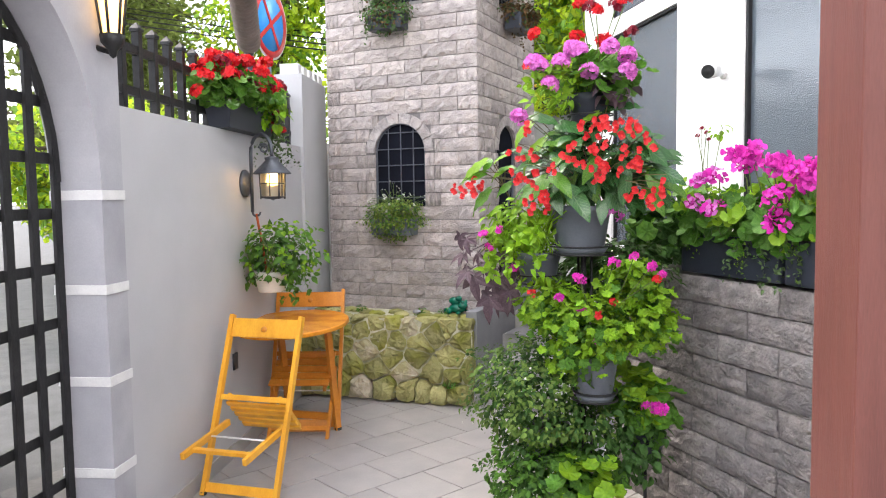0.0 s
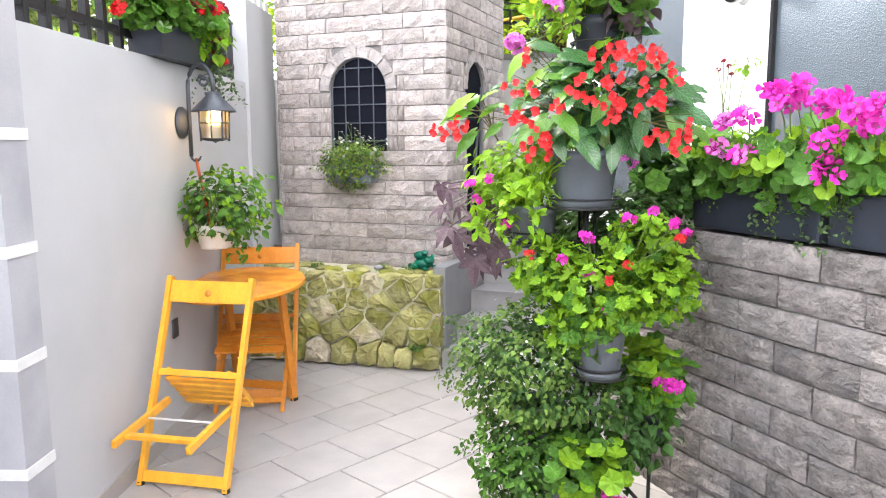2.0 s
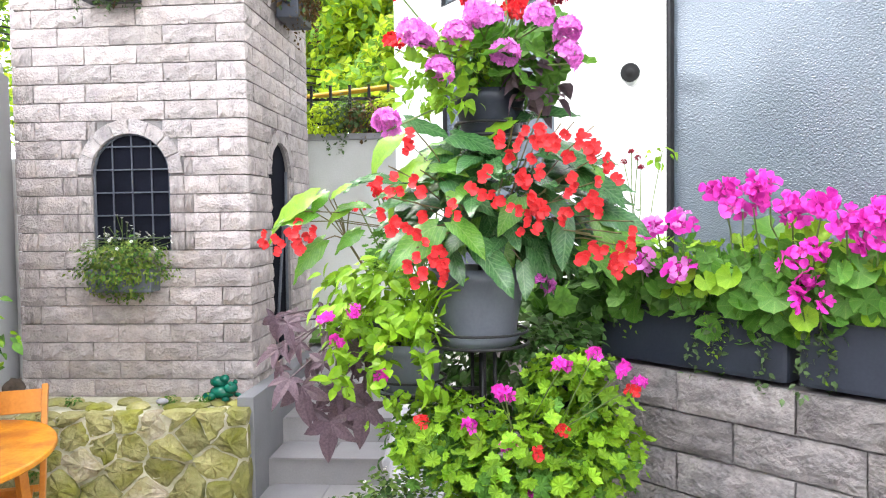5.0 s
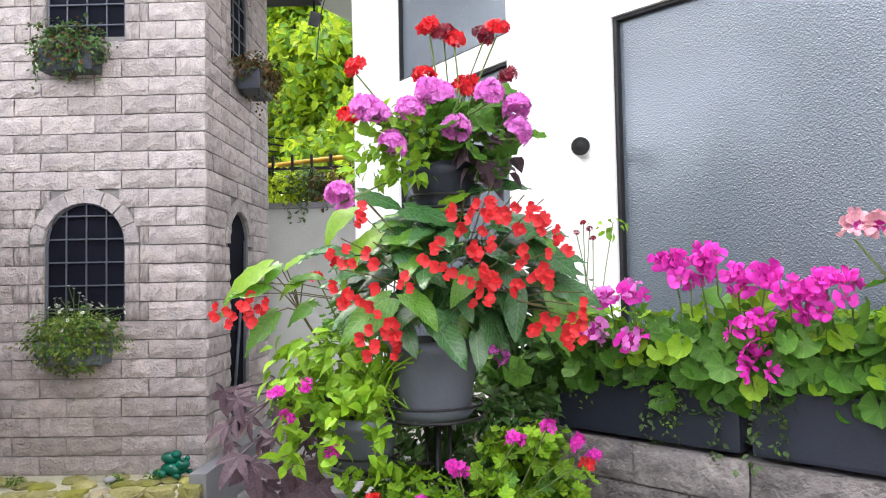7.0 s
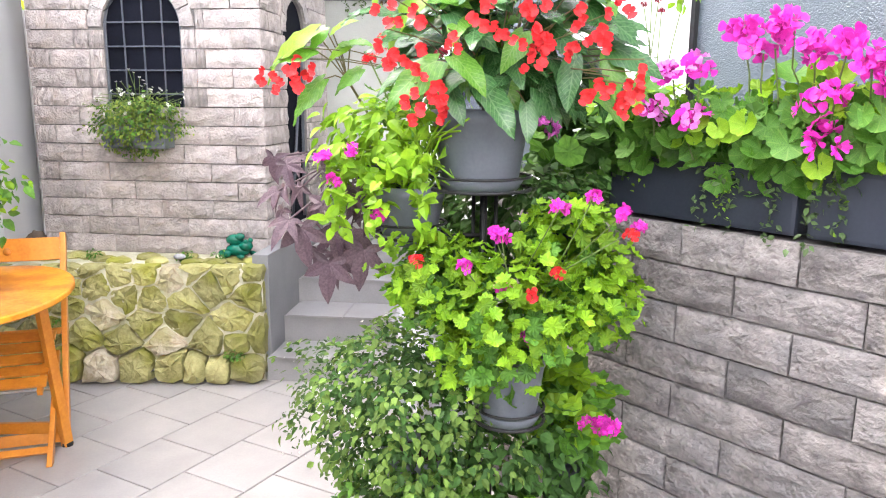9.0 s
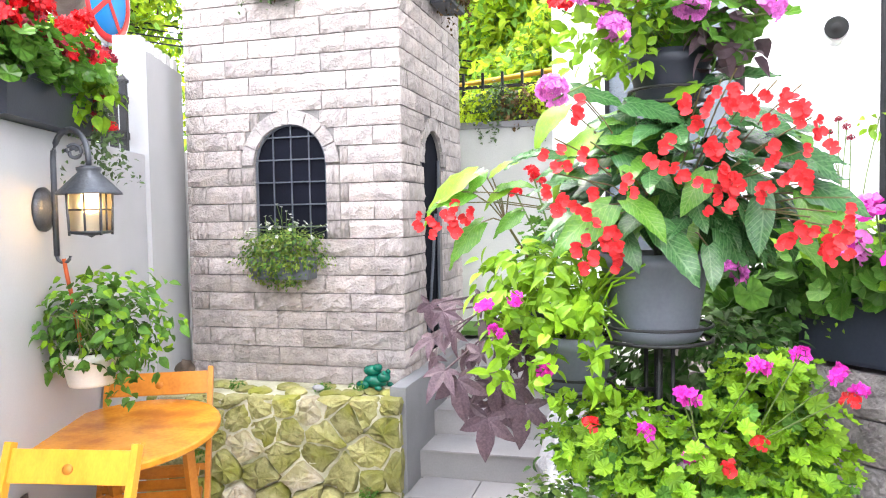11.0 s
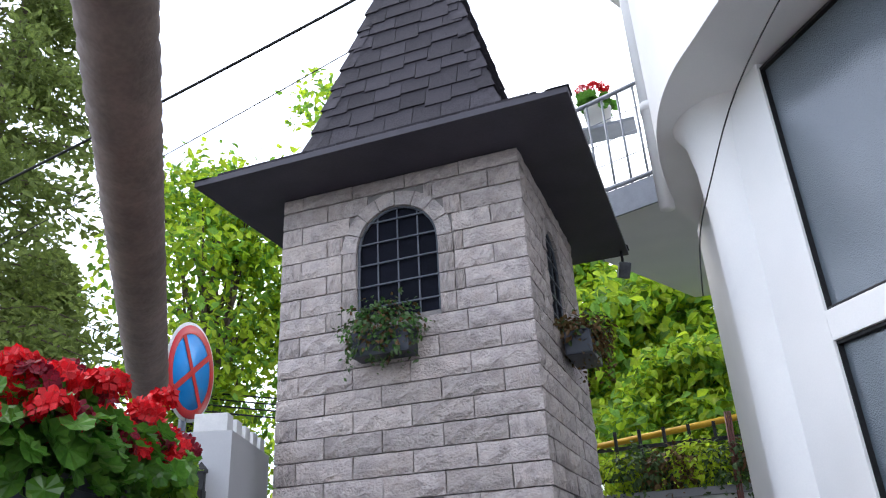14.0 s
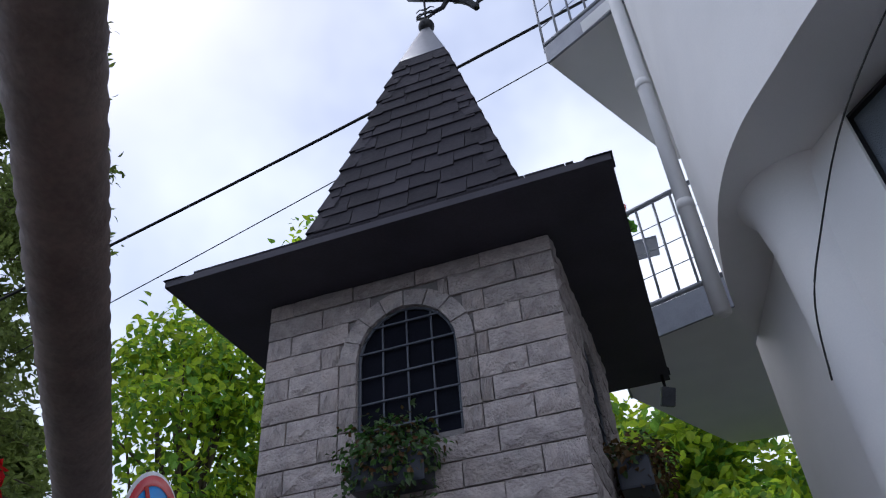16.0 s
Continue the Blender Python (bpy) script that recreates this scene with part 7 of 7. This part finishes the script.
for key in ("front", "side"):
    fm = face_frame(key)
    _, _, width, ops = FACES[key]
    z0 = 0.5194
    row = 0
    while z0 < TZ1 - 0.01:
        z1 = min(z0 + COURSE, TZ1)
        if z1 < TZ0 + 0.01:
            z0, row = z0 + COURSE, row + 1
            continue
        mid = (z0 + z1) / 2
        spans = [(0.0, width)]
        for c, h, sill, crown in ops:
            spring = crown - h
            if sill - 0.005 < mid < crown + RING:
                if mid < spring:
                    half = h + 0.085
                else:
                    rr = h + RING
                    half = math.sqrt(max(0.0, rr * rr - (mid - spring) ** 2))
                if half > 0.03:
                    spans = [q for a, b in spans for q in ((a, min(b, c - half)), (max(a, c + half), b)) if q[1] - q[0] > 0.03]
                if mid < spring:
                    for s in (-1, 1):
                        jw = 0.085
                        a = c - h - jw if s < 0 else c + h
                        lay(STONES, "jamb_stone", fm, a, a + jw, z0, z1, tower, 0.0)
        start = -0.028 - (BLEN / 2) * (row % 2)
        for a, b in spans:
            cuts = [a] + [q for q in np.arange(start, width, BLEN) if a + 0.05 < q < b - 0.05] + [b]
            for p, q in zip(cuts, cuts[1:]):
                lay(STONES, "stone", fm, p, q, max(z0, TZ0 - 0.008), z1, tower, pick.uniform(-0.002, 0.003))
        z0 += COURSE
        row += 1
    for c, h, sill, crown in ops:
        n = 8
        for k in range(n):
            a0, a1 = math.pi * k / n + 0.01, math.pi * (k + 1) / n - 0.01
            verts = []
            for rr, dep in ((h + 0.002, 0.02), (h + 0.002, 0.002), (h + RING - 0.006, 0.002), (h + RING - 0.006, 0.02)):
                for s in range(3):
                    a = a0 + (a1 - a0) * s / 2
                    verts.append(fm @ Vector((c + rr * math.cos(a), dep - (0.009 * pick.random() if dep < 0.01 else 0), crown - h + rr * math.sin(a))))
            faces = [(r * 3 + s, r * 3 + s + 1, r * 3 + s + 4, r * 3 + s + 3) for r in range(3) for s in range(2)] + [(0, 3, 6, 9), (11, 8, 5, 2)]
            raw("arch_stone", verts, faces, M_ARCH, tower)

# blocks of the low wall
fm = wall_frame(LOW_A, (LOW_B[0] - LOW_A[0], LOW_B[1] - LOW_A[1]))
BH, BL = 0.119, 0.343
for row in range(10):
    cuts = [0.0] + [q for q in np.arange(0.129 if row % 2 else 0.3, LOW_LEN, BL) if q < LOW_LEN - 0.05] + [LOW_LEN]
    for p, q in zip(cuts, cuts[1:]):
        if q < 3.4:
            lay(BLOCKS, "block", fm, p, q, max(-0.012, LOW_TOP - 0.004 - (10 - row) * BH), LOW_TOP - 0.004 - (9 - row) * BH, low_wall, pick.uniform(-0.003, 0.005), 0.006).matrix_parent_inverse = low_wall.matrix_basis.inverted()

# shingles
def shingle_mesh():
    verts = [(0, 0, 0), (1, 0, 0), (1, 0, 1), (0, 0, 1), (0, -0.014, 0), (1, -0.014, 0), (1, -0.002, 1), (0, -0.002, 1)]
    faces = [(4, 5, 6, 7), (0, 4, 7, 3), (5, 1, 2, 6), (0, 1, 5, 4)]
    me = bpy.data.meshes.new("shingle")
    me.from_pydata(verts, [], faces)
    me.materials.append(M_SHINGLE)
    return me


SHINGLE = shingle_mesh()
for k in range(4):
    turn = pose(0, 0, 0, 0, 0, 90 * k)
    total = 0
    for (r0, z0), (r1, z1) in zip(PROFILE, PROFILE[1:]):
        slope = math.hypot(r0 - r1, z1 - z0)
        n = max(1, round(slope / 0.135))
        tilt = math.degrees(math.atan2(r0 - r1, z1 - z0))
        for i in range(n):
            s = i / n
            r, z = r0 + (r1 - r0) * s, z0 + (z1 - z0) * s
            re = r0 + (r1 - r0) * min(1, s + 1 / n)
            w = 2 * r
            count = max(2, round(w / 0.165))
            off = 0.5 * (total % 2)
            edges = sorted({-r, r, *[q for q in (-r + w * (j + off) / count for j in range(count + 1)) if -r + 0.02 < q < r - 0.02]})
            for a, b in zip(edges, edges[1:]):
                lo, hi = max(a, -re - 0.004), min(b, re + 0.004)
                if hi - lo < 0.015:
                    continue
                drop = pick.choice((0.0, 0.012, 0.03)) if z > 4.1 else 0.0
                ob = new("shingle", SHINGLE)
                ob.parent = roof
                ob.matrix_basis = turn @ Matrix.Translation((lo + 0.002, -r - 0.004, z)) @ pose(0, 0, 0, -tilt) @ Matrix.Translation((0, 0, -drop)) @ Matrix.Diagonal((hi - lo - 0.004, 1.0, slope / n * 1.12 + drop, 1))
            total += 1
    # bent shingles over the hips
    for (r0, z0), (r1, z1) in zip(PROFILE, PROFILE[1:]):
        n = max(1, round(math.hypot(r0 - r1, z1 - z0) / 0.17))
        for i in range(n):
            ra, za = r0 + (r1 - r0) * i / n, z0 + (z1 - z0) * i / n
            rb, zb = r0 + (r1 - r0) * (i + 1.1) / n, z0 + (z1 - z0) * (i + 1.1) / n
            w, lift, low = 0.1, 0.02, 0.006
            verts = [(ra + lift - w, -ra - lift, za), (ra + lift, -ra - lift, za), (ra + lift, -ra - lift + w, za), (rb + low - w, -rb - low, zb), (rb + low, -rb - low, zb), (rb + low, -rb - low + w, zb), (ra - w, -ra + 0.004, za), (ra, -ra, za), (ra - 0.004, -ra + w, za)]
            ob = raw("hip_shingle", verts, [(0, 1, 4, 3), (1, 2, 5, 4), (6, 7, 1, 0), (7, 8, 2, 1)], M_SHINGLE, roof)
            ob.matrix_basis = turn

# floor tiles
TILE, GAP = 0.333, 0.006
tile_me = bpy.data.meshes.new("tile")
e, c, h = TILE - GAP, 0.003, 0.008
tile_me.from_pydata([(0, 0, 0), (e, 0, 0), (e, e, 0), (0, e, 0), (0, 0, h - 0.002), (e, 0, h - 0.002), (e, e, h - 0.002), (0, e, h - 0.002), (c, c, h), (e - c, c, h), (e - c, e - c, h), (c, e - c, h)], [],
                    [(8, 9, 10, 11), (4, 5, 9, 8), (5, 6, 10, 9), (6, 7, 11, 10), (7, 4, 8, 11), (0, 1, 5, 4), (1, 2, 6, 5), (2, 3, 7, 6), (3, 0, 4, 7)])
tile_me.materials.append(M_TILE)
TM2 = pose(-1.353, 4.471, -0.006, 0, 0, 67.5)


def inside(x, y, poly):
    hit = False
    for i, (x0, y0) in enumerate(poly):
        x1, y1 = poly[i - 1]
        if (y0 > y) != (y1 > y) and x < (x1 - x0) * (y - y0) / (y1 - y0) + x0:
            hit = not hit
    return hit


laid = set()
AREA = [(-1.5, 2.0), (2.9, 1.8), (0.4, 4.45), (-0.2, 5.45), (-1.06, 5.45), (-2.65, 5.3), (-1.62, 2.5)]
count = 0
for i in range(-16, 8):
    for j in range(-14, 8):
        q = TM2 @ Vector(((i + 0.5 + 0.5 * (j % 2)) * TILE, (j + 0.5) * TILE, 0))
        if inside(q.x, q.y, AREA) and count < 300:
            ob = new("tile", tile_me)
            ob.parent = floor
            ob.matrix_basis = TM2 @ Matrix.Translation(((i + 0.5 * (j % 2)) * TILE, j * TILE, pick.uniform(-0.0006, 0.0004)))
            count += 1
            laid.add((i, j))
# the rest of the paving towards the entrance, joined
NEAR = [(-0.6, -0.2), (-0.2, -1.1), (3.4, -1.1), (3.4, 0.95), (2.75, 1.65), (-1.3, 2.6)]
verts, faces = [], []
corners = [v.co.copy() for v in tile_me.vertices]
sides = [tuple(p.vertices) for p in tile_me.polygons]
for i in range(-26, 12):
    for j in range(-22, 10):
        q = TM2 @ Vector(((i + 0.5 + 0.5 * (j % 2)) * TILE, (j + 0.5) * TILE, 0))
        if (i, j) not in laid and inside(q.x, q.y, NEAR):
            m = TM2 @ Matrix.Translation(((i + 0.5 * (j % 2)) * TILE, j * TILE, 0))
            faces += [tuple(k + len(verts) for k in f) for f in sides]
            verts += [m @ v for v in corners]
tagged(raw("paving", verts, faces, M_TILE, floor), "", "", "", "stuff")
